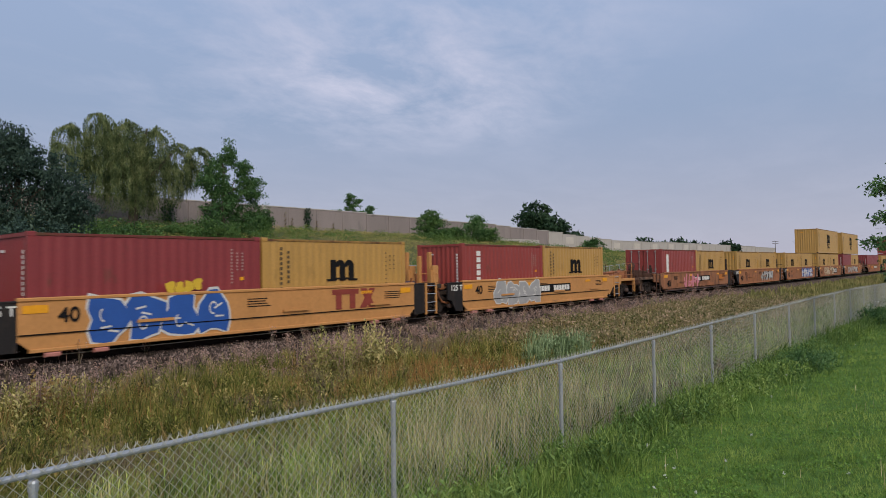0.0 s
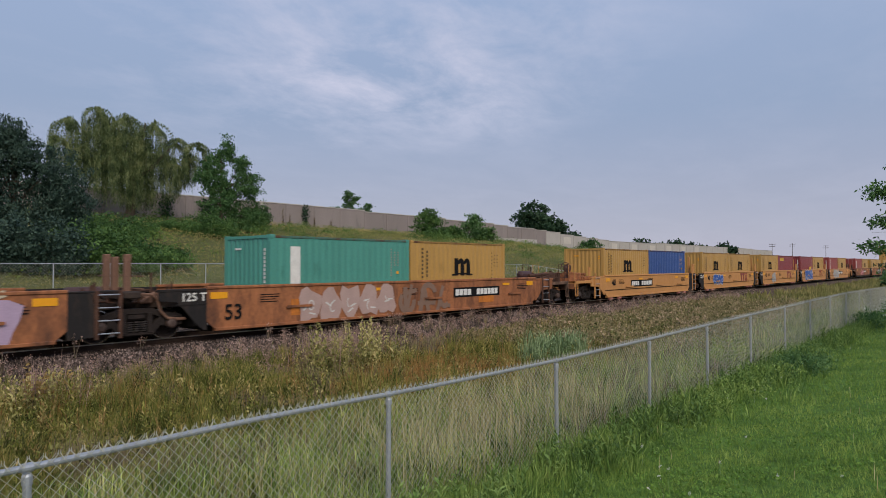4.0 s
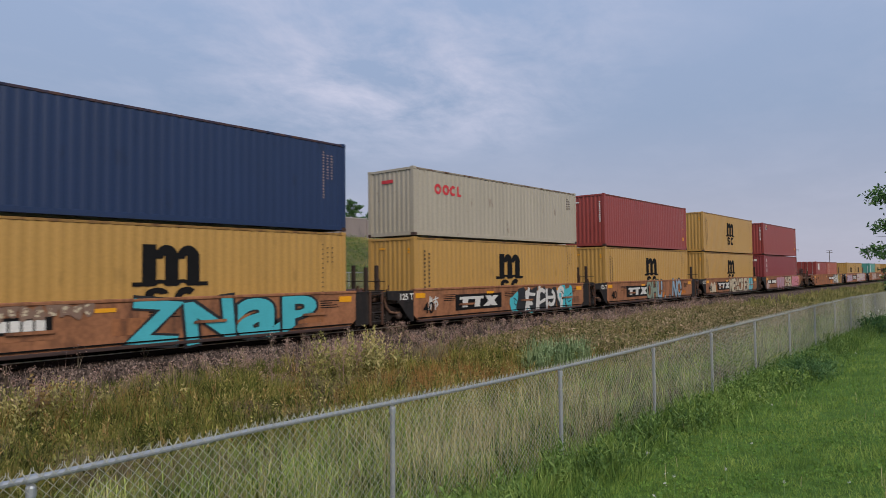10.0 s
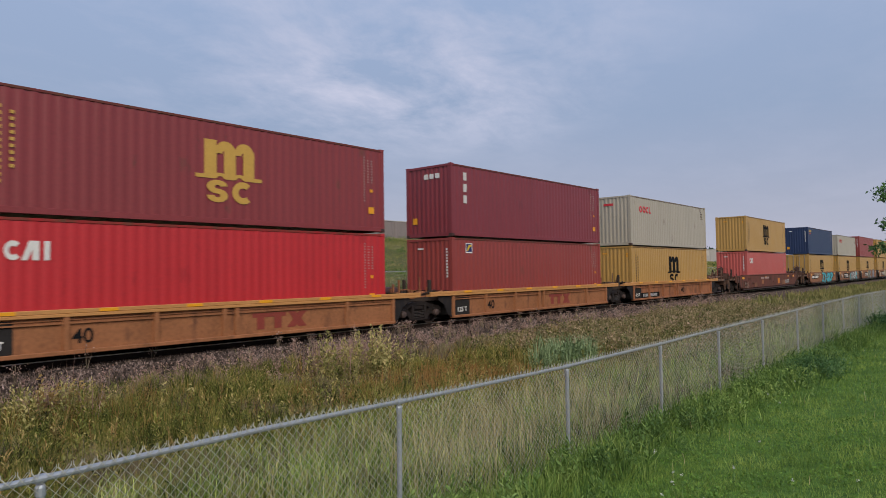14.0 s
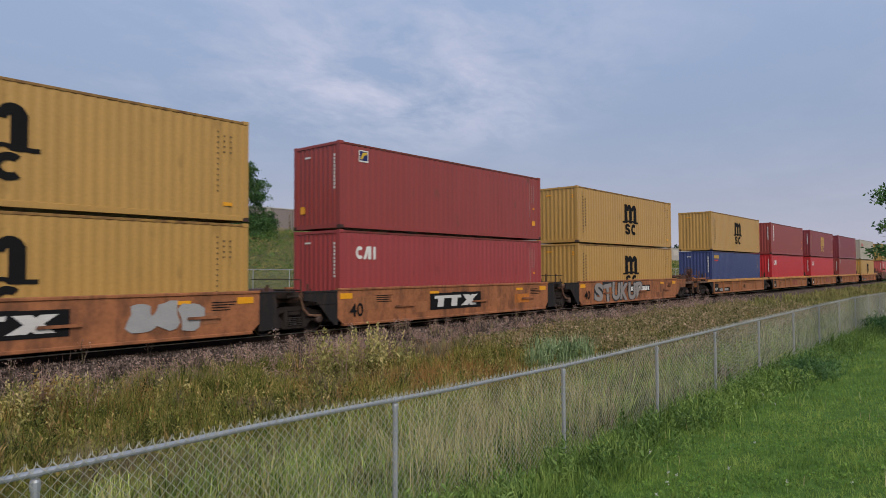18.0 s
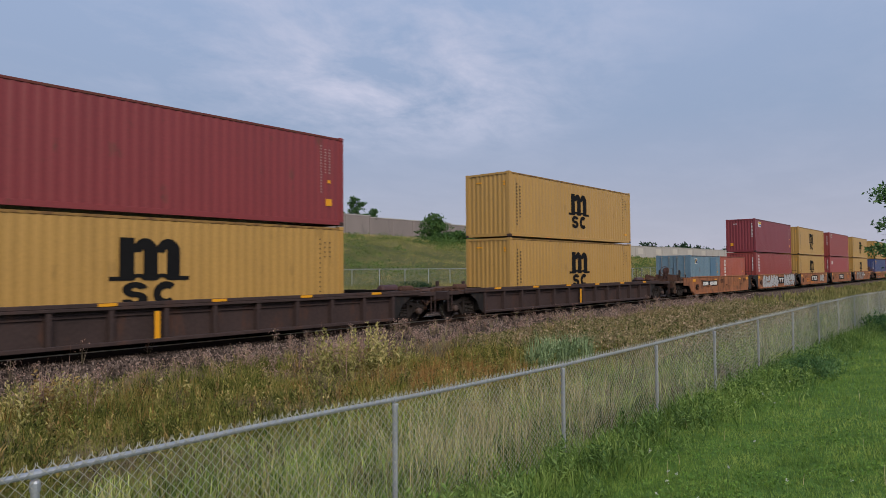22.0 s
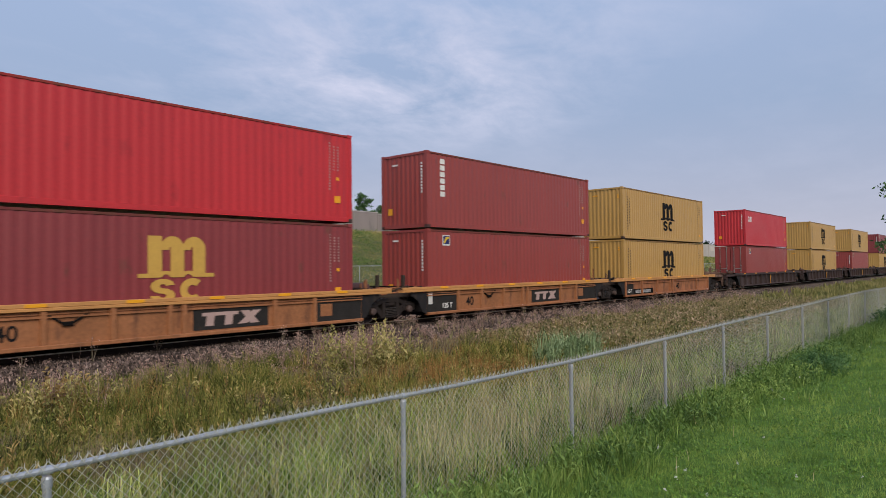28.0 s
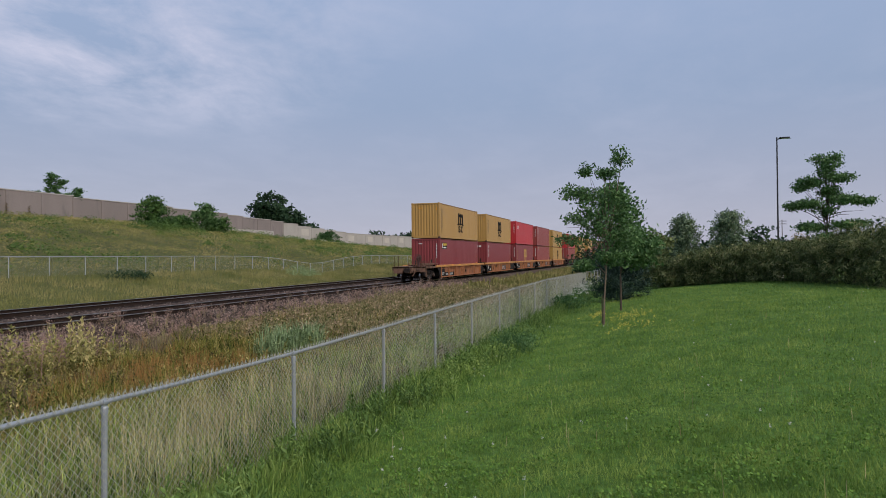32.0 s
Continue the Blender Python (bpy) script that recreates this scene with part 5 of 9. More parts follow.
def end_panel(style, form):
    """Beyond the near side's end at x = 0 toward +x, outside toward +y."""
    s = Shape()
    y0, y1 = SILL_Y - 0.075, SILL_Y - 0.018
    if style == "smooth" and form == "arch":
        s.extrude_y([(0.0, 1.30), (0.0, 0.20), (0.10, 0.20), (0.34, 0.40), (0.62, 0.74), (0.86, 0.97), (1.32, 1.02), (1.32, 1.24), (1.22, 1.30)], y0, y1)
        s.box(0.0, 0.9, SILL_Y - 0.018, SILL_Y - 0.002, 0.885, 0.915)
        s.box(0.0, 1.34, SILL_Y - 0.10, SILL_Y - 0.005, 1.24, 1.31, 0.01)
    elif style == "smooth" and form == "narrow":
        s.extrude_y([(0.0, 1.30), (0.0, 0.20), (0.10, 0.20), (0.72, 0.24), (0.62, 0.62), (0.56, 1.24), (0.50, 1.30)], y0, y1)
        s.box(0.0, 1.25, SILL_Y - 0.12, SILL_Y - 0.005, 1.28, 1.33, 0.01)
    elif style == "smooth" and form == "short":
        s.extrude_y([(0.0, 1.30), (0.0, 0.18), (0.42, 0.18), (0.68, 0.60), (0.92, 0.66), (0.92, 1.24), (0.86, 1.30)], y0, y1)
        s.box(0.0, 0.95, SILL_Y - 0.10, SILL_Y - 0.005, 1.26, 1.31, 0.01)
    elif style == "smooth":
        s.extrude_y([(0.0, 1.30), (0.0, 0.30), (0.10, 0.30), (0.62, 0.76), (1.55, 0.80), (1.55, 1.22), (1.40, 1.30)], y0, y1)
        s.box(0.0, 1.6, SILL_Y - 0.12, SILL_Y - 0.002, 1.22, 1.30, 0.01)
    else:
        s.extrude_y([(0.0, 1.0), (0.0, 0.2), (0.22, 0.30), (0.45, 0.70), (0.8, 0.9), (0.8, 1.0)], SILL_Y - 0.10, SILL_Y - 0.05)
    return s


def joint_deck(run):
    s = Shape()
    prof = [(0, -1.34), (run * 0.55, -0.95), (run, -0.35), (run, 0.35), (run * 0.55, 0.95), (0, 1.34)]
    s.extrude_z(prof, 0.84, 0.98)
    s.box(0.0, run * 0.9, -0.28, 0.28, 0.72, 1.12, 0.04)
    for y in (-0.75, 0.75):
        s.tube([(0.05, y, 1.05), (run * 0.6, y * 0.75, 1.05)], 0.05, 8)
    s.tube([(0.1, -1.15, 0.98), (0.35, -1.1, 1.25), (run * 0.55, -0.75, 1.1)], 0.03, 6)
    return s


def own_deck(run):
    s = Shape()
    s.box(-0.05, run - 0.35, -1.36, 1.36, 1.02, 1.10, 0.02)
    s.box(0.0, run - 0.25, -0.33, 0.33, 0.62, 1.02, 0.04)
    s.box(run - 0.45, run - 0.35, -1.36, 1.36, 0.80, 1.10, 0.02)
    for y in (-1.38, 1.30):
        s.box(-0.05, run - 0.4, y, y + 0.08, 0.97, 1.12, 0.015)
        s.box(run - 0.62, run - 0.59, y, y + 0.05, 0.36, 0.97)
        s.box(run - 0.40, run - 0.37, y, y + 0.05, 0.36, 0.97)
        s.box(run - 0.62, run - 0.37, y, y + 0.05, 0.34, 0.37)
    return s


def deck_fittings(run, joint, rng, flat=False, bulky=False):
    """Valves, pipes, brackets, posts and levers on an end deck."""
    s = Shape()
    z = 0.98 if joint else 1.10
    reach = run * (0.72 if joint else 0.86)
    for k in range(8 if joint else 12):
        x, y = rng.uniform(0.1, reach), rng.uniform(-1.2, 0.7) * (0.65 if joint else 1.0)
        a, b, c = rng.uniform(0.03, 0.11), rng.uniform(0.03, 0.10), rng.uniform(0.05, 0.12 if flat else 0.24)
        s.box(x - a, x + a, y - b, y + b, z, z + c, 0.012)
        if k % 3 == 0:
            s.tube([(x, y, z + c), (x, y, z + c + 0.07)], 0.035, 8)
    for k in range(6):
        y, zz = rng.uniform(-1.28, 0.3) * (0.65 if joint else 1.0), z + rng.uniform(0.05, 0.12 if flat else 0.30)
        x0, x1 = rng.uniform(0.0, 0.3) * run, rng.uniform(0.55, 0.9) * run
        s.tube([(x0, y, z), (x0 + 0.05, y, zz), ((x0 + x1) / 2, y + 0.06, zz - 0.02), (x1 - 0.05, y + rng.uniform(-0.1, 0.2), zz), (x1, y, z)], rng.uniform(0.012, 0.024), 6)
    for k in range(0 if flat else 3 if joint else 5):
        x, y = rng.uniform(0.05, 0.9) * reach, (-0.7 if joint else -1.29) + (0.0 if k < 3 else 1.1)
        top = z + rng.uniform(0.35, 0.80)
        s.box(x - 0.028, x + 0.028, y - 0.006, y + 0.006, z - 0.12, top).box(x - 0.028, x - 0.018, y, y + 0.05, z - 0.12, top)
    if joint:
        s.tube([(0.15, -0.55, z + 0.10), (0.2, -0.55, z + 0.13), (0.62, -0.5, z + 0.13), (0.67, -0.5, z + 0.10)], [0.05, 0.10, 0.10, 0.05], 10)
        s.tube([(0.0, -1.2, 1.22), (0.5, -1.0, 1.05), (run * 0.9, -0.5, 0.95)], 0.03, 6)
    elif flat:
        s.extrude_y([(0.0, z), (run - 0.4, z), (run - 0.5, z + 0.05), (0.55, z + 0.16), (0.0, z + 0.10)], -0.35, 0.30)
        s.tube([(0.35, -1.0, z + 0.10), (0.4, -1.0, z + 0.14), (1.0, -0.95, z + 0.14), (1.05, -0.95, z + 0.10)], [0.05, 0.13, 0.13, 0.05], 12)
    else:
        x = run - 0.75
        s.box(x - 0.05, x + 0.05, -0.62, -0.52, z, z + 0.55, 0.02).box(x - 0.05, x + 0.05, -0.95, -0.85, z, z + 0.32, 0.02)
        for y in (-0.95, -0.15, 0.55) if bulky else ():
            s.extrude_y([(0.25, z), (run - 0.45, z), (run - 0.5, z + 0.42), (run - 0.72, z + 0.46), (0.9, z + 0.22), (0.3, z + 0.10)], y, y + 0.07)
        if bulky:
            s.box(0.5, run - 0.5, -0.9, 0.6, z, z + 0.16, 0.03).tube([(0.4, -0.6, z + 0.32), (run - 0.6, -0.6, z + 0.40)], 0.075, 10)
        else:
            s.box(0.3, run - 0.9, -0.7, -0.2, z, z + 0.06, 0.01).tube([(0.3, -0.95, z + 0.16), (run - 0.7, -0.95, z + 0.16)], 0.07, 10)
        s.tube([(x, -1.28, z), (x, -1.28, z + 0.42), (x, -0.6, z + 0.42)], 0.018, 6)
        s.tube([(0.1, -1.3, z + 0.22), (run - 0.5, -1.3, z + 0.22)], 0.016, 6)
        s.box(run - 0.5, run - 0.30, -1.3, -0.9, 0.70, 0.98, 0.03).box(run - 0.5, run - 0.25, 0.5, 1.2, 0.6, 0.95, 0.03)
    if not joint:
        s.tube([(run - 0.35, -0.5, 0.85), (run - 0.05, -0.55, 0.6), (run + 0.05, -0.45, 0.40)], 0.035, 6)
        s.tube([(run - 0.40, -1.25, 0.80), (run - 0.30, -0.6, 0.74), (run - 0.05, -0.2, 0.86)], 0.016, 6)
    return s


def end_ladder():
    """The two stiles, wide flat bars."""
    s = Shape()
    for x in (-0.28, 0.28):
        s.box(x - 0.045, x + 0.045, -0.02, 0.02, 0.16, 1.33, 0.01)
    return s


def joint_pipe():
    """A train-line pipe that bends down behind the end panel, with its bracket."""
    s = Shape().tube([(-1.75, 0, 1.20), (-1.40, 0, 1.18), (-1.26, 0, 1.06), (-1.16, 0, 0.74), (-0.98, 0, 0.56), (-0.72, 0, 0.52), (-0.5, 0, 0.52)], 0.042, 8)
    s.box(-1.12, -0.72, 0.10, 0.30, 1.02, 1.24, 0.03).box(-1.5, -1.3, 0.2, 0.5, 0.95, 1.14, 0.03)
    s.tube([(-1.6, 0.2, 0.98), (-1.2, 0.25, 1.22)], 0.05, 8)
    return s


def guide_row(tops, wide):
    """Low brackets, tall posts and two cross bars over the joint."""
    brackets, posts = [], []
    for y in (-1.12, 0.05, 1.15):
        brackets.append(((0.0, y, 0.0), Shape().box(-0.15, 0.15, -0.07, 0.07, 1.26, 1.98, 0.02).box(-0.24, -0.15, -0.05, 0.05, 1.26, 1.80, 0.02)))
    for k, y in enumerate((-0.82, -0.40, 0.38, 0.80)):
        posts.append(((0.06 * (-1) ** k, y, 0.0), Shape().box(-wide, wide, -0.06, 0.06, 1.26, tops[k], 0.025)))
    rails = Shape().tube([(0.0, -1.3, 1.66), (0.0, 1.3, 1.66)], 0.016, 6).tube([(0.0, -1.3, 1.34), (0.0, 1.3, 1.34)], 0.022, 6)
    return brackets, posts, rails


def hand_brake():
    s = Shape()
    s.box(-0.06, 0.06, -0.72, -0.58, 1.05, 1.62, 0.02).box(-0.09, 0.09, -0.80, -0.50, 1.62, 1.92, 0.05)
    s.tube([(-0.10, -0.65, 1.78), (-0.14, -0.65, 1.78)], [0.10, 0.07], 12).tube([(0.09, -0.65, 1.78), (0.12, -0.65, 1.78)], [0.22, 0.20], 16)
    ring = [(-0.12, -0.65 + 0.28 * math.cos(a), 1.78 + 0.28 * math.sin(a)) for a in np.linspace(0, 2 * math.pi, 17)]
    s.tube(ring, 0.022, 6, False)
    for a in (0.3, 2.4, 4.5):
        s.tube([(-0.12, -0.65, 1.78), (-0.12, -0.65 + 0.28 * math.cos(a), 1.78 + 0.28 * math.sin(a))], 0.016, 5)
    return s.mesh("hand_brake", M_BRAKE)


def blob(cx, cz, rx, rz, rng, n=14):
    """An uneven rounded outline."""
    out = []
    k1, k2 = rng.uniform(0, 6.28), rng.uniform(0, 6.28)
    for i in range(n):
        a = 2 * math.pi * i / n
        r = 1 + 0.16 * math.sin(3 * a + k1) + 0.10 * math.sin(5 * a + k2)
        c, s = math.cos(a), math.sin(a)
        m = max(abs(c), abs(s)) ** 0.55
        out.append((cx + rx * r * c / m, cz + rz * r * s / m))
    return out


def stroke(x0, z0, x1, z1, t):
    dx, dz = x1 - x0, z1 - z0
    k = t / 2 / (math.hypot(dx, dz) + 1e-6)
    nx, nz, ex, ez = -dz * k, dx * k, dx * k * 0.5, dz * k * 0.5
    return [(x0 + nx - ex, z0 + nz - ez), (x0 - nx - ex, z0 - nz - ez), (x1 - nx * 0.8 + ex, z1 - nz * 0.8 + ez), (x1 + nx * 1.1 + ex, z1 + nz * 1.1 + ez)]


def add_letters(car, face, text, x0, x1, z0, z1, fills, edge, seed):
    """Fat sprayed letters, each with a wider outline behind it."""
    rng = random.Random(seed)
    w, tall = (x1 - x0) / len(text), z1 - z0
    for i, ch in enumerate(text):
        if ch == " ":
            continue
        turn = Matrix.Rotation(rng.uniform(-0.12, 0.12), 4, "Y")
        for k, colour in enumerate((edge, fills[i % len(fills)])):
            if not colour:
                continue
            me = writing(ch, tall * (0.86 if ch != "." else 0.5), SPRAY[colour], 0.12 if k == 0 else 0.055)
            co = np.empty(len(me.vertices) * 3)
            me.vertices.foreach_get("co", co)
            co = co.reshape(-1, 3)
            lo, hi = co.min(0), co.max(0)
            fit = np.array([w * (1.06 if k == 0 else 0.94) / (hi[0] - lo[0]), 1.0, (tall if k == 0 else tall * 0.88) / (hi[2] - lo[2])])
            if ch == ".":
                fit[[0, 2]] = 0.9
            co = (co - (lo + hi) / 2) * fit
            co[:, 1] *= 0.4
            me.vertices.foreach_set("co", co.ravel())
            d = part("graffiti", me, SPRAY[colour], car, f"sprayed {fills[i % len(fills)]} graffiti letter")
            d.matrix_basis = Matrix.Translation((x0 + (i + 0.5) * w, face - 0.004 - 0.004 * k - 0.0006 * i, (z0 + z1) / 2 + rng.uniform(-0.04, 0.04) - (tall * 0.34 if ch == "." else 0))) @ turn


def add_art(car, face, kind, x0, x1, z0, z1, fill, edge, inner, seed):
    """Sprayed wall writing as plain shapes: an outline, a fill and inner strokes."""
    if kind.startswith("word "):
        return add_letters(car, face, kind[5:], x0, x1, z0, z1, fill, edge, seed)
    rng = random.Random(seed)
    n = max(2, round((x1 - x0) / ((z1 - z0) * (0.75 if kind == "bubble" else 0.85))))
    w = (x1 - x0) / n
    cz, rz = (z0 + z1) / 2, (z1 - z0) / 2
    outline, fills, strokes = [], [], []
    for i in range(n):
        cx = x0 + (i + 0.5) * w
        if kind == "bubble":
            d = rng.uniform(-0.06, 0.06)
            st = rng.randrange(9999)
            outline.append(blob(cx, cz + d, w * 0.56, rz * 0.98, random.Random(st)))
            fills.append(blob(cx, cz + d, w * 0.50, rz * 0.88, random.Random(st)))
            for q in range(2):
                u, v = rng.uniform(-0.3, 0.15), rng.uniform(-0.6, 0.5)
                g = rng.uniform(-0.5, 0.5)
                strokes.append(stroke(cx + u * w, cz + v * rz, cx + (u + 0.25 * math.cos(g)) * w, cz + v * rz + 0.4 * w * math.sin(g), 0.05))
            strokes.append(arc_band(cx + rng.uniform(-0.1, 0.1) * w, cz + rng.uniform(-0.3, 0.3) * rz, rz * 0.22, rz * 0.30, rng.uniform(0, 3), rng.uniform(4, 6), 10, 0.7))
        else:
            th = 0.20 * min(w, 2 * rz)
            k = rng.uniform(0, 6.28)
            fills.append(arc_band(cx + rng.uniform(-0.12, 0.12) * w, cz + rng.uniform(-0.3, 0.3) * rz, 0.26 * w, 0.26 * w + th, k, k + rng.uniform(2.2, 4.2), 12, rng.uniform(0.7, 1.2)))
            for q in range(rng.choice((1, 2))):
                a, e = cx + rng.uniform(-0.42, 0.1) * w, rng.uniform(-0.25, 0.35)
                fills.append(stroke(a, z0 + rng.uniform(0.02, 0.2) * rz, a + e * w, z1 - rng.uniform(0.05, 0.5) * rz, th * rng.uniform(0.7, 1.25)))
            zz = cz + rng.uniform(-0.6, 0.7) * rz
            fills.append(stroke(cx - rng.uniform(0.2, 0.5) * w, zz, cx + rng.uniform(0.2, 0.5) * w, zz + rng.uniform(-0.15, 0.25), th * 0.8))
            outline.append(blob(cx, cz, w * 0.56, rz * 1.0, rng))
    label = f"sprayed {fill} graffiti shape"
    for k, (shapes, colour, off) in enumerate(((outline, edge, 0.0), (fills, fill, 0.004), (strokes, inner, 0.008))):
        if not colour or not shapes:
            continue
        singly = [[q] for q in shapes] if kind == "bubble" and k < 2 else [shapes]
        for one in singly:
            d = part("graffiti", decal(one).mesh("graffiti", SPRAY[colour]), SPRAY[colour], car, label)
            d.location = (0, face - off, 0)
            if len(one) > 1:
                tagged(d, kind="stuff")


# ---- the train, from its tail forward ----
F40, F20 = 12.192, 6.058
HC, STD = 2.896, 2.591
W40, W53 = 6.35, 8.25
# middle, style, paint, well half length, set number, number, plate, [loads], [graffiti]
Y, Mn = "yellow", "maroon"


def pair(lo, up):
    return [("lower", F40, HC, *lo), ("upper", F40, HC, *up)]


def twins(a, b):
    return [("rear", F20, STD, *a), ("front", F20, STD, *b)]


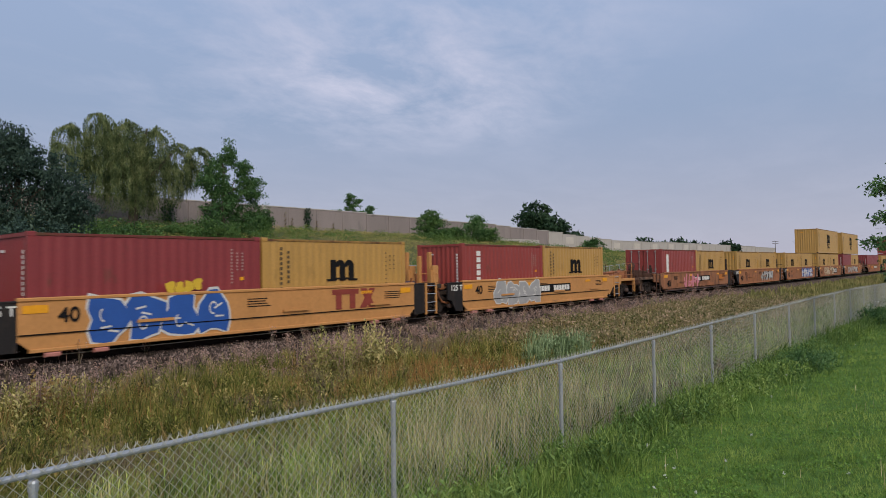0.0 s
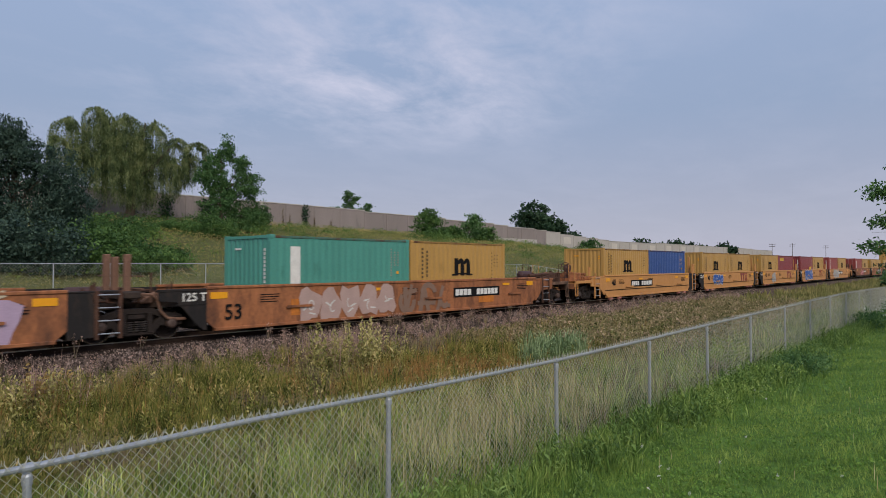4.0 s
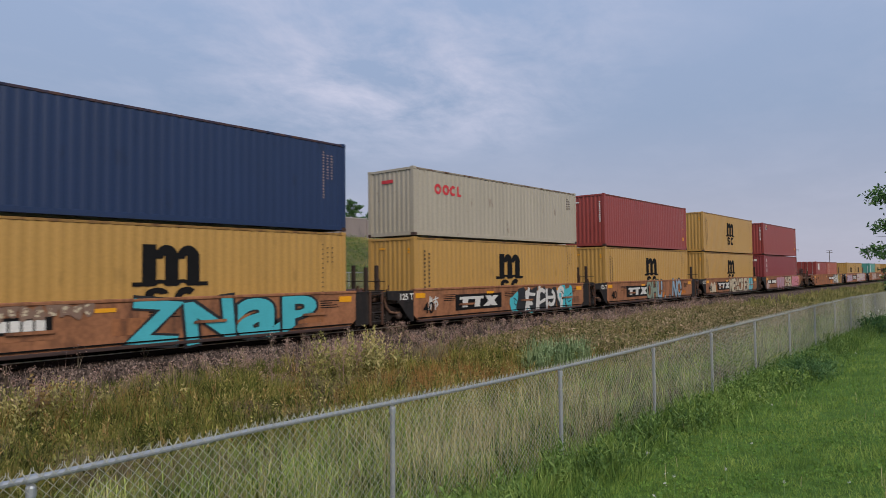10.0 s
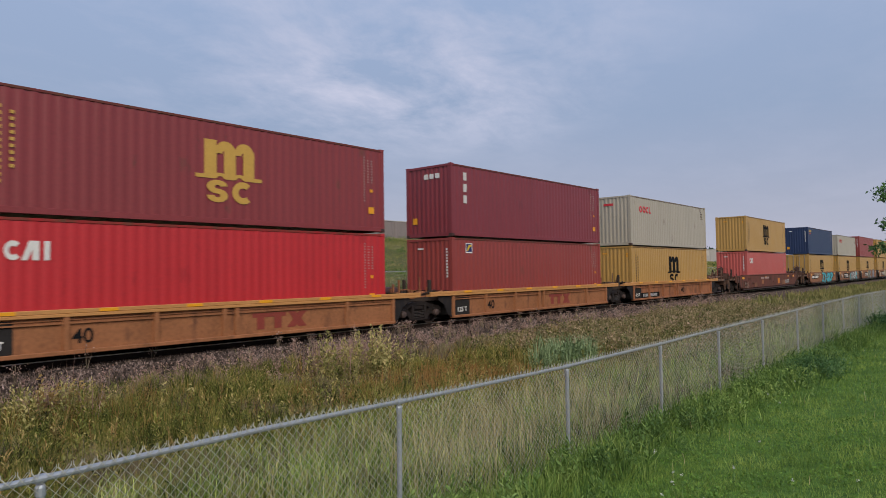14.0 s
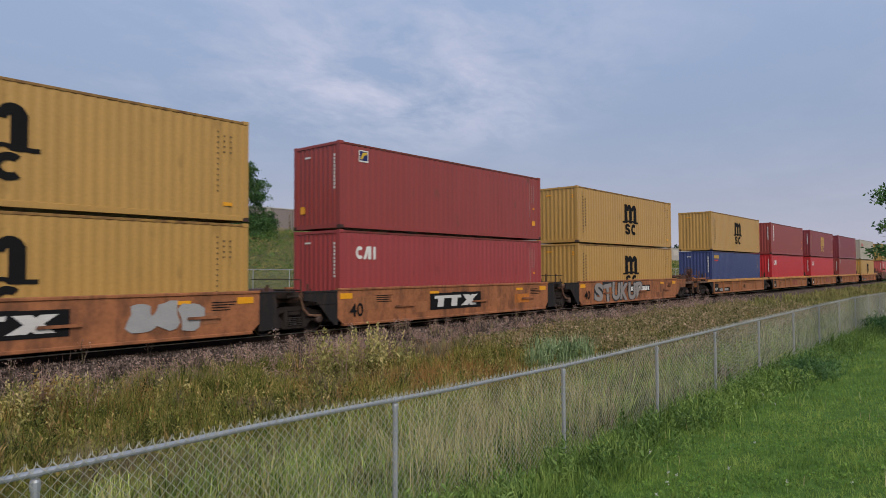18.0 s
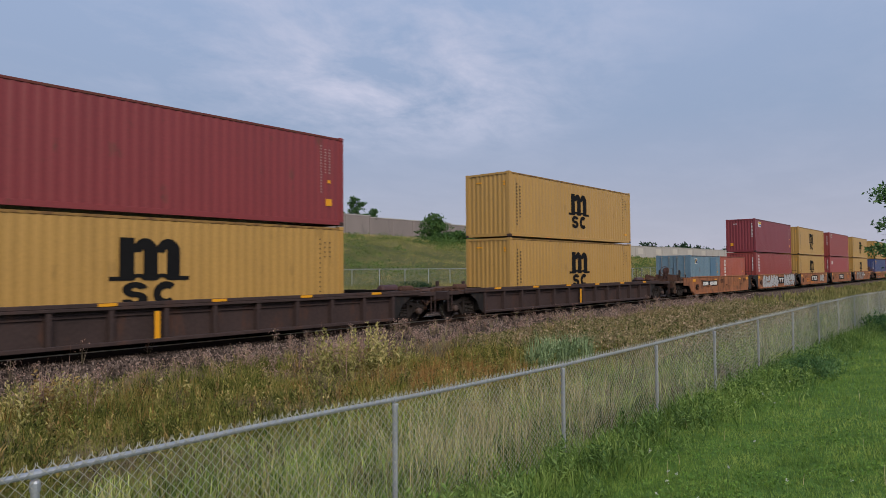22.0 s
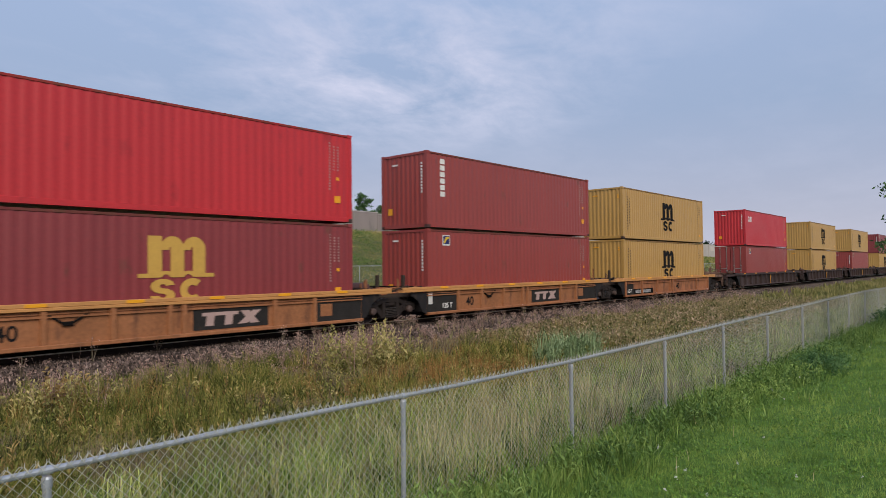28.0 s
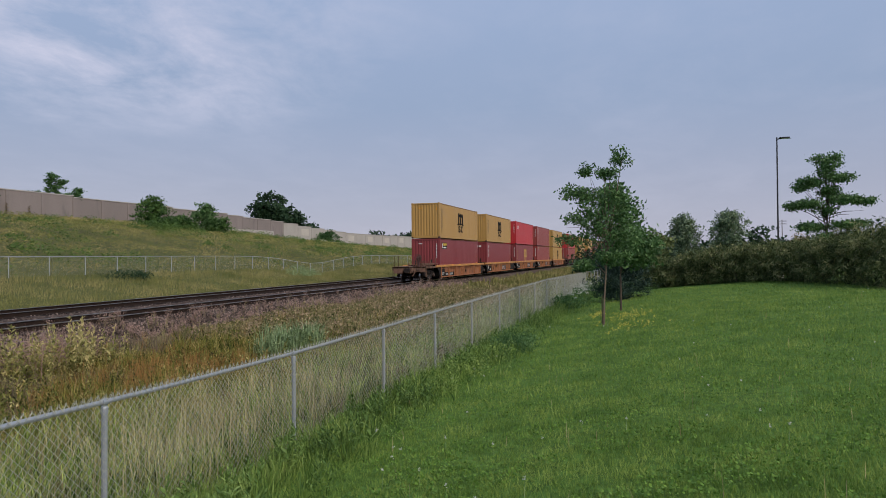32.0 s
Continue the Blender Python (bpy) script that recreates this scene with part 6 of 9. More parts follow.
DARKMARK, DARKBACK, GOLD = (Y, "emblem", 0), (Y, "emblem_back", 0), (Mn, "gold_emblem", 0)
UNITS = [
    (-562.54, "ribbed", "rust", W40, 1, "40", "low", pair((Mn, "big_badge", 0), DARKMARK), []),
    (-546.60, "ribbed", "tan", W40, 1, "40", ("plate", 0.28), pair((Mn, "upright_big", 0), DARKMARK), []),
    (-530.95, "ribbed", "tan", W40, 1, "40", ("plate", 0.45), pair(GOLD, ("red", "triple", 0)), []),
    (-515.09, "ribbed", "tan", W40, 1, "40", ("plate", 0.55), pair(("brown", "badge", 0), ("brown", "upright", 0)), []),
    (-499.05, "ribbed", "rust", W40, 1, "40", "low", pair(DARKMARK, DARKMARK), []),
    (-477.46, "ribbed", "dark", W53, 2, "", "", pair(("brown", "badge", 1), ("red", "triple", 0)), []),
    (-455.76, "ribbed", "dark", W53, 3, "", "", pair(DARKBACK, DARKBACK), []),
    (-433.95, "ribbed", "dark", W53, 4, "", "", pair(("brown", "badge", 0), DARKBACK), []),
    (-412.34, "ribbed", "dark", W53, 5, "", "", pair(DARKBACK, (Mn, "badge", 0)), [("sharp", -4.4, -3.7, 0.3, 0.8, "grey", None, None, 3), ("sharp", -7, -6.3, 0.25, 0.8, "grey", None, None, 4)]),
    (-390.62, "ribbed", "dark", W53, 6, "", "", pair(DARKMARK, DARKMARK), []),
    (-369.03, "smooth", "rust", W40, 7, "40", ("mid", -4.4), twins(("slate", "badge", 1), ("orange", "upright20", 0)), []),
    (-353.59, "smooth", "rust", W40, 7, "40", ("plate", 0.2), pair(("brown", "upright", 0), ("plum", "flag_badge", 0)),
     [("bubble", -5.0, 0.1, 0.14, 1.30, "chrome", None, "black", 11), ("bubble", 2.2, 6.2, 0.16, 1.34, "chrome", "black", "black", 12)]),
    (-338.13, "smooth", "rust", W40, 7, "40", ("plate", -1.8), pair(DARKBACK, DARKBACK), [("bubble", 2.6, 4.6, 0.36, 1.18, "grey", None, None, 13)]),
    (-322.52, "smooth", "rust", W40, 7, "40", ("plate", -1.9), pair(("faded", "triple", 0), ("brown", "badge", 0)), []),
    (-306.86, "smooth", "rust", W40, 7, "40", "mid", pair(DARKMARK, DARKMARK), [("word STUKUB", -4.8, 1.2, 0.2, 1.28, ("ash",), "black", None, 15)]),
    (-287.05, "ribbed", "tan", W40, 8, "40", "low", pair(("indigo", "leaf", 0), DARKMARK), []),
    (-271.07, "ribbed", "tan", W40, 8, "40", "red", pair(("red", "triple", 0), ("brown", "upright", 0)), []),
    (-255.51, "ribbed", "tan", W40, 8, "40", "red", pair(("red", "triple", 0), GOLD), []),
    (-239.66, "ribbed", "tan", W40, 8, "40", "red", pair(("brown", "badge", 0), ("plum", "upright_big", 0)), []),
    (-223.68, "ribbed", "rust", W40, 8, "40", "low", pair(DARKMARK, ("white", "rings", 0)), []),
    (-202.07, "smooth", "brown", W53, 9, "53", ("bare", -3.0), pair(("coral", "triple", 0), DARKBACK), [("sharp", 4.6, 6.2, 0.45, 0.85, "grey", None, None, 22), ("sharp", -7.6, -6.4, 0.3, 0.8, "faint", None, None, 19)]),
    (-180.50, "smooth", "dusty", W40, 10, "", ("mid", -5.9), pair((Y, "emblem", 1), ("navy", "leaf", 0)),
     [("word ZNaB", -1.2, 4.9, 0.08, 1.36, ("cyan",), "black", None, 23), ("bubble", -4.8, -1.9, 0.98, 1.34, "faint", None, "cream", 24)]),
    (-164.99, "smooth", "dusty", W40, 10, "40", ("plate", -3.95), [("lower", F40, HC, *DARKMARK), ("upper", F40, STD, "white", "rings", 0)],
     [("bubble", -0.2, 1.6, 0.08, 1.05, "cyan", None, "black", 24), ("bubble", 0.3, 4.6, 0.12, 1.30, "black", None, None, 25), ("bubble", 3.9, 5.2, 0.10, 1.34, "cyan", None, "black", 26), ("sharp", 0.9, 4.5, 0.16, 1.30, "white", None, None, 25),
      ("sharp", -5.6, -5.0, 0.55, 1.1, "white", None, None, 27)]),
    (-149.65, "smooth", "dusty", W40, 10, "40", ("plate", -3.95), pair(DARKMARK, ("brown", "", 0)), [("word OHU..NO", -1.2, 4.4, 0.12, 1.46, ("sage", "sage", "sky", "grey", "grey", "sky", "sky"), "black", None, 28)]),
    (-134.08, "smooth", "dusty", W40, 10, "40", ("plate", -3.95), pair(DARKMARK, DARKMARK),
     [("word MENCREW", -1.1, 4.1, 0.08, 1.36, ("cream",), "black", None, 29), ("bubble", 3.9, 5.1, 0.15, 1.3, "cyan", None, "pink", 30), ("bubble", -5.6, -4.3, 0.3, 1.1, "cream", None, "grey", 31)]),
    (-118.35, "smooth", "dusty", W40, 10, "", ("mid", -5.9), pair((Mn, "upright_big", 0), ("brown", "badge", 0)),
     [("bubble", -2.7, 0.0, 0.16, 1.34, "mauve", "pink", "lilac", 32), ("word ONER", 0.2, 2.9, 0.20, 1.28, ("cream",), "black", None, 33), ("bubble", 3.0, 5.8, 0.16, 1.36, "pink", "mauve", "black", 34),
      ("bubble", -6.3, -5.4, 0.16, 0.78, "blush", None, None, 35)]),
    (-96.60, "smooth", "rust", W53, 11, "53", ("mid", -0.2), twins(("brown", "placard", 1), ("orange", "upright20", 0)), [("sharp", 2.6, 5.8, 0.14, 1.34, "white", "black", None, 36), ("sharp", 5.6, 7.2, 0.2, 1.3, "yellow", "black", None, 37)]),
    (-76.99, "smooth", "rust", W53, 11, "53", ("plate", -3.2), twins(DARKMARK, DARKMARK), [("sharp", 0.2, 7.2, 0.14, 1.3, "cream", "lilac", None, 38), ("bubble", -7.6, -3.6, 0.16, 1.2, "lilac", None, "grey", 39)]),
    (-56.99, "smooth", "rust", W53, 11, "53", ("mid", 2.3), twins(("teal", "white_upright_panel", 0), DARKMARK), [("bubble", -5.2, -1.0, 0.15, 1.28, "blush", None, "white", 40), ("sharp", -0.8, 2.2, 0.2, 1.25, "faint", None, None, 41)]),
    (-35.32, "smooth", "fresh", W40, 12, "40", ("mid", -3.05), twins(DARKMARK, ("blue", "", 0)), []),
    (-19.64, "smooth", "fresh", W40, 12, "40", "red", twins(DARKMARK, DARKMARK), [("bubble", -4.3, -2.0, 0.45, 1.22, "blue", "white", "white", 42)]),
    (-4.06, "smooth", "fresh", W40, 12, "40", "red", twins(DARKMARK, (Mn, "tall_name", 0)), [("bubble", -3.2, -1.9, 0.2, 1.2, "grey", None, None, 43)]),
    (11.56, "smooth", "fresh", W40, 12, "40", "red", twins((Mn, "", 0), DARKMARK), [("bubble", -4.9, -1.2, 0.2, 1.4, "blue", "white", "white", 44), ("bubble", -3.0, -2.0, 1.36, 1.7, "yellow", None, None, 45)]),
    (27.09, "smooth", "fresh", W40, 12, "40", "mid", twins(("brown", "upright20", 0), DARKMARK), [("bubble", -4.2, -0.6, 0.2, 1.3, "grey", "white", "white", 46)]),
    (47.41, "smooth", "dusty", W40, 13, "40", "mid", twins(("brown", "white_upright_panel", 1), DARKMARK), [("sharp", -3, 0, 0.3, 1.2, "pink", None, None, 47)]),
    (62.89, "smooth", "tan", W40, 13, "40", "plate", twins(DARKMARK, DARKMARK), [("sharp", 0, 4, 0.3, 1.2, "grey", None, None, 48)]),
    (78.36, "smooth", "tan", W40, 13, "40", "plate", twins(DARKMARK, DARKMARK), [("sharp", 0, 5, 0.3, 1.2, "white", "blue", None, 49)]),
    (93.90, "smooth", "tan", W40, 13, "40", "plate", twins(DARKMARK, DARKMARK) + [("upper", F40, HC, *DARKMARK)], [("sharp", -4, 2, 0.3, 1.2, "cream", None, None, 50)]),
    (109.50, "smooth", "tan", W40, 13, "40", "plate", twins((Mn, "", 0), DARKMARK) + [("upper", F40, HC, *DARKMARK)], [("sharp", -4, 4, 0.3, 1.2, "grey", None, None, 51)]),
    (130.20, "smooth", "rust", W40, 14, "40", "mid", twins((Mn, "", 0), (Mn, "", 0)), []),
    (145.80, "smooth", "rust", W40, 14, "40", "mid", twins(DARKMARK, ("plum", "", 0)), []),
    (161.40, "smooth", "rust", W40, 14, "40", "mid", pair(("brown", "", 0), ("brown", "", 0)), []),
    (177.00, "smooth", "rust", W40, 14, "40", "mid", pair(DARKMARK, DARKMARK), []),
    (192.60, "smooth", "rust", W40, 14, "40", "mid", pair(DARKMARK, ("red", "", 0)), []),
]
HOW = {"fresh": "clean orange-yellow", "rust": "faded rusty orange", "dark": "dark brown", "brown": "grimy brown", "tan": "weathered orange", "dusty": "dusty orange"}
MOVING = []


def build_train():
    rng = random.Random(7)
    for i, (mid, style, colour, wh, group, number, patch, loads, art) in enumerate(UNITS):
        ends = []
        for j, s in ((i - 1, -1), (i + 1, 1)):
            if 0 <= j < len(UNITS):
                o = UNITS[j]
                gap = abs(o[0] - mid)
                ends.append(((gap + wh - o[3]) / 2, o[4] == group))
            else:
                ends.append((10.4, False))
        (rear, rj), (front, fj) = ends
        tail = " with sprayed graffiti" if art else " with ribbed sides" if style == "ribbed" else ""
        car = build_car(style, colour, wh, rear, front, "joint" if rj else "own", "none" if fj else "own",
                        f"{HOW[colour]} steel well car{tail}, carrying containers", "well cars", number, patch, art, rng)
        MOVING.append((car, mid, TRACK_Y, 0.0))
        first = [l for l in loads if l[0] != "upper"][0]
        for where, L, H, c, mk, doors in loads:
            box = build_container(c, L, H, mk, doors, "upper" if where == "upper" else "lower")
            lift = 0.06 if colour == "dark" or group == 1 else 0.0
            floor = (0.40 if L > 11 else 0.27) + lift
            dx = {"rear": -F20 / 2 - 0.04, "front": F20 / 2 + 0.04}.get(where, 0.0)
            z = floor
            if where == "upper":
                z = (0.40 + HC if first[1] > 11 else 0.27 + STD) + 0.04 + lift
            MOVING.append((box, mid + dx, TRACK_Y, z))


build_train()


# ---- plants ----
M_LAWN = greenery("lawn_blades", [(0.047, 0.100, 0.024), (0.130, 0.223, 0.046), (0.222, 0.315, 0.067), (0.338, 0.418, 0.109)], 0.55, 1.3, 0.15, 0.44, 0.05, 0.62)
M_TALL = greenery("tall_grass", [(0.014, 0.028, 0.008), (0.082, 0.140, 0.029), (0.235, 0.335, 0.072), (0.568, 0.614, 0.202)], 0.6, 1.6, 0.12, 0.68, -0.05, 0.52)
M_FOOT = greenery("fence_foot_blades", [(0.023, 0.053, 0.015), (0.081, 0.152, 0.034), (0.184, 0.282, 0.062), (0.345, 0.437, 0.132)], 0.6, 1.2, 0.12)
M_PALEBUSH = greenery("grey_green_leaves", [(0.062, 0.106, 0.046), (0.198, 0.280, 0.125), (0.395, 0.485, 0.263)], 0.55, 1.0, 0.15)
M_STRAW = greenery("straw_grass", [(0.172, 0.138, 0.063), (0.391, 0.333, 0.167), (0.632, 0.552, 0.310)], 0.7, 0.9, 0.15)
M_WEED = greenery("weed_leaves", [(0.024, 0.029, 0.009), (0.112, 0.123, 0.026), (0.281, 0.274, 0.063), (0.524, 0.385, 0.161)], 0.65, 2.0, 0.14, 0.66, -0.16, 0.64)
M_DRAB = greenery("drab_weeds", [(0.036, 0.030, 0.019), (0.132, 0.106, 0.070), (0.288, 0.218, 0.166), (0.312, 0.300, 0.108)], 0.75, 2.0, 0.2, 0.66, -0.16, 0.64)
M_PALEWEED = greenery("pale_weed_tops", [(0.046, 0.060, 0.021), (0.161, 0.166, 0.062), (0.323, 0.258, 0.132), (0.511, 0.372, 0.255)], 0.7, 2.0, 0.25, 0.66, -0.16, 0.64)
M_RUSTY = greenery("rust_brown_weeds", [(0.090, 0.048, 0.018), (0.30, 0.16, 0.055), (0.50, 0.29, 0.11)], 0.75, 0.9, 0.25)
M_GREENWEED = greenery("green_weed_leaves", [(0.013, 0.016, 0.006), (0.059, 0.074, 0.017), (0.196, 0.213, 0.048), (0.424, 0.335, 0.126)], 0.65, 2.0, 0.14, 0.66, -0.16, 0.64)
M_TAWNY = greenery("tawny_leaves", [(0.11, 0.075, 0.03), (0.30, 0.20, 0.075), (0.48, 0.34, 0.14)], 0.7, 0.8, 0.25)
M_CLOVER = greenery("clover_leaves", [(0.050, 0.110, 0.022), (0.105, 0.205, 0.034), (0.185, 0.310, 0.055)], 0.55, 1.0, 0.2)
M_GOLDEN = greenery("goldenrod", [(0.127, 0.142, 0.049), (0.395, 0.364, 0.131), (0.649, 0.520, 0.247)], 0.7, 0.8, 0.25)
M_SEED = greenery("dry_seed_heads", [(0.165, 0.103, 0.084), (0.363, 0.241, 0.201), (0.594, 0.421, 0.359)], 0.85, 1.0, 0.25)
M_FARGRASS = greenery("far_grass", [(0.090, 0.110, 0.037), (0.222, 0.226, 0.077), (0.396, 0.336, 0.146)], 0.7, 0.35, 0.25, 0.45, 0.0, 0.75)
M_BANK = greenery("bank_growth", [(0.061, 0.097, 0.025), (0.165, 0.203, 0.055), (0.336, 0.305, 0.097), (0.472, 0.373, 0.159)], 0.7, 0.30, 0.2, 0.26, -0.05, 0.95)
M_DARKLEAF = greenery("dark_leaves", [(0.016, 0.036, 0.020), (0.028, 0.058, 0.029), (0.045, 0.085, 0.040)], 0.5, 0.5, 0.15)
M_MAPLE = greenery("blue_green_needles", [(0.012, 0.028, 0.022), (0.031, 0.057, 0.043), (0.070, 0.113, 0.082)], 0.5, 0.8, 0.1)
M_WILLOW = greenery("willow_leaves", [(0.024, 0.042, 0.020), (0.098, 0.138, 0.056), (0.255, 0.288, 0.124)], 0.6, 0.9, 0.25, 0.55, -0.22, 0.80)
M_LEAF = greenery("mid_leaves", [(0.026, 0.063, 0.025), (0.060, 0.133, 0.045), (0.120, 0.214, 0.077)], 0.5, 0.5, 0.25)
M_OAK = greenery("sapling_leaves", [(0.031, 0.075, 0.029), (0.077, 0.160, 0.053), (0.154, 0.253, 0.099)], 0.45, 0.9, 0.25)
M_HEDGE = greenery("hedge_leaves", [(0.017, 0.025, 0.011), (0.090, 0.122, 0.045), (0.323, 0.318, 0.150)], 0.65, 1.4, 0.15, 0.5, -0.2, 0.7)
M_FIR = greenery("conifer_needles", [(0.052, 0.085, 0.052), (0.130, 0.189, 0.111), (0.234, 0.293, 0.176)], 0.6, 0.6, 0.1)
M_SHRUB = greenery("shrub_leaves", [(0.023, 0.055, 0.019), (0.064, 0.131, 0.037), (0.144, 0.239, 0.067)], 0.55, 0.9, 0.2, 0.5, -0.1, 0.6)
M_FOOTLEAF = greenery("fence_foot_leaves", [(0.038, 0.079, 0.024), (0.114, 0.198, 0.050), (0.270, 0.378, 0.106)], 0.55, 1.2, 0.2)
M_SPRUCE = greenery("spruce_needles", [(0.008, 0.018, 0.014), (0.022, 0.045, 0.034), (0.055, 0.090, 0.068)], 0.6, 0.8, 0.1)
M_BRAMBLE = greenery("bramble_leaves", [(0.030, 0.066, 0.018), (0.090, 0.160, 0.038), (0.190, 0.270, 0.070)], 0.55, 0.4, 0.2, 0.4, 0.0, 0.7)
M_PETAL = greenery("yellow_petals", [(0.50, 0.44, 0.06), (0.62, 0.56, 0.14)], 0.6, 2.0, 0.3)
M_WHITEPETAL = greenery("white_petals", [(0.55, 0.55, 0.50), (0.68, 0.68, 0.64)], 0.6, 2.0, 0.3)
RNG = np.random.default_rng(11)


def blades(x, y, tall, wide, lean, segs=1, z=None):
    """Upright blades: one triangle each, or a bent strip of three triangles."""
    n = len(x)
    z = ground_z(x, y) - 0.01 if z is None else z
    a = RNG.uniform(0, 2 * np.pi, n)
    b = RNG.uniform(0, 2 * np.pi, n)
    dx, dy = np.cos(a) * wide / 2, np.sin(a) * wide / 2
    lx, ly = np.cos(b) * lean * tall, np.sin(b) * lean * tall
    base = np.stack([x, y, z], 1)
    d = np.stack([dx, dy, np.zeros(n)], 1)
    tip = base + np.stack([lx, ly, tall], 1)
    if segs == 1:
        v = np.stack([base - d, base + d, tip], 1).reshape(-1, 3)
        i = np.arange(n)[:, None] * 3
        return v, i + np.array([[0, 1, 2]])
    mid = base + np.stack([lx * 0.3, ly * 0.3, tall * 0.62], 1)
    v = np.stack([base - d, base + d, mid + d * 0.8, mid - d * 0.8, tip], 1).reshape(-1, 3)
    i = np.arange(n)[:, None] * 5
    f = np.concatenate([i + np.array([[0, 1, 2]]), i + np.array([[0, 2, 3]]), i + np.array([[3, 2, 4]])])
    return v, f


def leaves(centres, size, normals=None, aspect=0.5, droop=0.0):
    """Diamond leaves of two triangles round given centres."""
    n = len(centres)
    d = RNG.normal(size=(n, 3))
    d[:, 2] -= droop
    d /= np.linalg.norm(d, axis=1)[:, None]
    e = np.cross(d, RNG.normal(size=(n, 3)) if normals is None else normals + RNG.normal(size=(n, 3)) * 0.7)
    e /= np.linalg.norm(e, axis=1)[:, None] + 1e-9
    s = (size * RNG.uniform(0.6, 1.35, n))[:, None]
    v = np.stack([centres - d * s * 0.5, centres + e * s * aspect * 0.5, centres + d * s * 0.5, centres - e * s * aspect * 0.5], 1).reshape(-1, 3)
    i = np.arange(n)[:, None] * 4
    return v, i + np.array([[0, 1, 2, 3]])


def joined(parts):
    v, f, n = [], [], 0
    for a, b in parts:
        if len(parts) > 1 and b.shape[1] == 4:
            b = np.concatenate([b[:, :3], b[:, [0, 2, 3]]])
        v.append(a)
        f.append(b + n)
        n += len(a)
    return np.concatenate(v), np.concatenate(f)


def stuff(name, parts, material, label, category):
    v, f = joined(parts)
    return tagged(new(name, array_mesh(name, v, f, material)), label, category, kind="stuff")


def fan(n, r0, r1, a0, a1, power=1.0):
    """Places spread over a sector round the camera, thinner with distance. Angles in degrees from the track's direction."""
    u = RNG.uniform(0, 1, n)
    r = r0 * (r1 / r0) ** (u ** power)
    a = np.radians(RNG.uniform(a0, a1, n))
    return r * np.cos(a), r * np.sin(a), r


def patchy(x, y, s, seed):
    """Smooth uneven field from 0 to 1."""
    return 0.5 + 0.25 * (np.sin(x * s + seed) * np.cos(y * s * 1.3 + 2 * seed) + np.sin(x * s * 2.3 + y * s * 1.7 + 3 * seed) * 0.7 + 0.3 * np.sin(x * s * 5.1 - y * s * 4.3 + seed))


def tufts(cx, cy, tall, each, spread, wide, lean=0.5):
    """Grass in tufts: blades that rise from one root and lean outward, with open gaps between."""
    n = len(cx) * each
    ax, ay = RNG.normal(0, 1, n), RNG.normal(0, 1, n)
    sp = np.repeat(spread * np.ones(len(cx)), each)
    x, y = np.repeat(cx, each) + ax * sp * 0.5, np.repeat(cy, each) + ay * sp * 0.5
    h = np.repeat(tall, each) * RNG.uniform(0.45, 1.15, n)
    w = np.repeat(wide * np.ones(len(cx)), each) * RNG.uniform(0.6, 1.5, n)
    z = ground_z(x, y) - 0.01
    a = RNG.uniform(0, 2 * np.pi, n)
    d = np.stack([np.cos(a) * w / 2, np.sin(a) * w / 2, np.zeros(n)], 1)
    k = lean * RNG.uniform(0.2, 1.0, n) * h
    ox, oy = ax * k * 0.6 + RNG.normal(0, 0.25, n) * k, ay * k * 0.6 + RNG.normal(0, 0.25, n) * k
    base = np.stack([x, y, z], 1)
    mid = base + np.stack([ox * 0.2, oy * 0.2, h * 0.45], 1)
    tip = base + np.stack([ox, oy, h], 1)
    v = np.stack([base, mid + d, tip, mid - d], 1).reshape(-1, 3)
    i = np.arange(n)[:, None] * 4
    return v, np.concatenate([i + np.array([[0, 1, 3]]), i + np.array([[1, 2, 3]])])


def arched(cx, cy, tall, each, spread, wide, bend):
    """Grass in tufts whose blades rise and bow over, each a strip of five triangles."""
    n = len(cx) * each
    x, y = np.repeat(cx, each) + RNG.normal(0, spread, n), np.repeat(cy, each) + RNG.normal(0, spread, n)
    h = np.repeat(tall, each) * RNG.uniform(0.4, 1.15, n)
    q = RNG.uniform(0, 2 * np.pi, n)
    out = np.stack([np.cos(q), np.sin(q), np.zeros(n)], 1)
    side = np.stack([-np.sin(q), np.cos(q), np.zeros(n)], 1) * (wide * RNG.uniform(0.6, 1.4, n) / 2)[:, None]
    k = (bend * RNG.uniform(0.1, 1.0, n) * h)[:, None]
    up = np.stack([np.zeros(n), np.zeros(n), h], 1)
    base = np.stack([x, y, ground_z(x, y) - 0.01], 1)
    low, high, tip = base + out * k * 0.12 + up * 0.42, base + out * k * 0.42 + up * 0.80, base + out * k + up * (1.0 - 0.25 * RNG.uniform(0, 1, n))[:, None]
    v = np.stack([base - side * 0.6, base + side * 0.6, low + side, low - side, high + side * 0.8, high - side * 0.8, tip], 1).reshape(-1, 3)
    i = np.arange(n)[:, None] * 7
    return v, np.concatenate([i + np.array([t]) for t in ([0, 1, 2], [0, 2, 3], [3, 2, 4], [3, 4, 5], [5, 4, 6])])


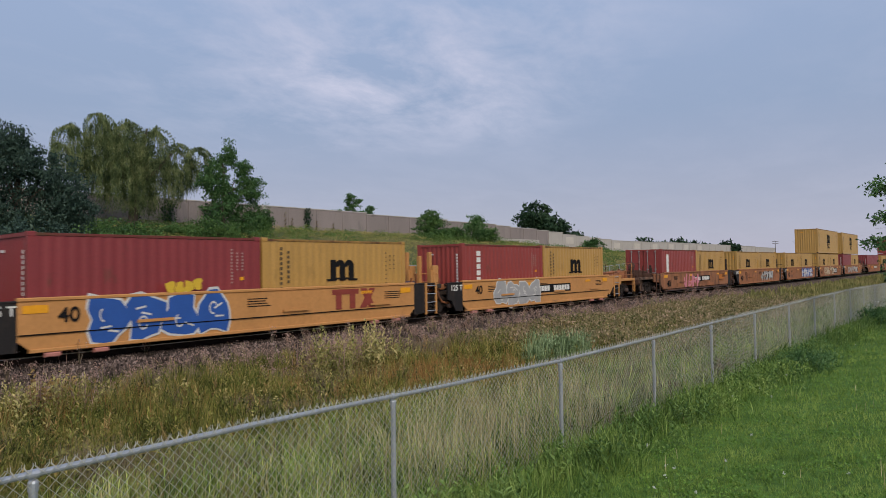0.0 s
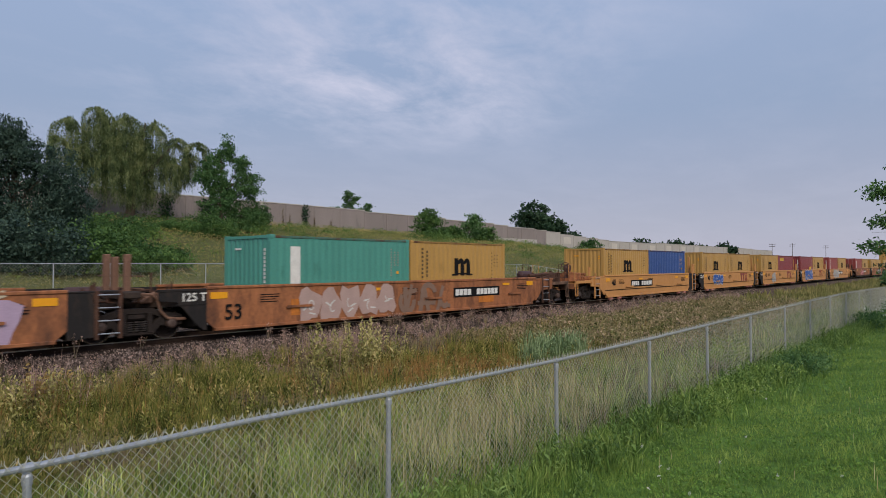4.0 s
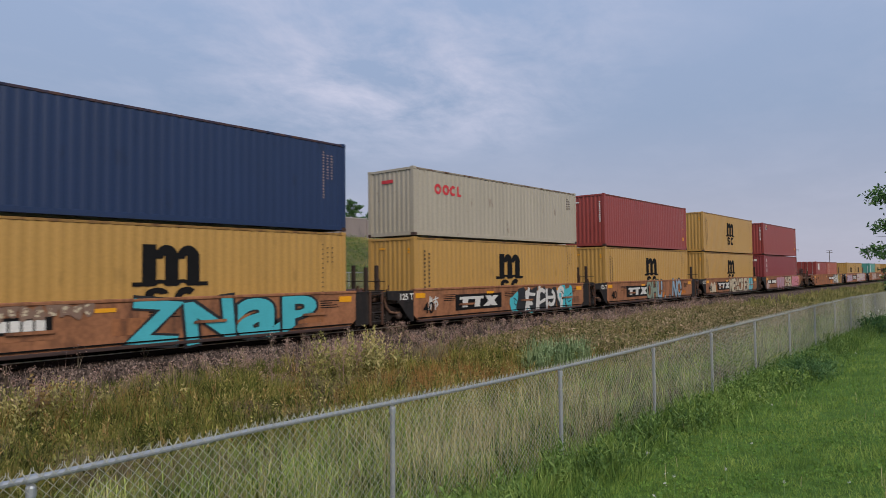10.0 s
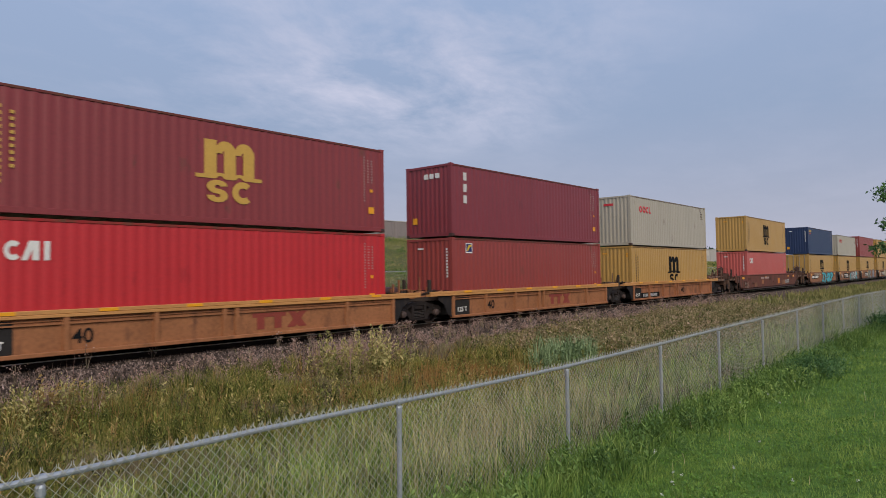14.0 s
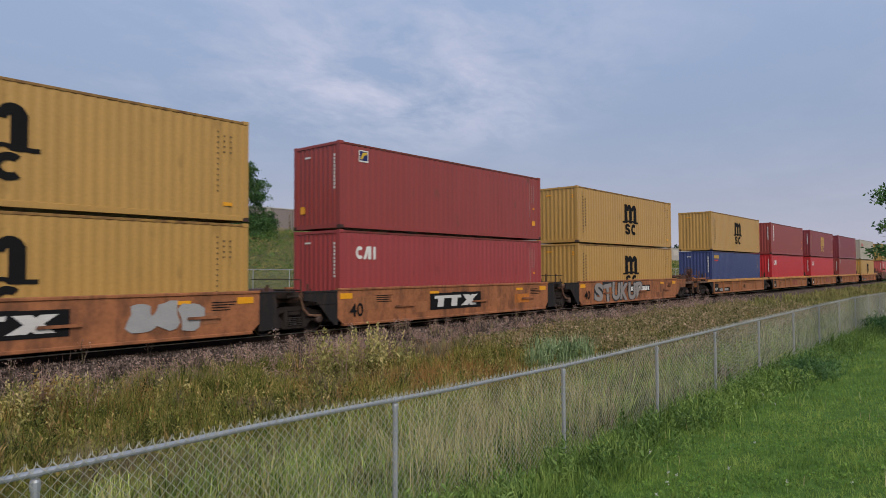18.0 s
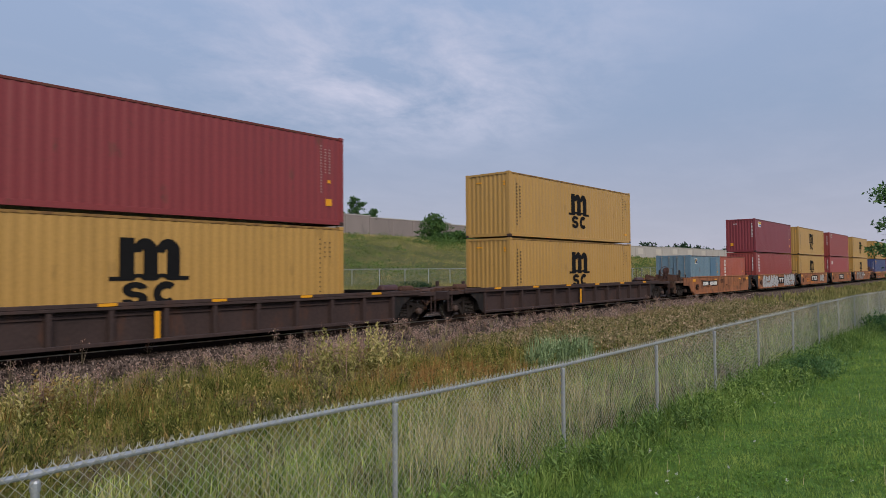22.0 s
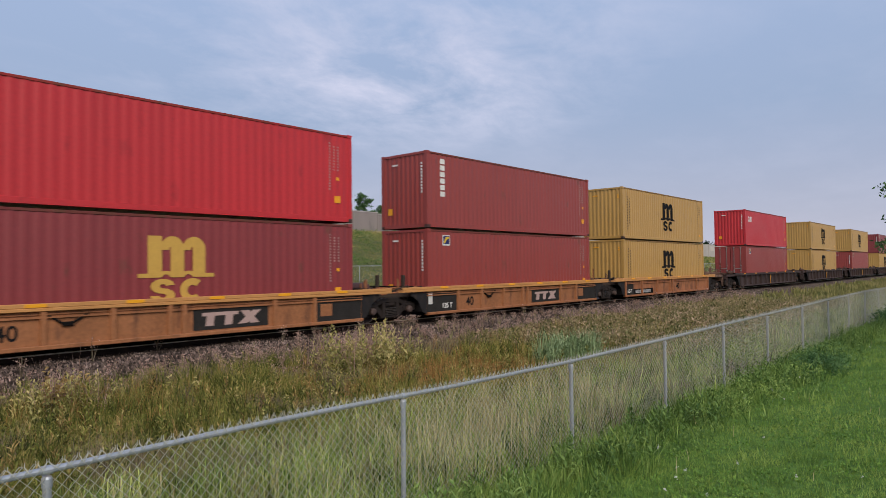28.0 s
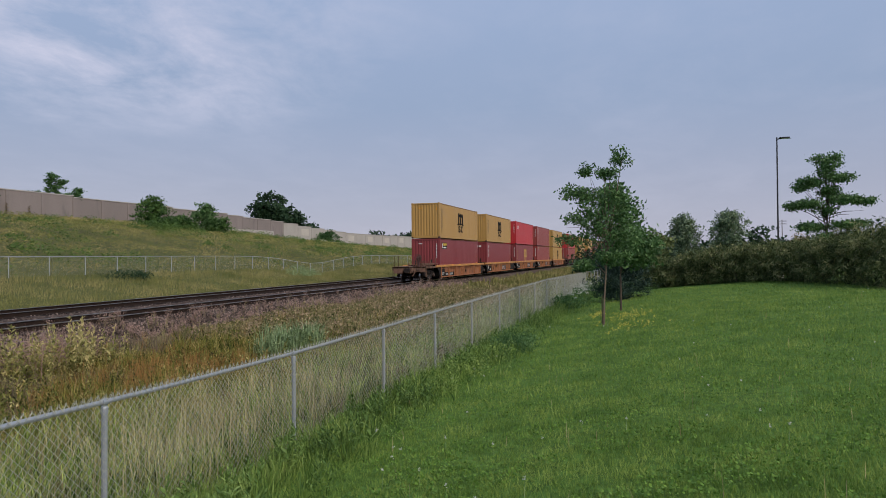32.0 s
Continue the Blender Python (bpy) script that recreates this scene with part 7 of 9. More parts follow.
def lance_plants(x, y, tall, count, long, slim=0.22):
    """Upright stems with long narrow leaves set all round them, shorter toward the top."""
    n = len(x)
    lx, ly = RNG.normal(0, 0.08, n), RNG.normal(0, 0.08, n)
    u = np.tile(np.linspace(0.12, 1.0, count), (n, 1)) + RNG.normal(0, 0.02, (n, count))
    z = ground_z(x, y)
    c = np.stack([x[:, None] + lx[:, None] * u * u, y[:, None] + ly[:, None] * u * u, z[:, None] + u * tall[:, None]], 2).reshape(-1, 3)
    q = (np.arange(count) * 2.4)[None, :] + RNG.uniform(0, 6.28, (n, 1)) + RNG.normal(0, 0.3, (n, count))
    lift = RNG.uniform(0.1, 0.9, (n, count)) + 0.5 * u
    d = np.stack([np.cos(q) * np.cos(lift), np.sin(q) * np.cos(lift), np.sin(lift)], 2).reshape(-1, 3)
    w = np.stack([-np.sin(q), np.cos(q), np.zeros_like(q)], 2).reshape(-1, 3)
    s = (long * np.repeat(tall, count) * (1.15 - 0.6 * u.ravel()) * RNG.uniform(0.7, 1.2, n * count))[:, None]
    v = np.stack([c, c + d * s * 0.45 + w * s * slim / 2, c + d * s - np.array([[0, 0, 0.12]]) * s, c + d * s * 0.45 - w * s * slim / 2], 1).reshape(-1, 3)
    f = np.arange(n * count)[:, None] * 4 + np.array([[0, 1, 2, 3]])
    foot, top = np.stack([x, y, z], 1), np.stack([x + lx, y + ly, z + tall], 1)
    e = np.array([[0.004, 0.004, 0]])
    return [(v, f), (np.stack([foot - e, foot + e, top + e * 0.5, top - e * 0.5], 1).reshape(-1, 3), np.arange(n)[:, None] * 4 + np.array([[0, 1, 2, 3]]))]


def plant_cloud(x, y, tall, count, size, spread, top=0.0):
    """Leafy upright plants: leaf centres along a stem."""
    n = len(x)
    u = RNG.uniform(0.1, 1.0, (n, count))
    cx = x[:, None] + RNG.normal(0, 1, (n, count)) * spread * (1.15 - 0.7 * u)
    cy = y[:, None] + RNG.normal(0, 1, (n, count)) * spread * (1.15 - 0.7 * u)
    cz = ground_z(x, y)[:, None] + u * tall[:, None]
    c = np.stack([cx.ravel(), cy.ravel(), cz.ravel()], 1)
    return leaves(c, size, None, 0.32, 0.2)


def build_lawn():
    x, y, r = fan(430000, 2.6, 36, -19, 62)
    keep = (y < FENCE_Y - 0.05)
    x, y, r = x[keep], y[keep], r[keep]
    p = patchy(x, y, 1.1, 0.7)
    q = patchy(x, y, 7.0, 2.1)
    tall = (0.022 + 0.030 * p + 0.030 * q) * RNG.uniform(0.6, 1.4, len(x)) * (1 + 0.35 * np.clip((r - 8) / 20, 0, 1))
    wide = 0.003 + 0.0008 * r
    lean = RNG.uniform(0.1, 0.9, len(x))
    stuff("lawn_grass", [blades(x, y, tall, wide, lean)], M_LAWN, "mown bright green lawn grass with clover", "grass")
    more = [fan(80000, 0.4, 10, 58, 345), fan(30000, 8, 26, 58, 345), fan(15000, 0.2, 3.0, -22, 64)]
    x, y, r = (np.concatenate(c) for c in zip(*more))
    keep = (y < FENCE_Y - 0.05)
    x, y, r = x[keep], y[keep], r[keep]
    tall = (0.022 + 0.030 * patchy(x, y, 1.1, 0.7) + 0.030 * patchy(x, y, 7.0, 2.1)) * RNG.uniform(0.6, 1.4, len(x))
    stuff("lawn_grass", [blades(x, y, tall, 0.0062 + 0.0015 * r, RNG.uniform(0.1, 0.9, len(x)))], M_LAWN, "mown bright green lawn grass", "grass")
    # clover and plantain leaves lying in the grass
    x, y, r = fan(70000, 3, 26, -18, 50)
    keep = (y < FENCE_Y - 0.3) & (patchy(x, y, 1.6, 4.0) > 0.50)
    x, y = x[keep], y[keep]
    c = np.stack([x, y, ground_z(x, y) + RNG.uniform(0.03, 0.075, len(x))], 1)
    up = np.tile([[0, 0, 2.5]], (len(x), 1))
    v, f = leaves(c, 0.027, up, 0.9)
    stuff("clover", [(v, f)], M_CLOVER, "dark green clover leaves in the lawn", "clover")
    # unmown grass at the foot of the fence
    n = 4400
    x = 0.5 + 58 * RNG.uniform(0, 1, n) ** 1.6
    y = FENCE_Y - np.abs(RNG.normal(0, 0.5, n)) * (0.5 + 0.9 * patchy(x, x * 0, 0.7, 1.0)) + 0.1
    h = RNG.uniform(0.10, 0.40, n) * (0.45 + 0.9 * patchy(x, y, 0.8, 2.0)) * (1 + 0.15 * np.exp(-((x - 6.5) / 3) ** 2))
    stuff("fence_foot_grass", [tufts(x, y, h, 14, 0.09, 0.006 + 0.0005 * x, 0.7)], M_FOOT, "long unmown green grass at the fence foot", "grass")
    n = 1000
    x = 1.5 + 40 * RNG.uniform(0, 1, n) ** 1.5
    y = FENCE_Y - 0.05 - np.abs(RNG.normal(0, 0.55, n))
    k = patchy(x, y, 1.3, 5.0) > 0.42
    x, y = x[k], y[k]
    stuff("fence_foot_weeds", [plant_cloud(x, y, RNG.uniform(0.12, 0.42, len(x)), 24, 0.05, 0.10)] + lance_plants(x, y, RNG.uniform(0.15, 0.5, len(x)), 20, 0.3, 0.3), M_FOOTLEAF, "leafy dark green weeds at the fence foot", "weeds")
    # grass seed stalks and dandelion stalks over the lawn
    x, y, r = fan(150, 5, 30, -18, 25)
    keep = y < FENCE_Y - 0.4
    x, y = x[keep], y[keep]
    stuff("lawn_stalks", [blades(x, y, RNG.uniform(0.1, 0.28, len(x)), np.full(len(x), 0.006), RNG.uniform(0, 0.3, len(x)), 2)], M_STRAW, "thin pale seed stalks above the lawn", "grass")


build_lawn()


def build_dandelions():
    x, y, r = fan(420, 5, 30, -18, 24)
    k = (y < FENCE_Y - 0.6) & (RNG.uniform(0, 1, len(x)) < 0.16)
    x, y = x[k], y[k]
    n, tall = len(x), RNG.uniform(0.10, 0.26, k.sum())
    stuff("dandelion_stalks", [blades(x, y, tall, np.full(n, 0.007), np.zeros(n))], M_PALEBUSH, "thin pale dandelion stalks in the lawn", "dandelions")
    c = np.repeat(np.stack([x, y, ground_z(x, y) + tall], 1), 16, 0) + RNG.normal(0, 0.008, (16 * n, 3))
    stuff("dandelion_clocks", [leaves(c, 0.014, None, 0.6)], M_WHITEPETAL, "round white dandelion seed heads in the lawn", "dandelions")


build_dandelions()


def build_weedy_strip():
    # lush tall grass right behind the fence, in tufts, with straw stalks gathered in places
    n = 8600
    x = -1 + 62 * RNG.uniform(0, 1, n) ** 1.7
    y = FENCE_Y + 0.15 + 4.0 * RNG.uniform(0, 1, n)
    p = patchy(x, y, 0.9, 1.9)
    drab = (patchy(x, y, 0.8, 7.7) > np.where(x > 9, 0.50, 0.68)) | ((y > 6.6) & (x < 5.2)) | ((x > 10.5) & (y > 6.0))
    drab &= RNG.uniform(0, 1, n) < 0.62
    h = (0.28 + 0.55 * p) * RNG.uniform(0.7, 1.2, n)
    wide = 0.0085 + 0.0008 * x
    g = ~drab & ((x > 13) | (RNG.uniform(0, 1, n) < 0.45))
    stuff("tall_grass", [tufts(x[g], y[g], h[g], 14, 0.11, wide[g], 0.8)], M_TALL, "tall light green grass behind the fence", "grass")
    stuff("drab_weeds", [tufts(x[drab], y[drab], h[drab] * 0.75, 14, 0.10, wide[drab], 0.6)], M_DRAB, "dull brown and mauve dry weeds behind the fence", "weeds")
    n = 17000
    x = -1 + 50 * RNG.uniform(0, 1, n) ** 1.5
    y = FENCE_Y + 0.3 + 3.6 * RNG.uniform(0, 1, n)
    k = RNG.uniform(0, 1, n) < 0.05 + 0.62 * np.exp(-((x - 8.4) / 2.8) ** 2 - ((y - 6.0) / 1.7) ** 2) + 0.04 * np.clip((x - 10) / 8, 0, 1) * (y > 5.2)
    x, y = x[k], y[k]
    n = len(x)
    stuff("dry_grass", [blades(x, y, RNG.uniform(0.5, 1.05, n), 0.005 + 0.0006 * x, RNG.uniform(0.05, 0.35, n), 2)], M_STRAW, "dry straw-coloured grass stalks behind the fence", "grass")
    # bowed blades close behind the fence, in clumps with dark gaps
    n = 3000
    x, y = 1.0 + 12.5 * RNG.uniform(0, 1, n) ** 1.1, FENCE_Y + 0.15 + 4.0 * RNG.uniform(0, 1, n) ** 1.2
    p = patchy(x, y, 1.5, 2.6)
    k = p > 0.34
    x, y, p = x[k], y[k], p[k]
    u = RNG.uniform(0, 1, len(x))
    dry = u < 0.10 + 0.55 * np.exp(-((x - 8.4) / 2.8) ** 2 - ((y - 6.0) / 1.7) ** 2)
    dark = ~dry & (u > np.where(x > 9, 0.60, 0.74))
    g = ~dry & ~dark
    h = (0.22 + 0.52 * p) * RNG.uniform(0.7, 1.2, len(x))
    stuff("tall_grass", [arched(x[g], y[g], h[g], 17, 0.07, 0.0085, 0.9)], M_TALL, "bowed light green grass behind the fence", "grass")
    stuff("dry_grass", [arched(x[dry], y[dry], h[dry] * 1.25, 13, 0.06, 0.006, 0.6)], M_STRAW, "bowed straw-coloured grass behind the fence", "grass")
    stuff("dark_grass", [arched(x[dark], y[dark], h[dark] * 0.8, 17, 0.07, 0.010, 1.0)], M_GREENWEED, "dark green broad grass behind the fence", "grass")
    # olive weeds up to the ballast
    n = 11000
    x = 1 + 45 * RNG.uniform(0, 1, n) ** 1.35
    near = 0.75 * np.clip((11 - x) / 3, 0, 1)
    y = 7.4 + (7.0 + near + 1.2 * np.clip((x - 8) / 8, 0, 1)) * RNG.uniform(0, 1, n)
    p = patchy(x, y, 0.7, 3.3)
    h = (0.20 + 0.50 * p) * RNG.uniform(0.7, 1.2, n) * np.clip((15.2 + 2.0 * near + np.clip((x - 8) / 7, 0, 1) - y) / 2.6, 0.3, 1)
    u = RNG.uniform(0, 1, n)
    red = u < np.clip(0.02 + 1.0 * np.exp(-((x - 13.0) / 3.0) ** 2 - ((y - 10.6) / 1.6) ** 2) + 0.35 * np.exp(-((x - 5.2) / 1.6) ** 2 - ((y - 12.8) / 1.2) ** 2), 0, 0.85)
    pale = ~red & (u > 0.25) & (x > 18.5) & (y > 7.5)
    drab = ~red & ~pale & ((patchy(x, y, 0.6, 8.0) > 0.60) | (y > 13.4 + near))
    g = ~(red | drab | pale)
    wide = 0.0058 + 0.00055 * x
    lush = g & (RNG.uniform(0, 1, n) < 0.72 * np.clip((11.0 - x) / 3.0, 0, 1) + 0.12)
    g &= ~lush
    stuff("weeds", [tufts(x[g], y[g], h[g], 20, 0.10, wide[g] * 1.1, 0.5)], M_WEED, "olive green and brown weeds beside the ballast", "weeds")
    stuff("green_weeds", [tufts(x[lush], y[lush], h[lush] * (0.50 + 1.05 * patchy(x[lush], y[lush], 3.1, 4.0)), 24, 0.075, wide[lush] * 1.3, 0.65)], M_GREENWEED, "fresh dark green weeds beside the ballast", "weeds")
    stuff("mauve_weeds", [tufts(x[drab], y[drab], h[drab], 22, 0.11, wide[drab], 0.5)], M_DRAB, "dull mauve-brown weeds beside the ballast", "weeds")
    stuff("rusty_weeds", [tufts(x[red], y[red], h[red] * 1.15, 15, 0.10, wide[red] * 0.8, 0.35)], M_RUSTY, "rust-brown dried weed stalks beside the ballast", "weeds")
    cx, cy, hh = x[pale], y[pale], h[pale] * 1.5
    m = len(cx) * 14
    c = np.stack([np.repeat(cx, 14) + RNG.normal(0, 0.14, m), np.repeat(cy, 14) + RNG.normal(0, 0.14, m), ground_z(np.repeat(cx, 14), np.repeat(cy, 14)) + np.repeat(hh, 14) * RNG.uniform(0.3, 1.0, m)], 1)
    stuff("bushy_weeds", [tufts(cx, cy, hh, 6, 0.12, wide[pale], 0.4), leaves(c, 0.11, None, 0.45)], M_PALEWEED, "grey-green bushy weeds with pale seeding tops", "weeds")
    n = 1500
    x, y = -26 + 27 * RNG.uniform(0, 1, n), FENCE_Y + 0.15 + 4.0 * RNG.uniform(0, 1, n)
    stuff("tall_grass", [tufts(x, y, RNG.uniform(0.3, 0.7, n), 12, 0.14, 0.016, 0.75)], M_TALL, "tall light green grass behind the fence", "grass")
    n = 1800
    x, y = -26 + 28 * RNG.uniform(0, 1, n), 8.2 + 6.2 * RNG.uniform(0, 1, n)
    stuff("weeds", [tufts(x, y, RNG.uniform(0.25, 0.6, n), 12, 0.14, 0.016, 0.4)], M_WEED, "olive green and brown weeds beside the ballast", "weeds")
    n = 2600
    x = 40 + 130 * RNG.uniform(0, 1, n)
    y = 5.5 + 10.0 * RNG.uniform(0, 1, n)
    stuff("far_weeds", [tufts(x, y, RNG.uniform(0.3, 0.7, n), 12, 0.3, 0.03 + 0.0006 * x, 0.5)], M_FARGRASS, "yellow-green grass farther along the track", "grass")


build_weedy_strip()


def build_weed_plants():
    n = 420
    x = 2 + 30 * RNG.uniform(0, 1, n) ** 1.5
    y = 8.2 + 6.0 * RNG.uniform(0, 1, n)
    tall = RNG.uniform(0.35, 0.75, n) * np.clip((15.6 - y) / 2, 0.4, 1)
    stuff("leafy_weeds", [plant_cloud(x, y, tall, 26, 0.062, 0.05)], M_GREENWEED, "leafy olive weeds beside the ballast", "weeds")
    n = 240
    x = np.concatenate([RNG.normal(11.6, 0.7, 60), RNG.normal(4.6, 0.5, 40), 3 + 40 * RNG.uniform(0, 1, n - 100) ** 1.4])
    y = np.concatenate([RNG.normal(13.2, 0.4, 60), RNG.normal(13.4, 0.4, 40), RNG.uniform(9, 14.5, n - 100)])
    tall = np.concatenate([RNG.uniform(0.7, 1.15, 60), RNG.uniform(0.5, 0.9, 40), RNG.uniform(0.3, 0.6, n - 100)])
    c = []
    for k in range(9):
        t = tall * RNG.uniform(0.75, 1.0, n)
        c.append(np.stack([x + RNG.normal(0, 0.05, n), y + RNG.normal(0, 0.05, n), ground_z(x, y) + t], 1))
    stuff("goldenrod", [leaves(np.concatenate(c), 0.06, None, 0.5), plant_cloud(x, y, tall * 0.8, 12, 0.075, 0.04)], M_GOLDEN, "yellowing goldenrod plants among the weeds", "weeds")
    # upright weeds with narrow leaves
    n = 1500
    x, y = 2.2 + 24 * RNG.uniform(0, 1, n) ** 1.35, 7.8 + 6.9 * RNG.uniform(0, 1, n)
    k = patchy(x, y, 1.2, 6.1) > 0.40
    x, y = x[k], y[k]
    tall = RNG.uniform(0.35, 0.8, len(x)) * np.clip((15.8 - y) / 2, 0.4, 1)
    u = RNG.uniform(0, 1, len(x))
    for lo, hi, m, label in ((0, 0.45, M_GREENWEED, "dark green upright weeds with narrow leaves"), (0.45, 0.78, M_WEED, "olive upright weeds with narrow leaves"), (0.78, 1.0, M_TAWNY, "tawny withering upright weeds with narrow leaves")):
        k = (u >= lo) & (u < hi)
        stuff("upright_weeds", lance_plants(x[k], y[k], tall[k], 26, 0.24), m, label, "weeds")
    x, y = np.concatenate([RNG.normal(4.4, 0.45, 22), RNG.normal(11.5, 0.6, 36), RNG.normal(13.5, 0.5, 12)]), np.concatenate([RNG.normal(13.3, 0.4, 22), RNG.normal(12.8, 0.4, 36), RNG.normal(13.2, 0.4, 12)])
    stuff("milkweed", lance_plants(x, y, np.where(np.abs(x - 11.5) < 1.6, RNG.uniform(0.95, 1.4, len(x)), RNG.uniform(0.6, 1.0, len(x))), 26, 0.18, 0.36), M_GOLDEN, "tall milkweed with broad yellow-green leaves", "weeds")
    # small leaves scattered through the weeds
    n = 60000
    x = 2 + 24 * RNG.uniform(0, 1, n) ** 1.2
    y = 7.6 + 6.9 * RNG.uniform(0, 1, n)
    up = (0.20 + 0.42 * patchy(x, y, 0.7, 3.3)) * np.clip((15.2 - y) / 2.6, 0.3, 1)
    c = np.stack([x, y, ground_z(x, y) + up * RNG.uniform(0.35, 1.05, n)], 1)
    k = patchy(x, y, 3.4, 1.0) > 0.5
    stuff("weed_leaves", [leaves(c[k], 0.055, None, 0.38, -0.7)], M_GREENWEED, "small olive leaves all through the weeds", "weeds")
    # broad-leaved upright plants in clumps
    x = np.concatenate([RNG.normal(11.0, 0.45, 26), RNG.normal(12.6, 0.5, 12), RNG.normal(6.3, 0.8, 4)])
    y = np.concatenate([RNG.normal(12.9, 0.3, 26), RNG.normal(13.0, 0.3, 12), RNG.normal(12.4, 0.8, 4)])
    stuff("milkweed", [plant_cloud(x, y, RNG.uniform(0.6, 1.0, len(x)), 34, 0.095, 0.05)], M_GOLDEN, "broad-leaved milkweed plants among the weeds", "weeds")
    x, y = RNG.normal(4.5, 0.28, 13), RNG.normal(13.2, 0.3, 13)
    stuff("browning_milkweed", [plant_cloud(x, y, RNG.uniform(0.65, 1.1, 13), 36, 0.10, 0.06)], M_TAWNY, "tawny browning milkweed beside the ballast", "weeds")
    # weeds creeping up the foot of the ballast
    n = 900
    x, y = 2.5 + 10 * RNG.uniform(0, 1, n), 14.5 + 1.0 * RNG.uniform(0, 1, n) ** 1.4
    k = RNG.uniform(0, 1, n) < 0.25 + 0.75 * (patchy(x, y, 1.9, 5.0) > 0.48)
    x, y = x[k], y[k]
    v, f = tufts(x, y, RNG.uniform(0.16, 0.42, len(x)), 22, 0.10, 0.011, 0.5)
    v[:, 2] += np.maximum(0, np.interp(v[:, 1], [14.9, 15.5, 16.2], [-0.78, -0.6, -0.25]) - ground_z(v[:, 0], v[:, 1]))
    stuff("edge_weeds", [(v, f)], M_GREENWEED, "green weeds creeping over the ballast foot", "weeds")
    x, y = np.concatenate([RNG.normal(11.8, 0.6, 60), RNG.normal(4.6, 0.3, 10)]), np.concatenate([RNG.normal(13.6, 0.3, 60), RNG.normal(13.3, 0.3, 10)])
    stuff("dry_plumes", [tufts(x, y, RNG.uniform(0.9, 1.3, len(x)), 14, 0.12, 0.013, 0.4)], M_SEED, "tawny dry plumes above the weeds", "weeds")
    # branching dry plants with small seed heads along the ballast edge
    n = 520
    x = 3 + 50 * RNG.uniform(0, 1, n) ** 1.25
    y = RNG.normal(15.1, 0.55, n) + 0.35 * np.clip((x - 8) / 8, 0, 1)
    tall = RNG.uniform(0.25, 0.62, n)
    z = np.maximum(ground_z(x, y), np.interp(y, [14.9, 15.5, 16.2], [-0.78, -0.6, -0.25]))
    k = 34
    u = RNG.uniform(0.45, 1.0, (n, k))
    q = RNG.uniform(0, 2 * np.pi, (n, k))
    reach = tall[:, None] * u * RNG.uniform(0.0, 0.5, (n, k))
    heads = np.stack([(x[:, None] + reach * np.cos(q)).ravel(), (y[:, None] + reach * np.sin(q)).ravel(), (z[:, None] + tall[:, None] * u).ravel()], 1)
    many = np.repeat(heads, 2, 0) + RNG.normal(0, 0.014, (n * k * 2, 3))
    stuff("seed_heads", [leaves(many, 0.034, None, 0.8)], M_SEED, "dry pinkish-brown seed heads along the ballast", "weeds")
    foot = np.repeat(np.stack([x, y, z], 1), 9, 0)
    tips = heads.reshape(n, k, 3)[:, :9].reshape(-1, 3)
    side = np.tile([[0.007, 0.0, 0.0]], (len(foot), 1))
    v = np.stack([foot - side, foot + side, tips + side * 0.4, tips - side * 0.4], 1).reshape(-1, 3)
    stuff("seed_stems", [(v, np.arange(len(foot))[:, None] * 4 + np.array([[0, 1, 2, 3]]))], M_DRAB, "thin brown branching stems along the ballast", "weeds")
    # low leaves and litter over the ballast shoulder
    n = 26000
    x = 3 + 50 * RNG.uniform(0, 1, n) ** 1.25
    y = 14.1 + 2.0 * RNG.uniform(0, 1, n) ** 1.3
    z = np.maximum(ground_z(x, y), np.interp(y, [14.9, 15.5, 16.2], [-0.78, -0.6, -0.25]))
    keep = RNG.uniform(0, 1, n) < 0.15 + 0.85 * (patchy(x, y, 1.7, 3.0) > 0.5) * np.clip((x - 4) / 8, 0.3, 1)
    c = np.stack([x, y, z + RNG.uniform(0.0, 0.16, n)], 1)[keep]
    stuff("shoulder_litter", [leaves(c, 0.05, None, 0.6)], M_SEED, "dry leaves and seed litter over the ballast shoulder", "weeds")
    # leafy green clumps: by the fence and one pale bush in the strip
    for cx, cy, r, h, m, label, cnt, sz in ((16.4, 3.40, 0.60, 0.62, M_OAK, "low dark green bushy weed on the lawn side of the fence", 3400, 0.07), (16.4, 9.7, 0.85, 1.0, M_PALEBUSH, "pale green leafy bush among the weeds", 4600, 0.085),
                                            (13.1, 3.8, 0.6, 0.36, M_FOOT, "coarse green weeds at the fence foot", 1700, 0.06), (14.9, 3.75, 0.7, 0.40, M_FOOT, "coarse green weeds at the fence foot", 1800, 0.06), (30.5, 3.6, 1.1, 0.7, M_LEAF, "green weeds at the fence foot", 1500, 0.12), (11.4, 3.9, 0.55, 0.34, M_FOOT, "coarse green weeds at the fence foot", 1700, 0.06),
                                            (39, 3.2, 1.6, 0.9, M_LEAF, "green weeds at the fence foot", 1400, 0.14), (36.5, 34.3, 1.3, 0.6, M_DARKLEAF, "low dark bush before the far fence", 1200, 0.16),
                                            (58, 33.0, 1.6, 0.9, M_PALEBUSH, "rounded pale green bush before the far fence", 1200, 0.18)):
        a = RNG.normal(size=(26, 3))
        a /= np.linalg.norm(a, axis=1)[:, None]
        a *= (RNG.uniform(0.2, 1, 26) ** 0.5)[:, None] * np.array([[r * 1.5, r, h * 0.9]])
        a = a[RNG.integers(0, 26, cnt)] + RNG.normal(0, 1, (cnt, 3)) * np.array([[r * 0.20, r * 0.20, h * 0.16]])
        a[:, 2] = np.abs(a[:, 2])
        c = a + np.array([[cx, cy, grounded(cx, cy)]])
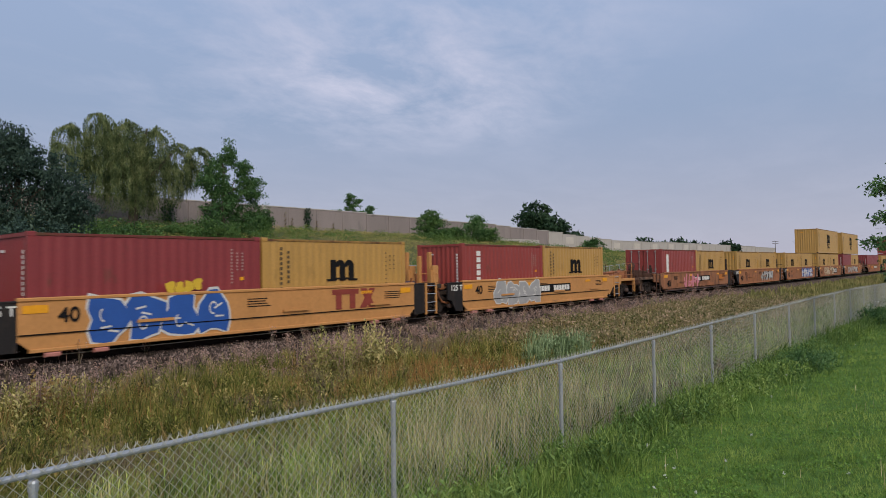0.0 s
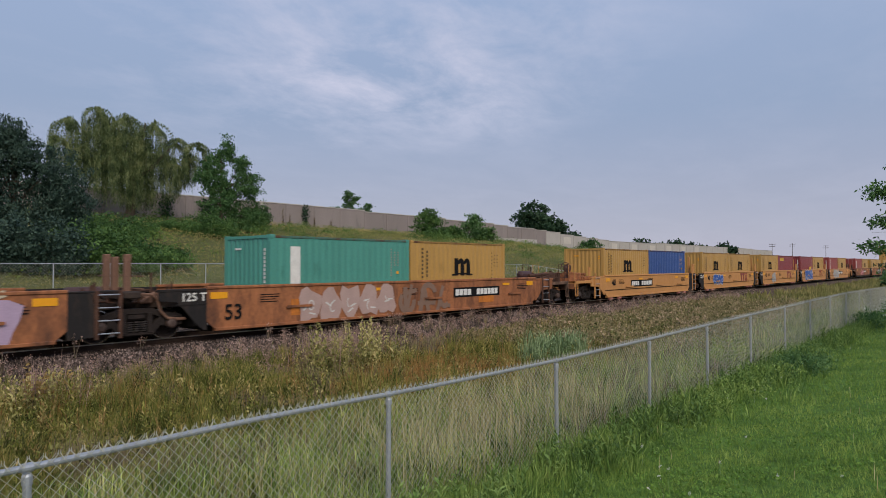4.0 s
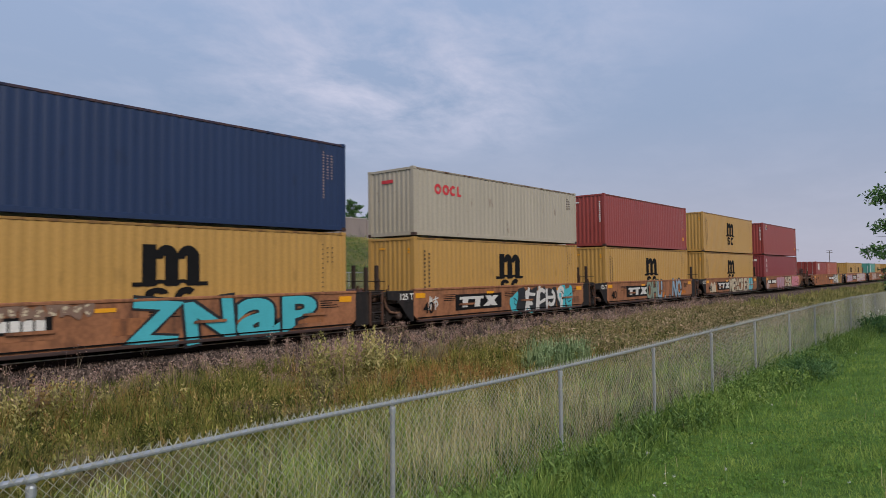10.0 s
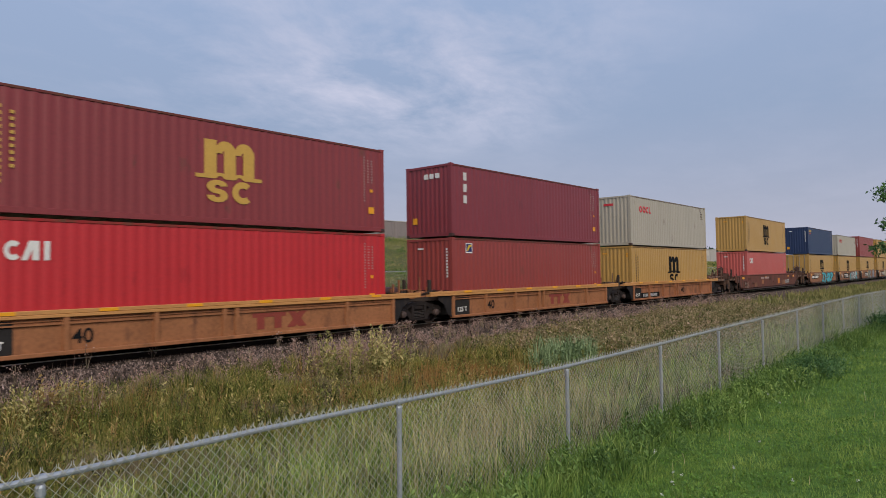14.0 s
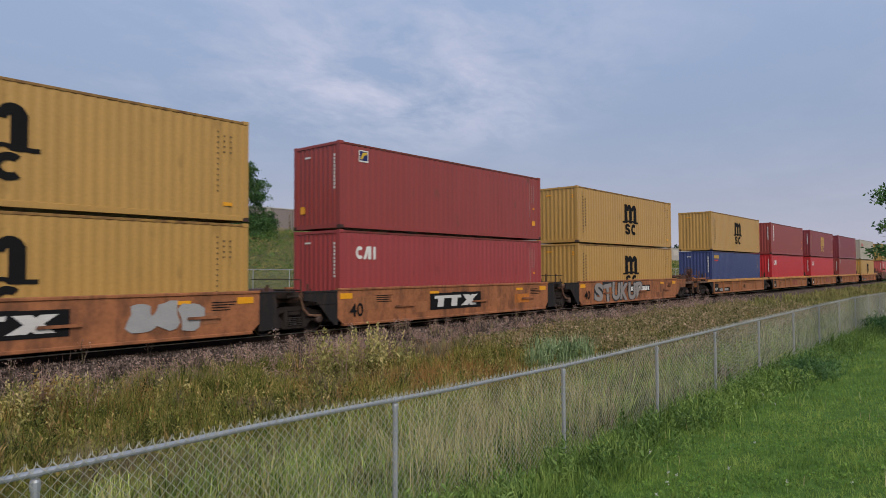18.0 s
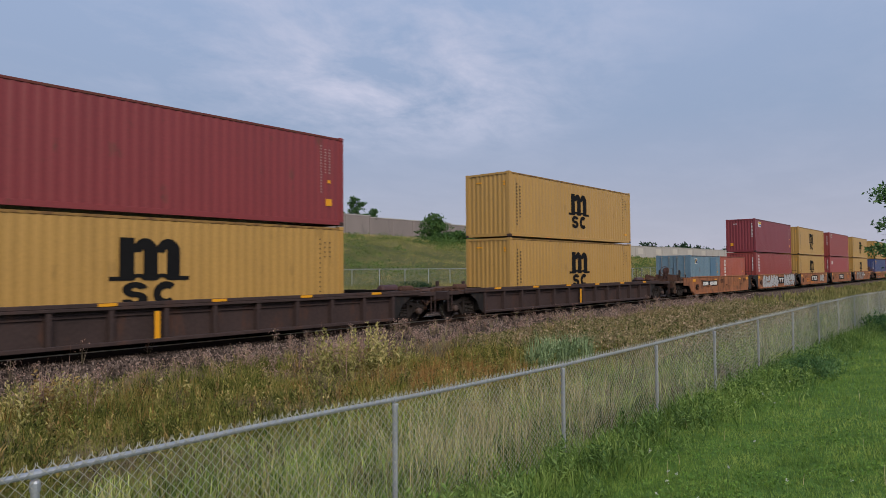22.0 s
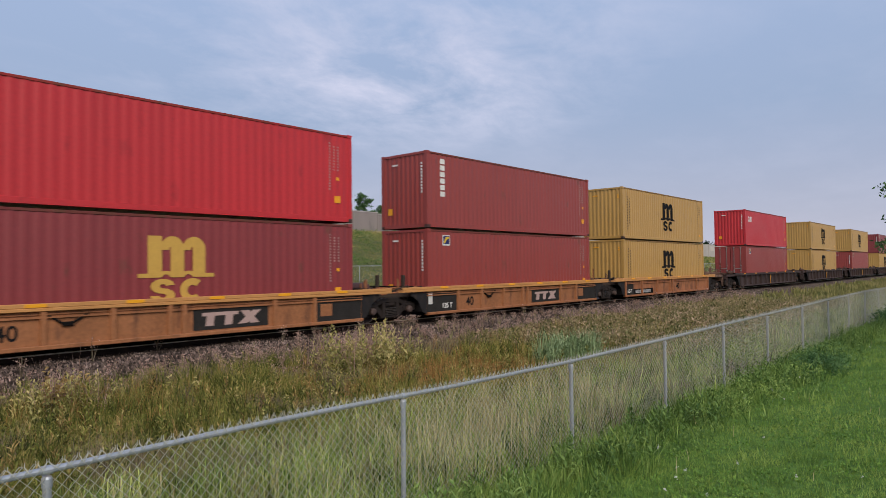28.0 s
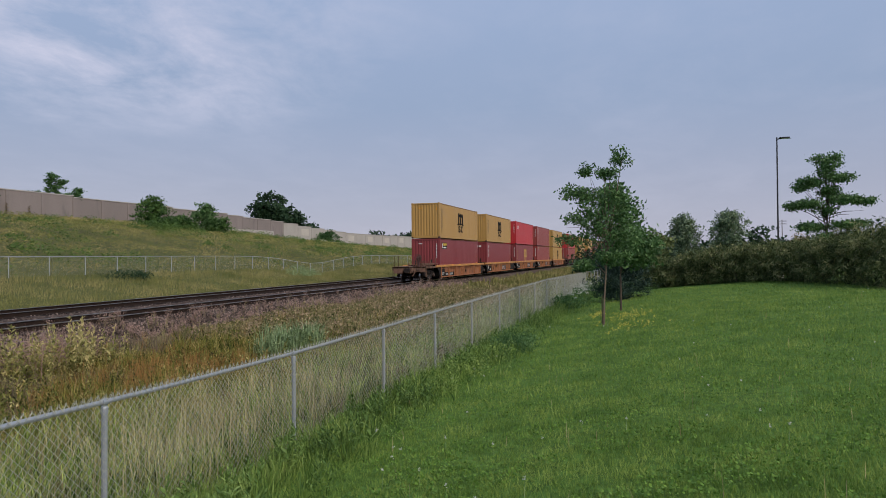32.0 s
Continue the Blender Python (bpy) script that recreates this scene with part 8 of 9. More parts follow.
        c += np.stack([0.12 * np.sin(c[:, 2] * 17), 0.1 * np.cos(c[:, 0] * 11), 0.10 * h * np.sin(c[:, 0] * 9) * np.cos(c[:, 1] * 8)], 1)
        v, f = leaves(c, sz, None, 0.34, -0.8)
        bush = tagged(new("bush", array_mesh("bush", v - np.array([[cx, cy, grounded(cx, cy)]]), f, m)), label, "bush")
        bush.location = (cx, cy, grounded(cx, cy))
    x, y = RNG.normal(16.4, 0.55, 46), RNG.normal(9.7, 0.35, 46)
    stuff("pale_reeds", [arched(x, y, RNG.uniform(0.75, 1.25, 46), 40, 0.09, 0.016, 0.6)], M_PALEBUSH, "pale blue-green reedy clump among the weeds", "weeds")
    # flowers
    yel = np.concatenate([RNG.normal([22.2, 0.75], [1.0, 0.35], (60, 2)), RNG.normal([24.5, 1.9], [0.7, 0.2], (40, 2)), RNG.normal([18.4, 0.6], [0.8, .3], (30, 2))])
    c = np.stack([yel[:, 0], yel[:, 1], ground_z(yel[:, 0], yel[:, 1]) + RNG.uniform(0.05, 0.16, len(yel))], 1)
    c = np.repeat(c, 6, 0) + RNG.normal(0, 0.025, (len(c) * 6, 3))
    stuff("yellow_flowers", [leaves(c, 0.040, None, 0.8)], M_PETAL, "small yellow flowers in the lawn", "flowers")
    w = np.concatenate([RNG.normal([34, 3.5], [2.0, 0.35], (90, 2)), RNG.normal([45, 3.4], [3, 0.4], (60, 2))])
    c = np.stack([w[:, 0], w[:, 1], ground_z(w[:, 0], w[:, 1]) + RNG.uniform(0.5, 1.0, len(w))], 1)
    c = np.repeat(c, 7, 0) + RNG.normal(0, 0.06, (len(c) * 7, 3)) * np.array([[1, 1, 0.3]])
    stuff("white_flowers", [leaves(c, 0.05, None, 0.8)], M_WHITEPETAL, "white umbels of wild carrot by the fence", "flowers")


build_weed_plants()


def build_far_side():
    n = 70000
    x = -5 + 150 * RNG.uniform(0, 1, n) ** 1.2
    y = 26.2 + 9.6 * RNG.uniform(0, 1, n)
    tall = (0.12 + 0.42 * patchy(x, y, 0.5, 2.2)) * RNG.uniform(0.5, 1.2, n)
    stuff("meadow_grass", [blades(x, y, tall, 0.02 + 0.0003 * x, RNG.uniform(0.1, 0.6, n), 1)], M_FARGRASS, "yellow-green meadow grass between tracks and far fence", "grass")
    n = 170000
    x = 5 + 235 * RNG.uniform(0, 1, n) ** 1.25
    y = 36.3 + 43.5 * RNG.uniform(0, 1, n)
    p = patchy(x, y, 0.22, 1.2)
    c = np.stack([x, y, ground_z(x, y) + RNG.uniform(0, 1, n) * (0.15 + 0.65 * p)], 1)
    stuff("bank_growth", [leaves(c, 0.10 + 0.0010 * np.hypot(x, y), None, 0.32, -0.5)], M_BANK, "rough weeds and brambles covering the bank", "weeds")
    n = 26000
    x = 10 + 160 * RNG.uniform(0, 1, n)
    y = 37 + 40 * RNG.uniform(0, 1, n)
    k = patchy(x, y, 0.16, 6.0) > 0.68
    x, y = x[k], y[k]
    c = np.stack([x, y, ground_z(x, y) + RNG.uniform(0.1, 0.7, len(x))], 1)
    m = 210
    bx, by = 14 + 150 * RNG.uniform(0, 1, m) ** 1.1, 38 + 40 * RNG.uniform(0, 1, m)
    wide, q = RNG.uniform(0.6, 2.6, m), 150
    d = RNG.normal(0, 1, (m, q, 2)) * (wide * 0.5)[:, None, None]
    px, py = (bx[:, None] + d[..., 0]).ravel(), (by[:, None] + d[..., 1]).ravel()
    dome = np.exp(-(d ** 2).sum(2) / (wide[:, None] ** 2)) * (0.35 + 0.4 * wide[:, None])
    mound = np.stack([px, py, ground_z(px, py) + (dome * RNG.uniform(0.3, 1.1, (m, q))).ravel()], 1)
    stuff("brambles", [leaves(np.concatenate([c, mound]), 0.20, None, 0.5)], M_BRAMBLE, "fresh green brambles on the bank", "weeds")


build_far_side()


# ---- trees ----
def crown_points(lobes):
    pts, nor = [], []
    for dx, dy, z, rx, ry, rz, n in lobes:
        d = RNG.normal(size=(n, 3))
        d /= np.linalg.norm(d, axis=1)[:, None]
        u = RNG.uniform(0.0, 1, n) ** 0.45
        lump = 1 + 0.16 * np.sin(d[:, 0] * 5 + dx * 3) * np.cos(d[:, 1] * 6 + z) + 0.12 * np.sin(d[:, 2] * 9 + dy)
        q = d * (u * lump)[:, None] * np.array([[rx, ry, rz]]) + np.array([[dx, dy, z]])
        pts.append(q)
        nor.append(d)
    return np.concatenate(pts), np.concatenate(nor)


def clumped(pts, nor, groups, spread, each):
    """Leaves gathered round twig ends, so that gaps stay open."""
    k = RNG.integers(0, len(pts), groups)
    c = np.repeat(pts[k], each, 0) + RNG.normal(0, spread, (groups * each, 3)) * np.array([[1, 1, 0.7]])
    return c, np.repeat(nor[k], each, 0)


def build_tree(name, x, y, lobes, groups, each, spread, size, material, label, trunk_h, trunk_r, limbs=6, aspect=0.5, droop=0.0, lean=(0, 0), bark=None):
    z0 = grounded(x, y)
    tree = empty(name, pose(x, y, z0, 0, 0, math.degrees(math.atan2(y, x)) - 90), label, "tree")
    pts, nor = crown_points(lobes)
    c, n = clumped(pts, nor, int(groups * 0.85), spread, each)
    c[:, 2] = np.maximum(c[:, 2], 0.05)
    v, f = leaves(c, size * 1.07, n, aspect, droop)
    top = max(l[2] for l in lobes)
    s = Shape()
    spine = [(0, 0, -0.2), (lean[0] * 0.1, lean[1] * 0.1, trunk_h * 0.5), (lean[0] * 0.35, lean[1] * 0.35, trunk_h), (lean[0], lean[1], top)]
    s.tube(spine, [trunk_r * 1.25, trunk_r, trunk_r * 0.8, trunk_r * 0.2], 10)
    rng = random.Random(name + str(x))
    for i in range(limbs):
        l = lobes[i % len(lobes)]
        h = trunk_h * rng.uniform(0.75, 1.0) + (top - trunk_h) * rng.uniform(0, 0.5)
        u = min(1.0, max(0.0, (h - trunk_h) / max(0.1, top - trunk_h)))
        a = (lean[0] * (0.35 + 0.65 * u), lean[1] * (0.35 + 0.65 * u), h)
        b = (l[0] + rng.uniform(-0.4, 0.4) * l[3], l[1] + rng.uniform(-0.4, 0.4) * l[4], max(h + 0.2, l[2] + rng.uniform(-0.2, 0.5) * l[5]))
        m = tuple((p * 0.5 + q * 0.5) for p, q in zip(a, b))
        s.tube([a, (m[0], m[1], m[2] + 0.1), b], [trunk_r * 0.42, trunk_r * 0.28, trunk_r * 0.08], 7)
    part("trunk", s, bark or M_BARK, tree)
    cr = part("crown", array_mesh("crown", v, f, material), material, tree)
    return tree


def at(azimuth, distance):
    return distance * math.cos(radians(azimuth)), distance * math.sin(radians(azimuth))


def build_willow():
    x, y = at(65.4, 79.0)
    z0 = grounded(x, y)
    tree = empty("weeping_willow", pose(x, y, z0, 0, 0, -24.6), "large weeping willow with hanging green branches before the wall", "tree")
    # billows of hanging strands: middle, height, radius
    lobes = [(-3.2, 10.7, 1.6), (-2.6, 9.7, 2.0), (-5.9, 8.8, 2.0), (-6.9, 7.2, 1.5), (-0.6, 9.3, 2.3), (-2.6, 7.8, 2.4), (2.4, 9.0, 2.0), (4.8, 7.9, 1.9), (6.9, 7.4, 1.5), (6.1, 6.2, 1.5),
             (0.8, 6.9, 2.6), (-1.4, 5.2, 2.0), (2.9, 5.6, 2.2), (-3.7, 5.2, 1.5), (0.8, 4.3, 1.8), (-4.8, 6.6, 1.7), (4.4, 5.6, 1.4), (-0.4, 7.6, 2.4)]
    paths = []
    for lx, lz, r in lobes:
        m = 12 * int(7 * r * r)
        q = np.repeat(RNG.uniform(0, 2 * np.pi, m // 12), 12) + RNG.normal(0, 0.10, m)
        depth = RNG.normal(0, 1.0)
        rise = np.repeat(RNG.uniform(0.1, 1.3, m // 12), 12) + RNG.normal(0, 0.08, m)
        hem = np.interp(lx + np.cos(q) * r, [-8, -5, -3.5, -2, 3, 4.5, 6, 8.5], [5.2, 4.7, 3.0, 1.1, 1.1, 2.6, 4.2, 4.6]) + RNG.normal(0, 0.45, m)
        size = r * (np.repeat(RNG.uniform(0.5, 1.12, m // 12), 12) + RNG.normal(0, 0.05, m))
        fall = np.clip(lz - hem, 0.4, r * RNG.uniform(0.7, 1.7, m) + 0.6)
        u = np.linspace(0, 1, 21)[None, :]
        arc = np.minimum(u / 0.42, 1.0) * (np.pi / 2 - rise[:, None]) + rise[:, None] * np.minimum(u / 0.42, 1.0)
        swing = np.sin(arc) * size[:, None]
        z = lz + np.cos(arc) * size[:, None] * 0.85 - np.maximum(u - 0.42, 0) / 0.58 * fall[:, None]
        jitter = RNG.normal(0, 0.05, (m, 21))
        paths.append(np.stack([lx + swing * np.cos(q)[:, None] + jitter, depth + swing * np.sin(q)[:, None] * 0.9 - jitter, z], 2).reshape(-1, 3))
    v, f = leaves(np.concatenate(paths), 0.30, None, 0.18, 2.2)
    s = Shape().tube([(0, 0, -0.3), (0.2, 0, 2.5), (0.5, 0, 5.5)], [0.55, 0.42, 0.3], 12)
    for dx, dy, z in ((-3.4, 0, 8.4), (4.0, 0.4, 8.2), (1.5, -0.8, 10.6), (-1.4, 0.6, 10.8), (0.2, 1.5, 9.0)):
        s.tube([(0.4, 0, 4.6), (dx * 0.5 + 0.2, dy * 0.5, z * 0.72), (dx, dy, z)], [0.36, 0.24, 0.06], 8)
    part("trunk", s, M_BARK, tree)
    part("crown", array_mesh("crown", v, f, M_WILLOW), M_WILLOW, tree)


build_willow()
x, y = at(73.0, 50.0)
FIR = [(-3.0, 0, 5.2, 2.8, 2.6, 3.0, 900), (-1.2, -0.5, 5.0, 2.0, 2.0, 2.2, 500), (-3.4, -0.8, 6.6, 1.8, 1.8, 1.8, 400), (-1.5, 0, 7.0, 1.6, 1.6, 1.5, 300), (0.4, 0, 6.0, 1.4, 1.8, 1.4, 300), (2.1, 0, 4.7, 2.1, 2.2, 1.9, 600), (-0.1, 0, 7.2, 0.9, 0.9, 1.2, 160), (2.7, -0.3, 2.7, 1.8, 2.2, 1.9, 600), (0.0, -0.5, 2.0, 3.4, 2.4, 2.0, 700), (-5.0, 0, 4.0, 3.0, 3.0, 3.4, 600), (-2.5, -0.4, 2.4, 3.0, 2.4, 2.3, 600)]
build_tree("conifer_tree", x, y, FIR, 5000, 16, 0.19, 0.21, M_MAPLE, "dense dark blue-green conifer behind the far fence", 1.6, 0.28, 8, 0.34, 0.9)
x, y = at(58.6, 74.0)
ASH = [(0.5, 0, 8.6, 0.9, 0.8, 0.8, 250), (-0.6, 0, 7.1, 1.3, 1.1, 0.7, 300), (1.9, 0, 7.2, 1.0, 1.0, 0.4, 200), (2.6, 0, 5.7, 1.5, 1.1, 0.5, 300), (-1.6, 0, 5.8, 1.0, 1.0, 0.4, 200), (3.0, 0, 4.4, 1.3, 1.1, 0.4, 240), (-0.5, 0, 5.2, 1.6, 1.3, 0.9, 350), (1.0, 0, 4.2, 1.6, 1.3, 0.7, 300), (0, 0, 2.4, 2.2, 1.8, 1.4, 500), (2.4, 0, 1.2, 1.8, 1.5, 1.2, 300)]
build_tree("ash_tree", x, y, [(*l[:5], l[5] * 1.9, l[6]) for l in ASH],
           1000, 20, 0.22, 0.25, M_LEAF, "green ash tree on the bank before the wall", 2.4, 0.2, 8, 0.45)
for a, d, sx, sz, n in ((56.9, 76, 2.4, 3.6, 300), (55.7, 79, 1.3, 3.0, 160), (62.5, 70, 3.0, 0.8, 300), (66.5, 60, 3.4, 1.4, 320), (69.5, 60, 2.6, 1.4, 240), (70.4, 41.5, 1.7, 2.6, 330), (68.2, 42.5, 1.9, 2.3, 340), (65.8, 43.5, 1.8, 1.8, 300), (63.3, 46.0, 1.8, 1.1, 240), (73.2, 42.0, 1.6, 2.6, 330), (76.2, 41.5, 1.8, 2.8, 330), (59.6, 66, 2.8, 1.9, 280), (67.5, 54, 3.0, 1.6, 320)):
    x, y = at(a, d)
    build_tree("shrub", x, y, [(0, 0, sz * 0.5, sx, 2.0, sz * 0.7, 500), (sx * 0.5, 0, sz * 0.4, sx * 0.6, 1.6, sz * 0.6, 300)], n, 26, 0.24, 0.17, M_MAPLE if a > 70 else M_SHRUB, "green shrub on the bank", 0.5, 0.06, 5, 0.55)
# climbing plants and bushes along the wall
for a, d, sx, sz, n, m in ((41.4, 108, 2.7, 3.6, 260, M_SHRUB), (37.4, 113, 2.2, 3.6, 200, M_OAK), (36.4, 115, 2.4, 1.9, 160, M_SHRUB), (39.4, 110, 2.8, 1.7, 190, M_SHRUB), (40.6, 104, 2.2, 1.2, 160, M_SHRUB), (27.6, 168, 3.6, 2.6, 160, M_LEAF)):
    x, y = at(a, d)
    build_tree("bush", x, y, [(0, 0, sz * 0.55, sx, 1.5, sz * 0.62, 500), (0.3, 0, sz * 0.9, sx * 0.55, 1.0, sz * 0.35, 300)], n, 18, 0.26, 0.36, m, "green bush growing before the noise wall", 0.6, 0.07, 5, 0.5)
x, y = at(48.0, 111.0)
build_tree("young_tree", x, y, [(-0.2, 0, 4.4, 1.2, 1.0, 1.0, 300), (-2.6, 0, 3.2, 1.2, 1.0, 0.7, 250), (2.0, 0, 3.4, 1.7, 1.0, 0.7, 250), (-0.5, 0, 5.9, 0.8, 0.6, 0.8, 200), (0.8, 0, 5.4, 0.7, 0.5, 0.5, 120), (0.2, 0, 3.2, 2.6, 1.0, 0.6, 300), (3.0, 0, 4.2, 0.7, 0.5, 0.3, 100)], 240, 18, 0.22, 0.34, M_LEAF,
           "young tree rising behind the noise wall", 1.2, 0.1, 7, 0.45)
x, y = at(31.8, 182.0)
build_tree("round_tree", x, y, [(-1.8, 0, 8.8, 5.4, 4, 4.4, 700), (2.5, 0, 6.4, 5.0, 4, 3.4, 600), (8.0, 0, 3.2, 4.4, 3, 2.4, 400)], 560, 20, 0.55, 0.75, M_DARKLEAF, "round dark tree behind the noise wall", 3.0, 0.3, 6, 0.6)
for a, d, w, h in ((23.4, 260, 6, 5.4), (22.2, 265, 7, 4.4), (20.6, 255, 8, 5.0), (18.8, 270, 6, 3.4), (17.0, 280, 5, 4.4)):
    x, y = at(a, d)
    build_tree("distant_tree", x, y, [(0, 0, h * 0.7 + 1.5, w * 0.6, 3, h * 0.5, 400), (w * 0.4, 0, h * 0.5 + 1.5, w * 0.5, 3, h * 0.4, 300)], 200, 16, 0.6, 0.9, M_DARKLEAF, "distant dark tree beyond the noise wall", 1.5, 0.2, 4, 0.6)
# wall climbers
for x, w, h in ((55.3, 1.1, 2.7), (50.6, 0.8, 1.6), (47.0, 2.0, 2.9), (41.0, 1.3, 3.0), (36.8, 0.8, 2.2), (62.7, 0.75, 3.3)):
    n = int(260 * w)
    zb = grounded(x, WALL_Y - 0.5)
    c = np.stack([RNG.normal(x, w * 0.4, n), WALL_Y - 0.2 - RNG.uniform(0, 0.3, n), zb + RNG.uniform(0, h, n)], 1) - np.array([[x, WALL_Y, zb]])
    v, f = leaves(c, 0.3, None, 0.7)
    ob = tagged(new("climbing_vine", array_mesh("climbing_vine", v, f, M_DARKLEAF)), "dark green vine climbing the concrete wall", "vine")
    ob.location = (x, WALL_Y, zb)

for x, h in ((58.7, 2.4), (60.0, 1.7), (64.6, 1.5), (67.8, 1.4), (33.5, 2.4)):
    n, zb = 60, grounded(x, WALL_Y - 0.5)
    c = np.stack([RNG.normal(0, 0.10, n) + 0.1 * RNG.uniform(-1, 1), -0.2 - RNG.uniform(0, 0.2, n), RNG.uniform(0, h, n)], 1)
    v, f = leaves(c, 0.26, None, 0.3, -1.5)
    ob = tagged(new("dead_vine", array_mesh("dead_vine", v, f, M_DRAB)), "thin brown dead vine on the concrete wall", "vine")
    ob.location = (x, WALL_Y, zb)

# right-hand lawn: two saplings, hedge, conifers, tree and lamp
x, y = at(4.05, 20.8)
build_tree("oak_sapling", x, y, [(0.53, 0, 5.1, 0.36, 0.3, 0.30, 120), (0.15, 0, 4.62, 0.38, 0.35, 0.2, 110), (-0.47, 0.1, 4.72, 0.2, 0.2, 0.2, 60), (-0.88, 0, 4.07, 0.48, 0.4, 0.22, 130), (-0.42, 0, 3.86, 0.5, 0.45, 0.32, 160),
                                 (0.36, 0, 4.0, 0.35, 0.35, 0.28, 110), (-0.26, 0, 3.3, 0.68, 0.55, 0.38, 240), (0.63, 0, 3.55, 0.42, 0.4, 0.42, 160), (-0.8, 0, 3.3, 0.4, 0.35, 0.18, 90), (-1.1, 0, 2.62, 0.45, 0.35, 0.18, 110),
                                 (-0.05, 0, 2.75, 0.78, 0.6, 0.36, 260), (0.77, 0, 2.85, 0.46, 0.45, 0.55, 200), (0.35, 0, 2.15, 0.6, 0.5, 0.34, 200), (-0.47, 0, 1.86, 0.52, 0.4, 0.16, 120)],
           620, 15, 0.085, 0.095, M_OAK, "young oak tree with sparse green leaves on the lawn", 1.7, 0.027, 26, 0.5, 0.0, (0.25, 0), M_YOUNGBARK)
solid("tree_stake", Shape().tube([(x + 0.1, y + 0.05, grounded(x, y) - 0.2), (x + 0.1, y + 0.05, grounded(x, y) + 0.9)], 0.02, 8), M_BARK, "dark wooden stake beside the young oak", "stake")
x, y = at(2.65, 26.5)
build_tree("young_tree", x, y, [(0, 0, 3.4, 1.0, 0.9, 1.2, 300), (0.5, 0, 2.3, 1.0, 0.9, 0.8, 300), (-0.2, 0, 4.4, 0.5, 0.5, 0.6, 150)], 330, 18, 0.16, 0.17, M_OAK, "young leafy tree on the lawn beside the fence", 1.3, 0.04, 8, 0.5)
x, y = at(2.6, 33.0)
build_tree("spruce_tree", x, y, [(0, 0, 0.7, 1.6, 1.3, 0.8, 500), (0, 0, 1.6, 1.25, 1.0, 0.7, 300), (0, 0, 2.4, 0.8, 0.7, 0.7, 200), (-0.2, 0, 3.1, 0.35, 0.3, 0.5, 80)], 620, 20, 0.14, 0.15, M_SPRUCE, "dark blue-green spruce low behind the lawn", 0.5, 0.07, 6, 0.25, 0.4)
x, y = at(0.2, 42.0)
build_tree("linden_tree", x, y, [(0, 0, 1.7, 1.3, 1.2, 1.2, 400), (0.3, 0, 2.7, 0.8, 0.8, 0.6, 200)], 260, 18, 0.18, 0.2, M_WILLOW, "light green young tree behind the lawn", 1.4, 0.08, 6, 0.55)
x, y = at(1.5, 46.0)
build_tree("linden_tree", x, y, [(0, 0, 1.6, 1.8, 1.3, 1.1, 400)], 200, 18, 0.22, 0.24, M_DARKLEAF, "dark green tree behind the lawn", 1.2, 0.08, 6, 0.55)
for a, d, hgt in ((-2.25, 47.0, 4.1), (-5.7, 47.0, 4.2)):
    x, y = at(a, d)
    lobes = []
    for k in range(8):
        u = k / 7
        lobes.append((0.45 * (1 - u) * (-1) ** k, 0, 0.7 + u * hgt * 0.78, (0.5, 0.85, 1.1, 1.25, 1.3, 1.2, 1.0, 0.6)[k], 0.9, 0.5, 260))
    build_tree("columnar_tree", x, y, lobes, 640, 18, 0.14, 0.17, M_FIR, "bushy upright grey-green tree behind the hedge", 0.8, 0.09, 10, 0.4, -0.6)
x, y = at(-12.5, 42.0)
lobes = [(0, 0, 7.3, 0.9, 0.7, 0.35, 240), (-0.5, 0, 7.7, 0.5, 0.4, 0.15, 80), (0.4, 0, 7.7, 0.5, 0.4, 0.15, 80), (0, 0, 6.7, 0.5, 0.5, 0.4, 140), (-0.9, 0, 6.2, 0.9, 0.8, 0.28, 240), (0.8, 0, 6.4, 0.8, 0.7, 0.22, 180), (-1.6, 0, 5.85, 0.6, 0.5, 0.16, 100),
         (0.1, 0, 5.6, 0.7, 0.6, 0.35, 180), (-1.0, 0, 4.75, 1.1, 0.9, 0.28, 280), (1.0, 0, 4.95, 1.2, 0.9, 0.28, 280), (2.2, 0, 4.85, 0.8, 0.6, 0.18, 160), (-2.1, 0, 4.65, 0.6, 0.5, 0.16, 120), (0, 0, 4.3, 0.6, 0.6, 0.3, 120),
         (-1.0, 0, 3.2, 1.0, 0.8, 0.26, 240), (1.0, 0, 3.3, 1.0, 0.8, 0.26, 240), (2.0, 0, 3.4, 0.6, 0.5, 0.16, 120), (0, 0, 2.5, 1.2, 0.9, 0.4, 260)]
lobes = [(l[0] * 0.78, l[1], l[2] * 0.84, l[3] * 0.78, l[4], l[5] * 0.8, l[6]) for l in lobes]
build_tree("pin_oak_tree", x, y, lobes, 980, 17, 0.14, 0.14, M_OAK, "young tree with tiered branches behind the hedge", 2.0, 0.06, 26, 0.5)
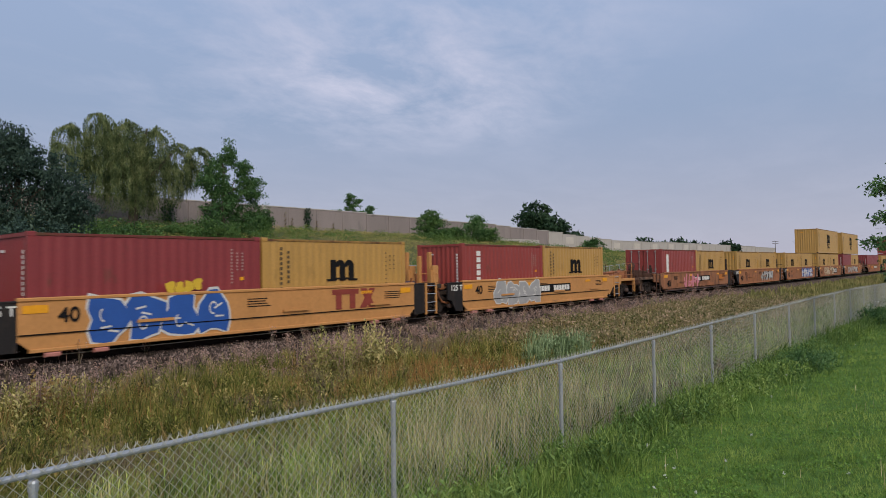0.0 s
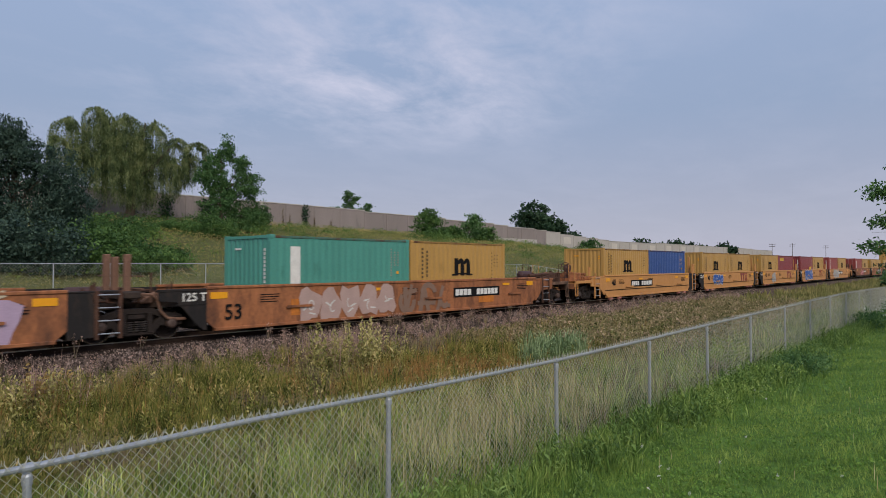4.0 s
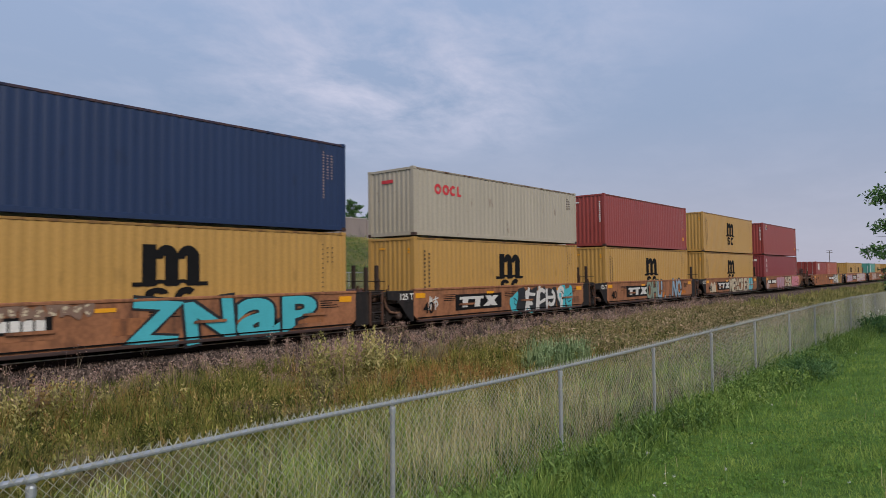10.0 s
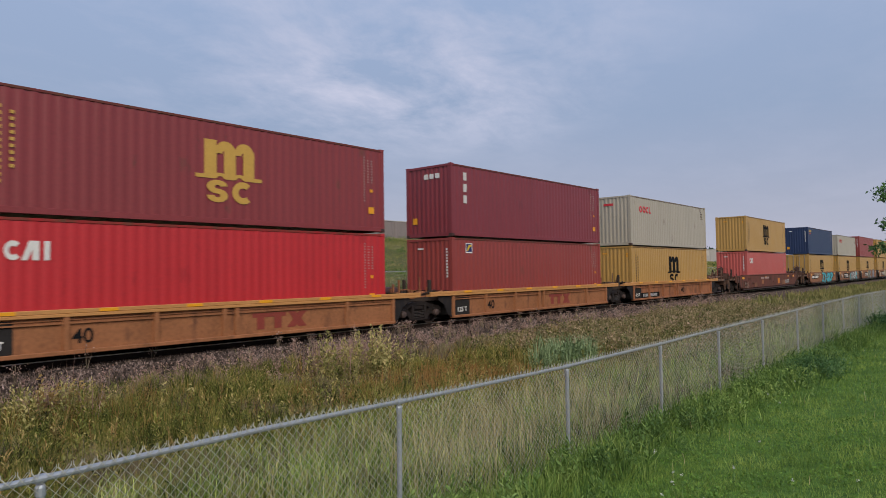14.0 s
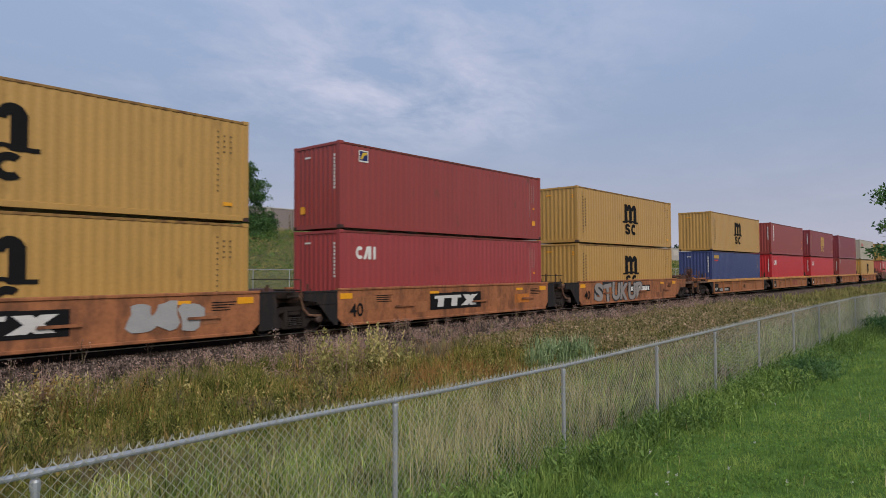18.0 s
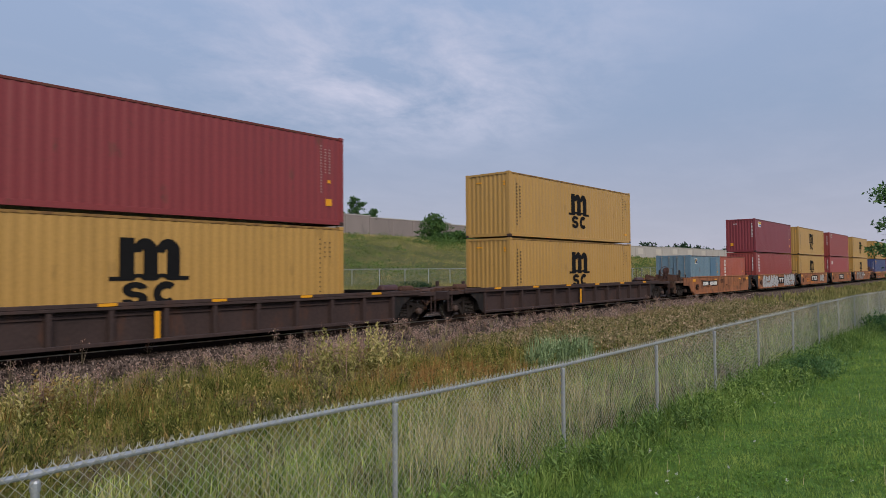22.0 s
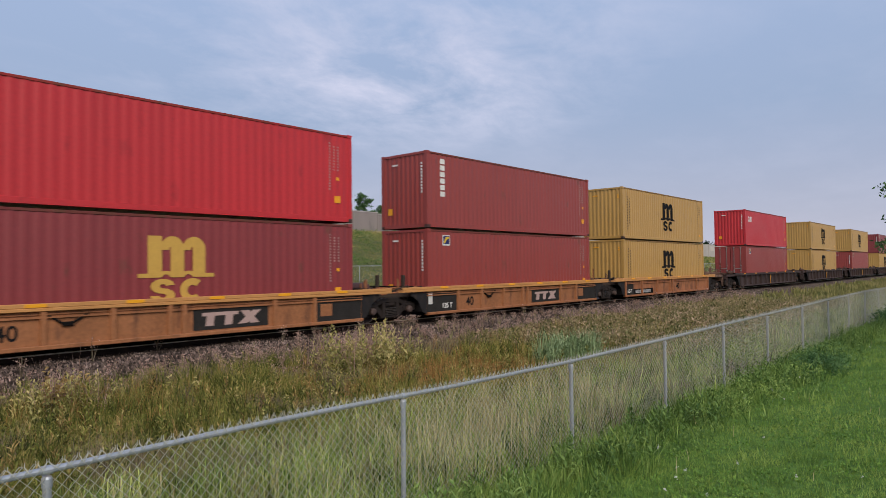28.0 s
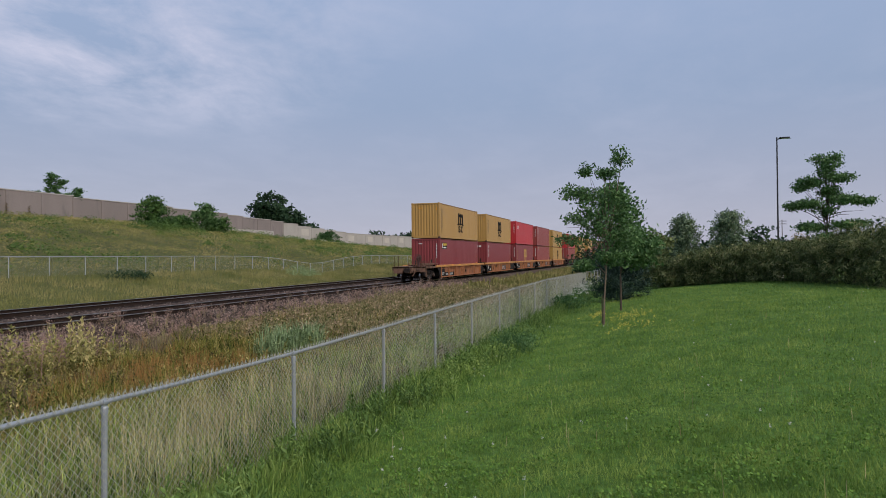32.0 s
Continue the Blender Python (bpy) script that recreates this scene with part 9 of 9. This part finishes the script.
for a, d, h, w in ((-0.9, 39.0, 1.25, 1.5), (-2.4, 38.6, 1.5, 1.7), (-4.2, 38.0, 1.75, 1.8), (-6.2, 37.4, 1.85, 1.9), (-8.2, 36.6, 1.8, 1.9), (-10.2, 35.6, 1.75, 1.8), (-12.2, 34.4, 1.85, 1.8), (-14.2, 33.0, 2.1, 1.8), (-16.4, 31.5, 2.4, 1.9), (-18.8, 30.0, 2.5, 2.0)):
    x, y = at(a, d)
    lobes = [(0, 0, h * 0.34, w * 1.05, 1.2, h * 0.46, 700), (-w * 0.4, 0, h * 0.72, w * 0.7, 0.9, h * 0.3, 300), (w * 0.45, 0, h * 0.75, w * 0.6, 0.9, h * 0.28, 300), (w * 0.1, 0, h * 0.95, w * 0.5, 0.6, h * 0.14, 120)]
    build_tree("hedge_shrub", x, y, lobes, 560, 18, 0.13, 0.19, M_HEDGE, "bushy olive green hedge shrub at the lawn's edge", 0.4, 0.05, 14, 0.16, -0.9)
x, y = at(-11.0, 37.5)
build_tree("dry_shrub", x, y, [(0, 0, 1.3, 1.1, 0.7, 0.8, 300)], 220, 16, 0.13, 0.12, M_PALEWEED, "pale dry shrub behind the hedge", 0.6, 0.05, 8, 0.25, -0.8)
for a, d, h in ((-7.7, 58, 2.6), (-10.6, 60, 1.9), (-4.0, 62, 1.9), (-14, 60, 2.2), (-1.0, 58, 2.4), (-16.5, 60, 2.6), (-19, 60, 3.0), (3.0, 75, 3.0), (5.0, 90, 3.5)):
    x, y = at(a, d)
    build_tree("distant_tree", x, y, [(0, 0, h * 0.6, 2.6, 1.5, h * 0.6, 300)], 150, 16, 0.3, 0.36, M_DARKLEAF, "dark tree far beyond the hedge", 0.6, 0.1, 5, 0.5)


# ---- lamp and wire poles ----
M_POLE = paint("black_pole_paint", (0.02, 0.02, 0.022), 0.45, 0.2, 0.1, 6)
M_LENS = paint("lamp_glass", (0.5, 0.5, 0.5), 0.2, 0.0, 0.05, 6)


def build_lamp():
    x, y = at(-9.22, 40.0)
    z = grounded(x, y)
    lamp = empty("street_lamp", pose(x, y, z), "tall black lamp post with one flat head behind the hedge", "street lamp")
    part("pole", Shape().tube([(0, 0, -0.2), (0, 0, 3), (0, 0, 7.6)], [0.05, 0.042, 0.034], 12), M_POLE, lamp)
    part("base", Shape().tube([(0, 0, -0.2), (0, 0, 0.5)], 0.25, 14), M_WALL_PALE, lamp, "concrete footing")
    part("arm", Shape().tube([(0, 0, 7.5), (0.1, -0.35, 7.56)], 0.03, 8), M_POLE, lamp)
    head = part("head", Shape().box(-0.12, 0.12, -0.62, -0.1, 7.53, 7.59, 0.03), M_POLE, lamp)
    part("lens", Shape().box(-0.09, 0.09, -0.68, -0.2, 7.508, 7.522), M_LENS, head)


build_lamp()


def build_line_pole(a, d, h):
    x, y = at(a, d)
    z = grounded(x, y)
    p = empty("utility_pole", pose(x, y, z), "distant wooden utility pole with cross arms", "utility pole")
    part("pole", Shape().tube([(0, 0, -0.3), (0, 0, h)], [0.14, 0.10], 8), M_BARK, p)
    for k in (0.4, 1.3):
        part("cross_arm", Shape().box(-0.07, 0.07, -1.3, 1.3, h - k - 0.08, h - k + 0.08), M_BARK, p)
        for yy in (-1.1, 1.1):
            part("insulator", Shape().tube([(0, yy, h - k + 0.08), (0, yy, h - k + 0.25)], 0.05, 6), M_GALV, p)


for a, d, h in ((13.6, 330, 8.6), (12.2, 360, 9.6), (10.0, 370, 9.2), (-9.5, 240, 12.0)):
    build_line_pole(a, d, h)


# ---- timber ties and loose ballast stones ----
def build_ties():
    me = Shape().box(-0.115, 0.115, -1.3, 1.3, -0.36, -0.168, 0.015).mesh("tie", M_TIE)
    plate = Shape().box(-0.09, 0.09, -0.14, 0.14, -0.172, -0.152).mesh("tie_plate", M_RAIL)
    for track in (near_track, far_track):
        rest = Shape()
        x = -20.0
        k = 0
        while x < 420:
            if 4 < x < 75:
                t = part("tie", me, M_TIE, track)
                t.location = (x + random.uniform(-0.02, 0.02), random.uniform(-0.04, 0.04), 0)
            else:
                rest.box(x - 0.115, x + 0.115, -1.3, 1.3, -0.36, -0.172)
            x += 0.54
            k += 1
        tagged(part("far_ties", rest, M_TIE, track), kind="stuff")


def build_stones():
    n = 42000
    x = 2 + 60 * RNG.uniform(0, 1, n) ** 1.4
    y = np.where(RNG.uniform(0, 1, n) < 0.8, RNG.uniform(14.9, 17.2, n), RNG.uniform(18.5, 24.5, n))
    z = np.interp(y, [14.9, 15.5, 16.15, 16.5, 24.1], [-0.78, -0.6, -0.24, -0.19, -0.19])
    s = RNG.uniform(0.02, 0.055, n)
    tet = np.array([[1, 0, -0.3], [-0.5, 0.87, -0.3], [-0.5, -0.87, -0.3], [0.1, 0.1, 0.9]])
    v = tet[None] * s[:, None, None] * RNG.uniform(0.7, 1.3, (n, 4, 3))
    a = RNG.uniform(0, 6.28, n)
    c, q = np.cos(a)[:, None], np.sin(a)[:, None]
    v = np.stack([v[..., 0] * c - v[..., 1] * q + x[:, None], v[..., 0] * q + v[..., 1] * c + y[:, None], v[..., 2] + z[:, None] + 0.01], 2).reshape(-1, 3)
    i = np.arange(n)[:, None] * 4
    f = np.concatenate([i + np.array([[0, 1, 3]]), i + np.array([[1, 2, 3]]), i + np.array([[2, 0, 3]])])
    stones = greenery("loose_stone", [(0.012, 0.009, 0.008), (0.052, 0.038, 0.032), (0.145, 0.105, 0.090), (0.40, 0.305, 0.265)], 0.9, 1.0, 0.0, 0.80, -0.08, 0.24)
    stuff("ballast_stones", [(v, f)], stones, "loose crushed ballast stones", "stones")


build_stones()
build_ties()




# ---- what moves: the train runs off along its track ----
def motions():
    for thing, x, y, z in MOVING:
        walk(thing, [(t, pose(x + run, y, z)) for t, run in RUN])


motions()
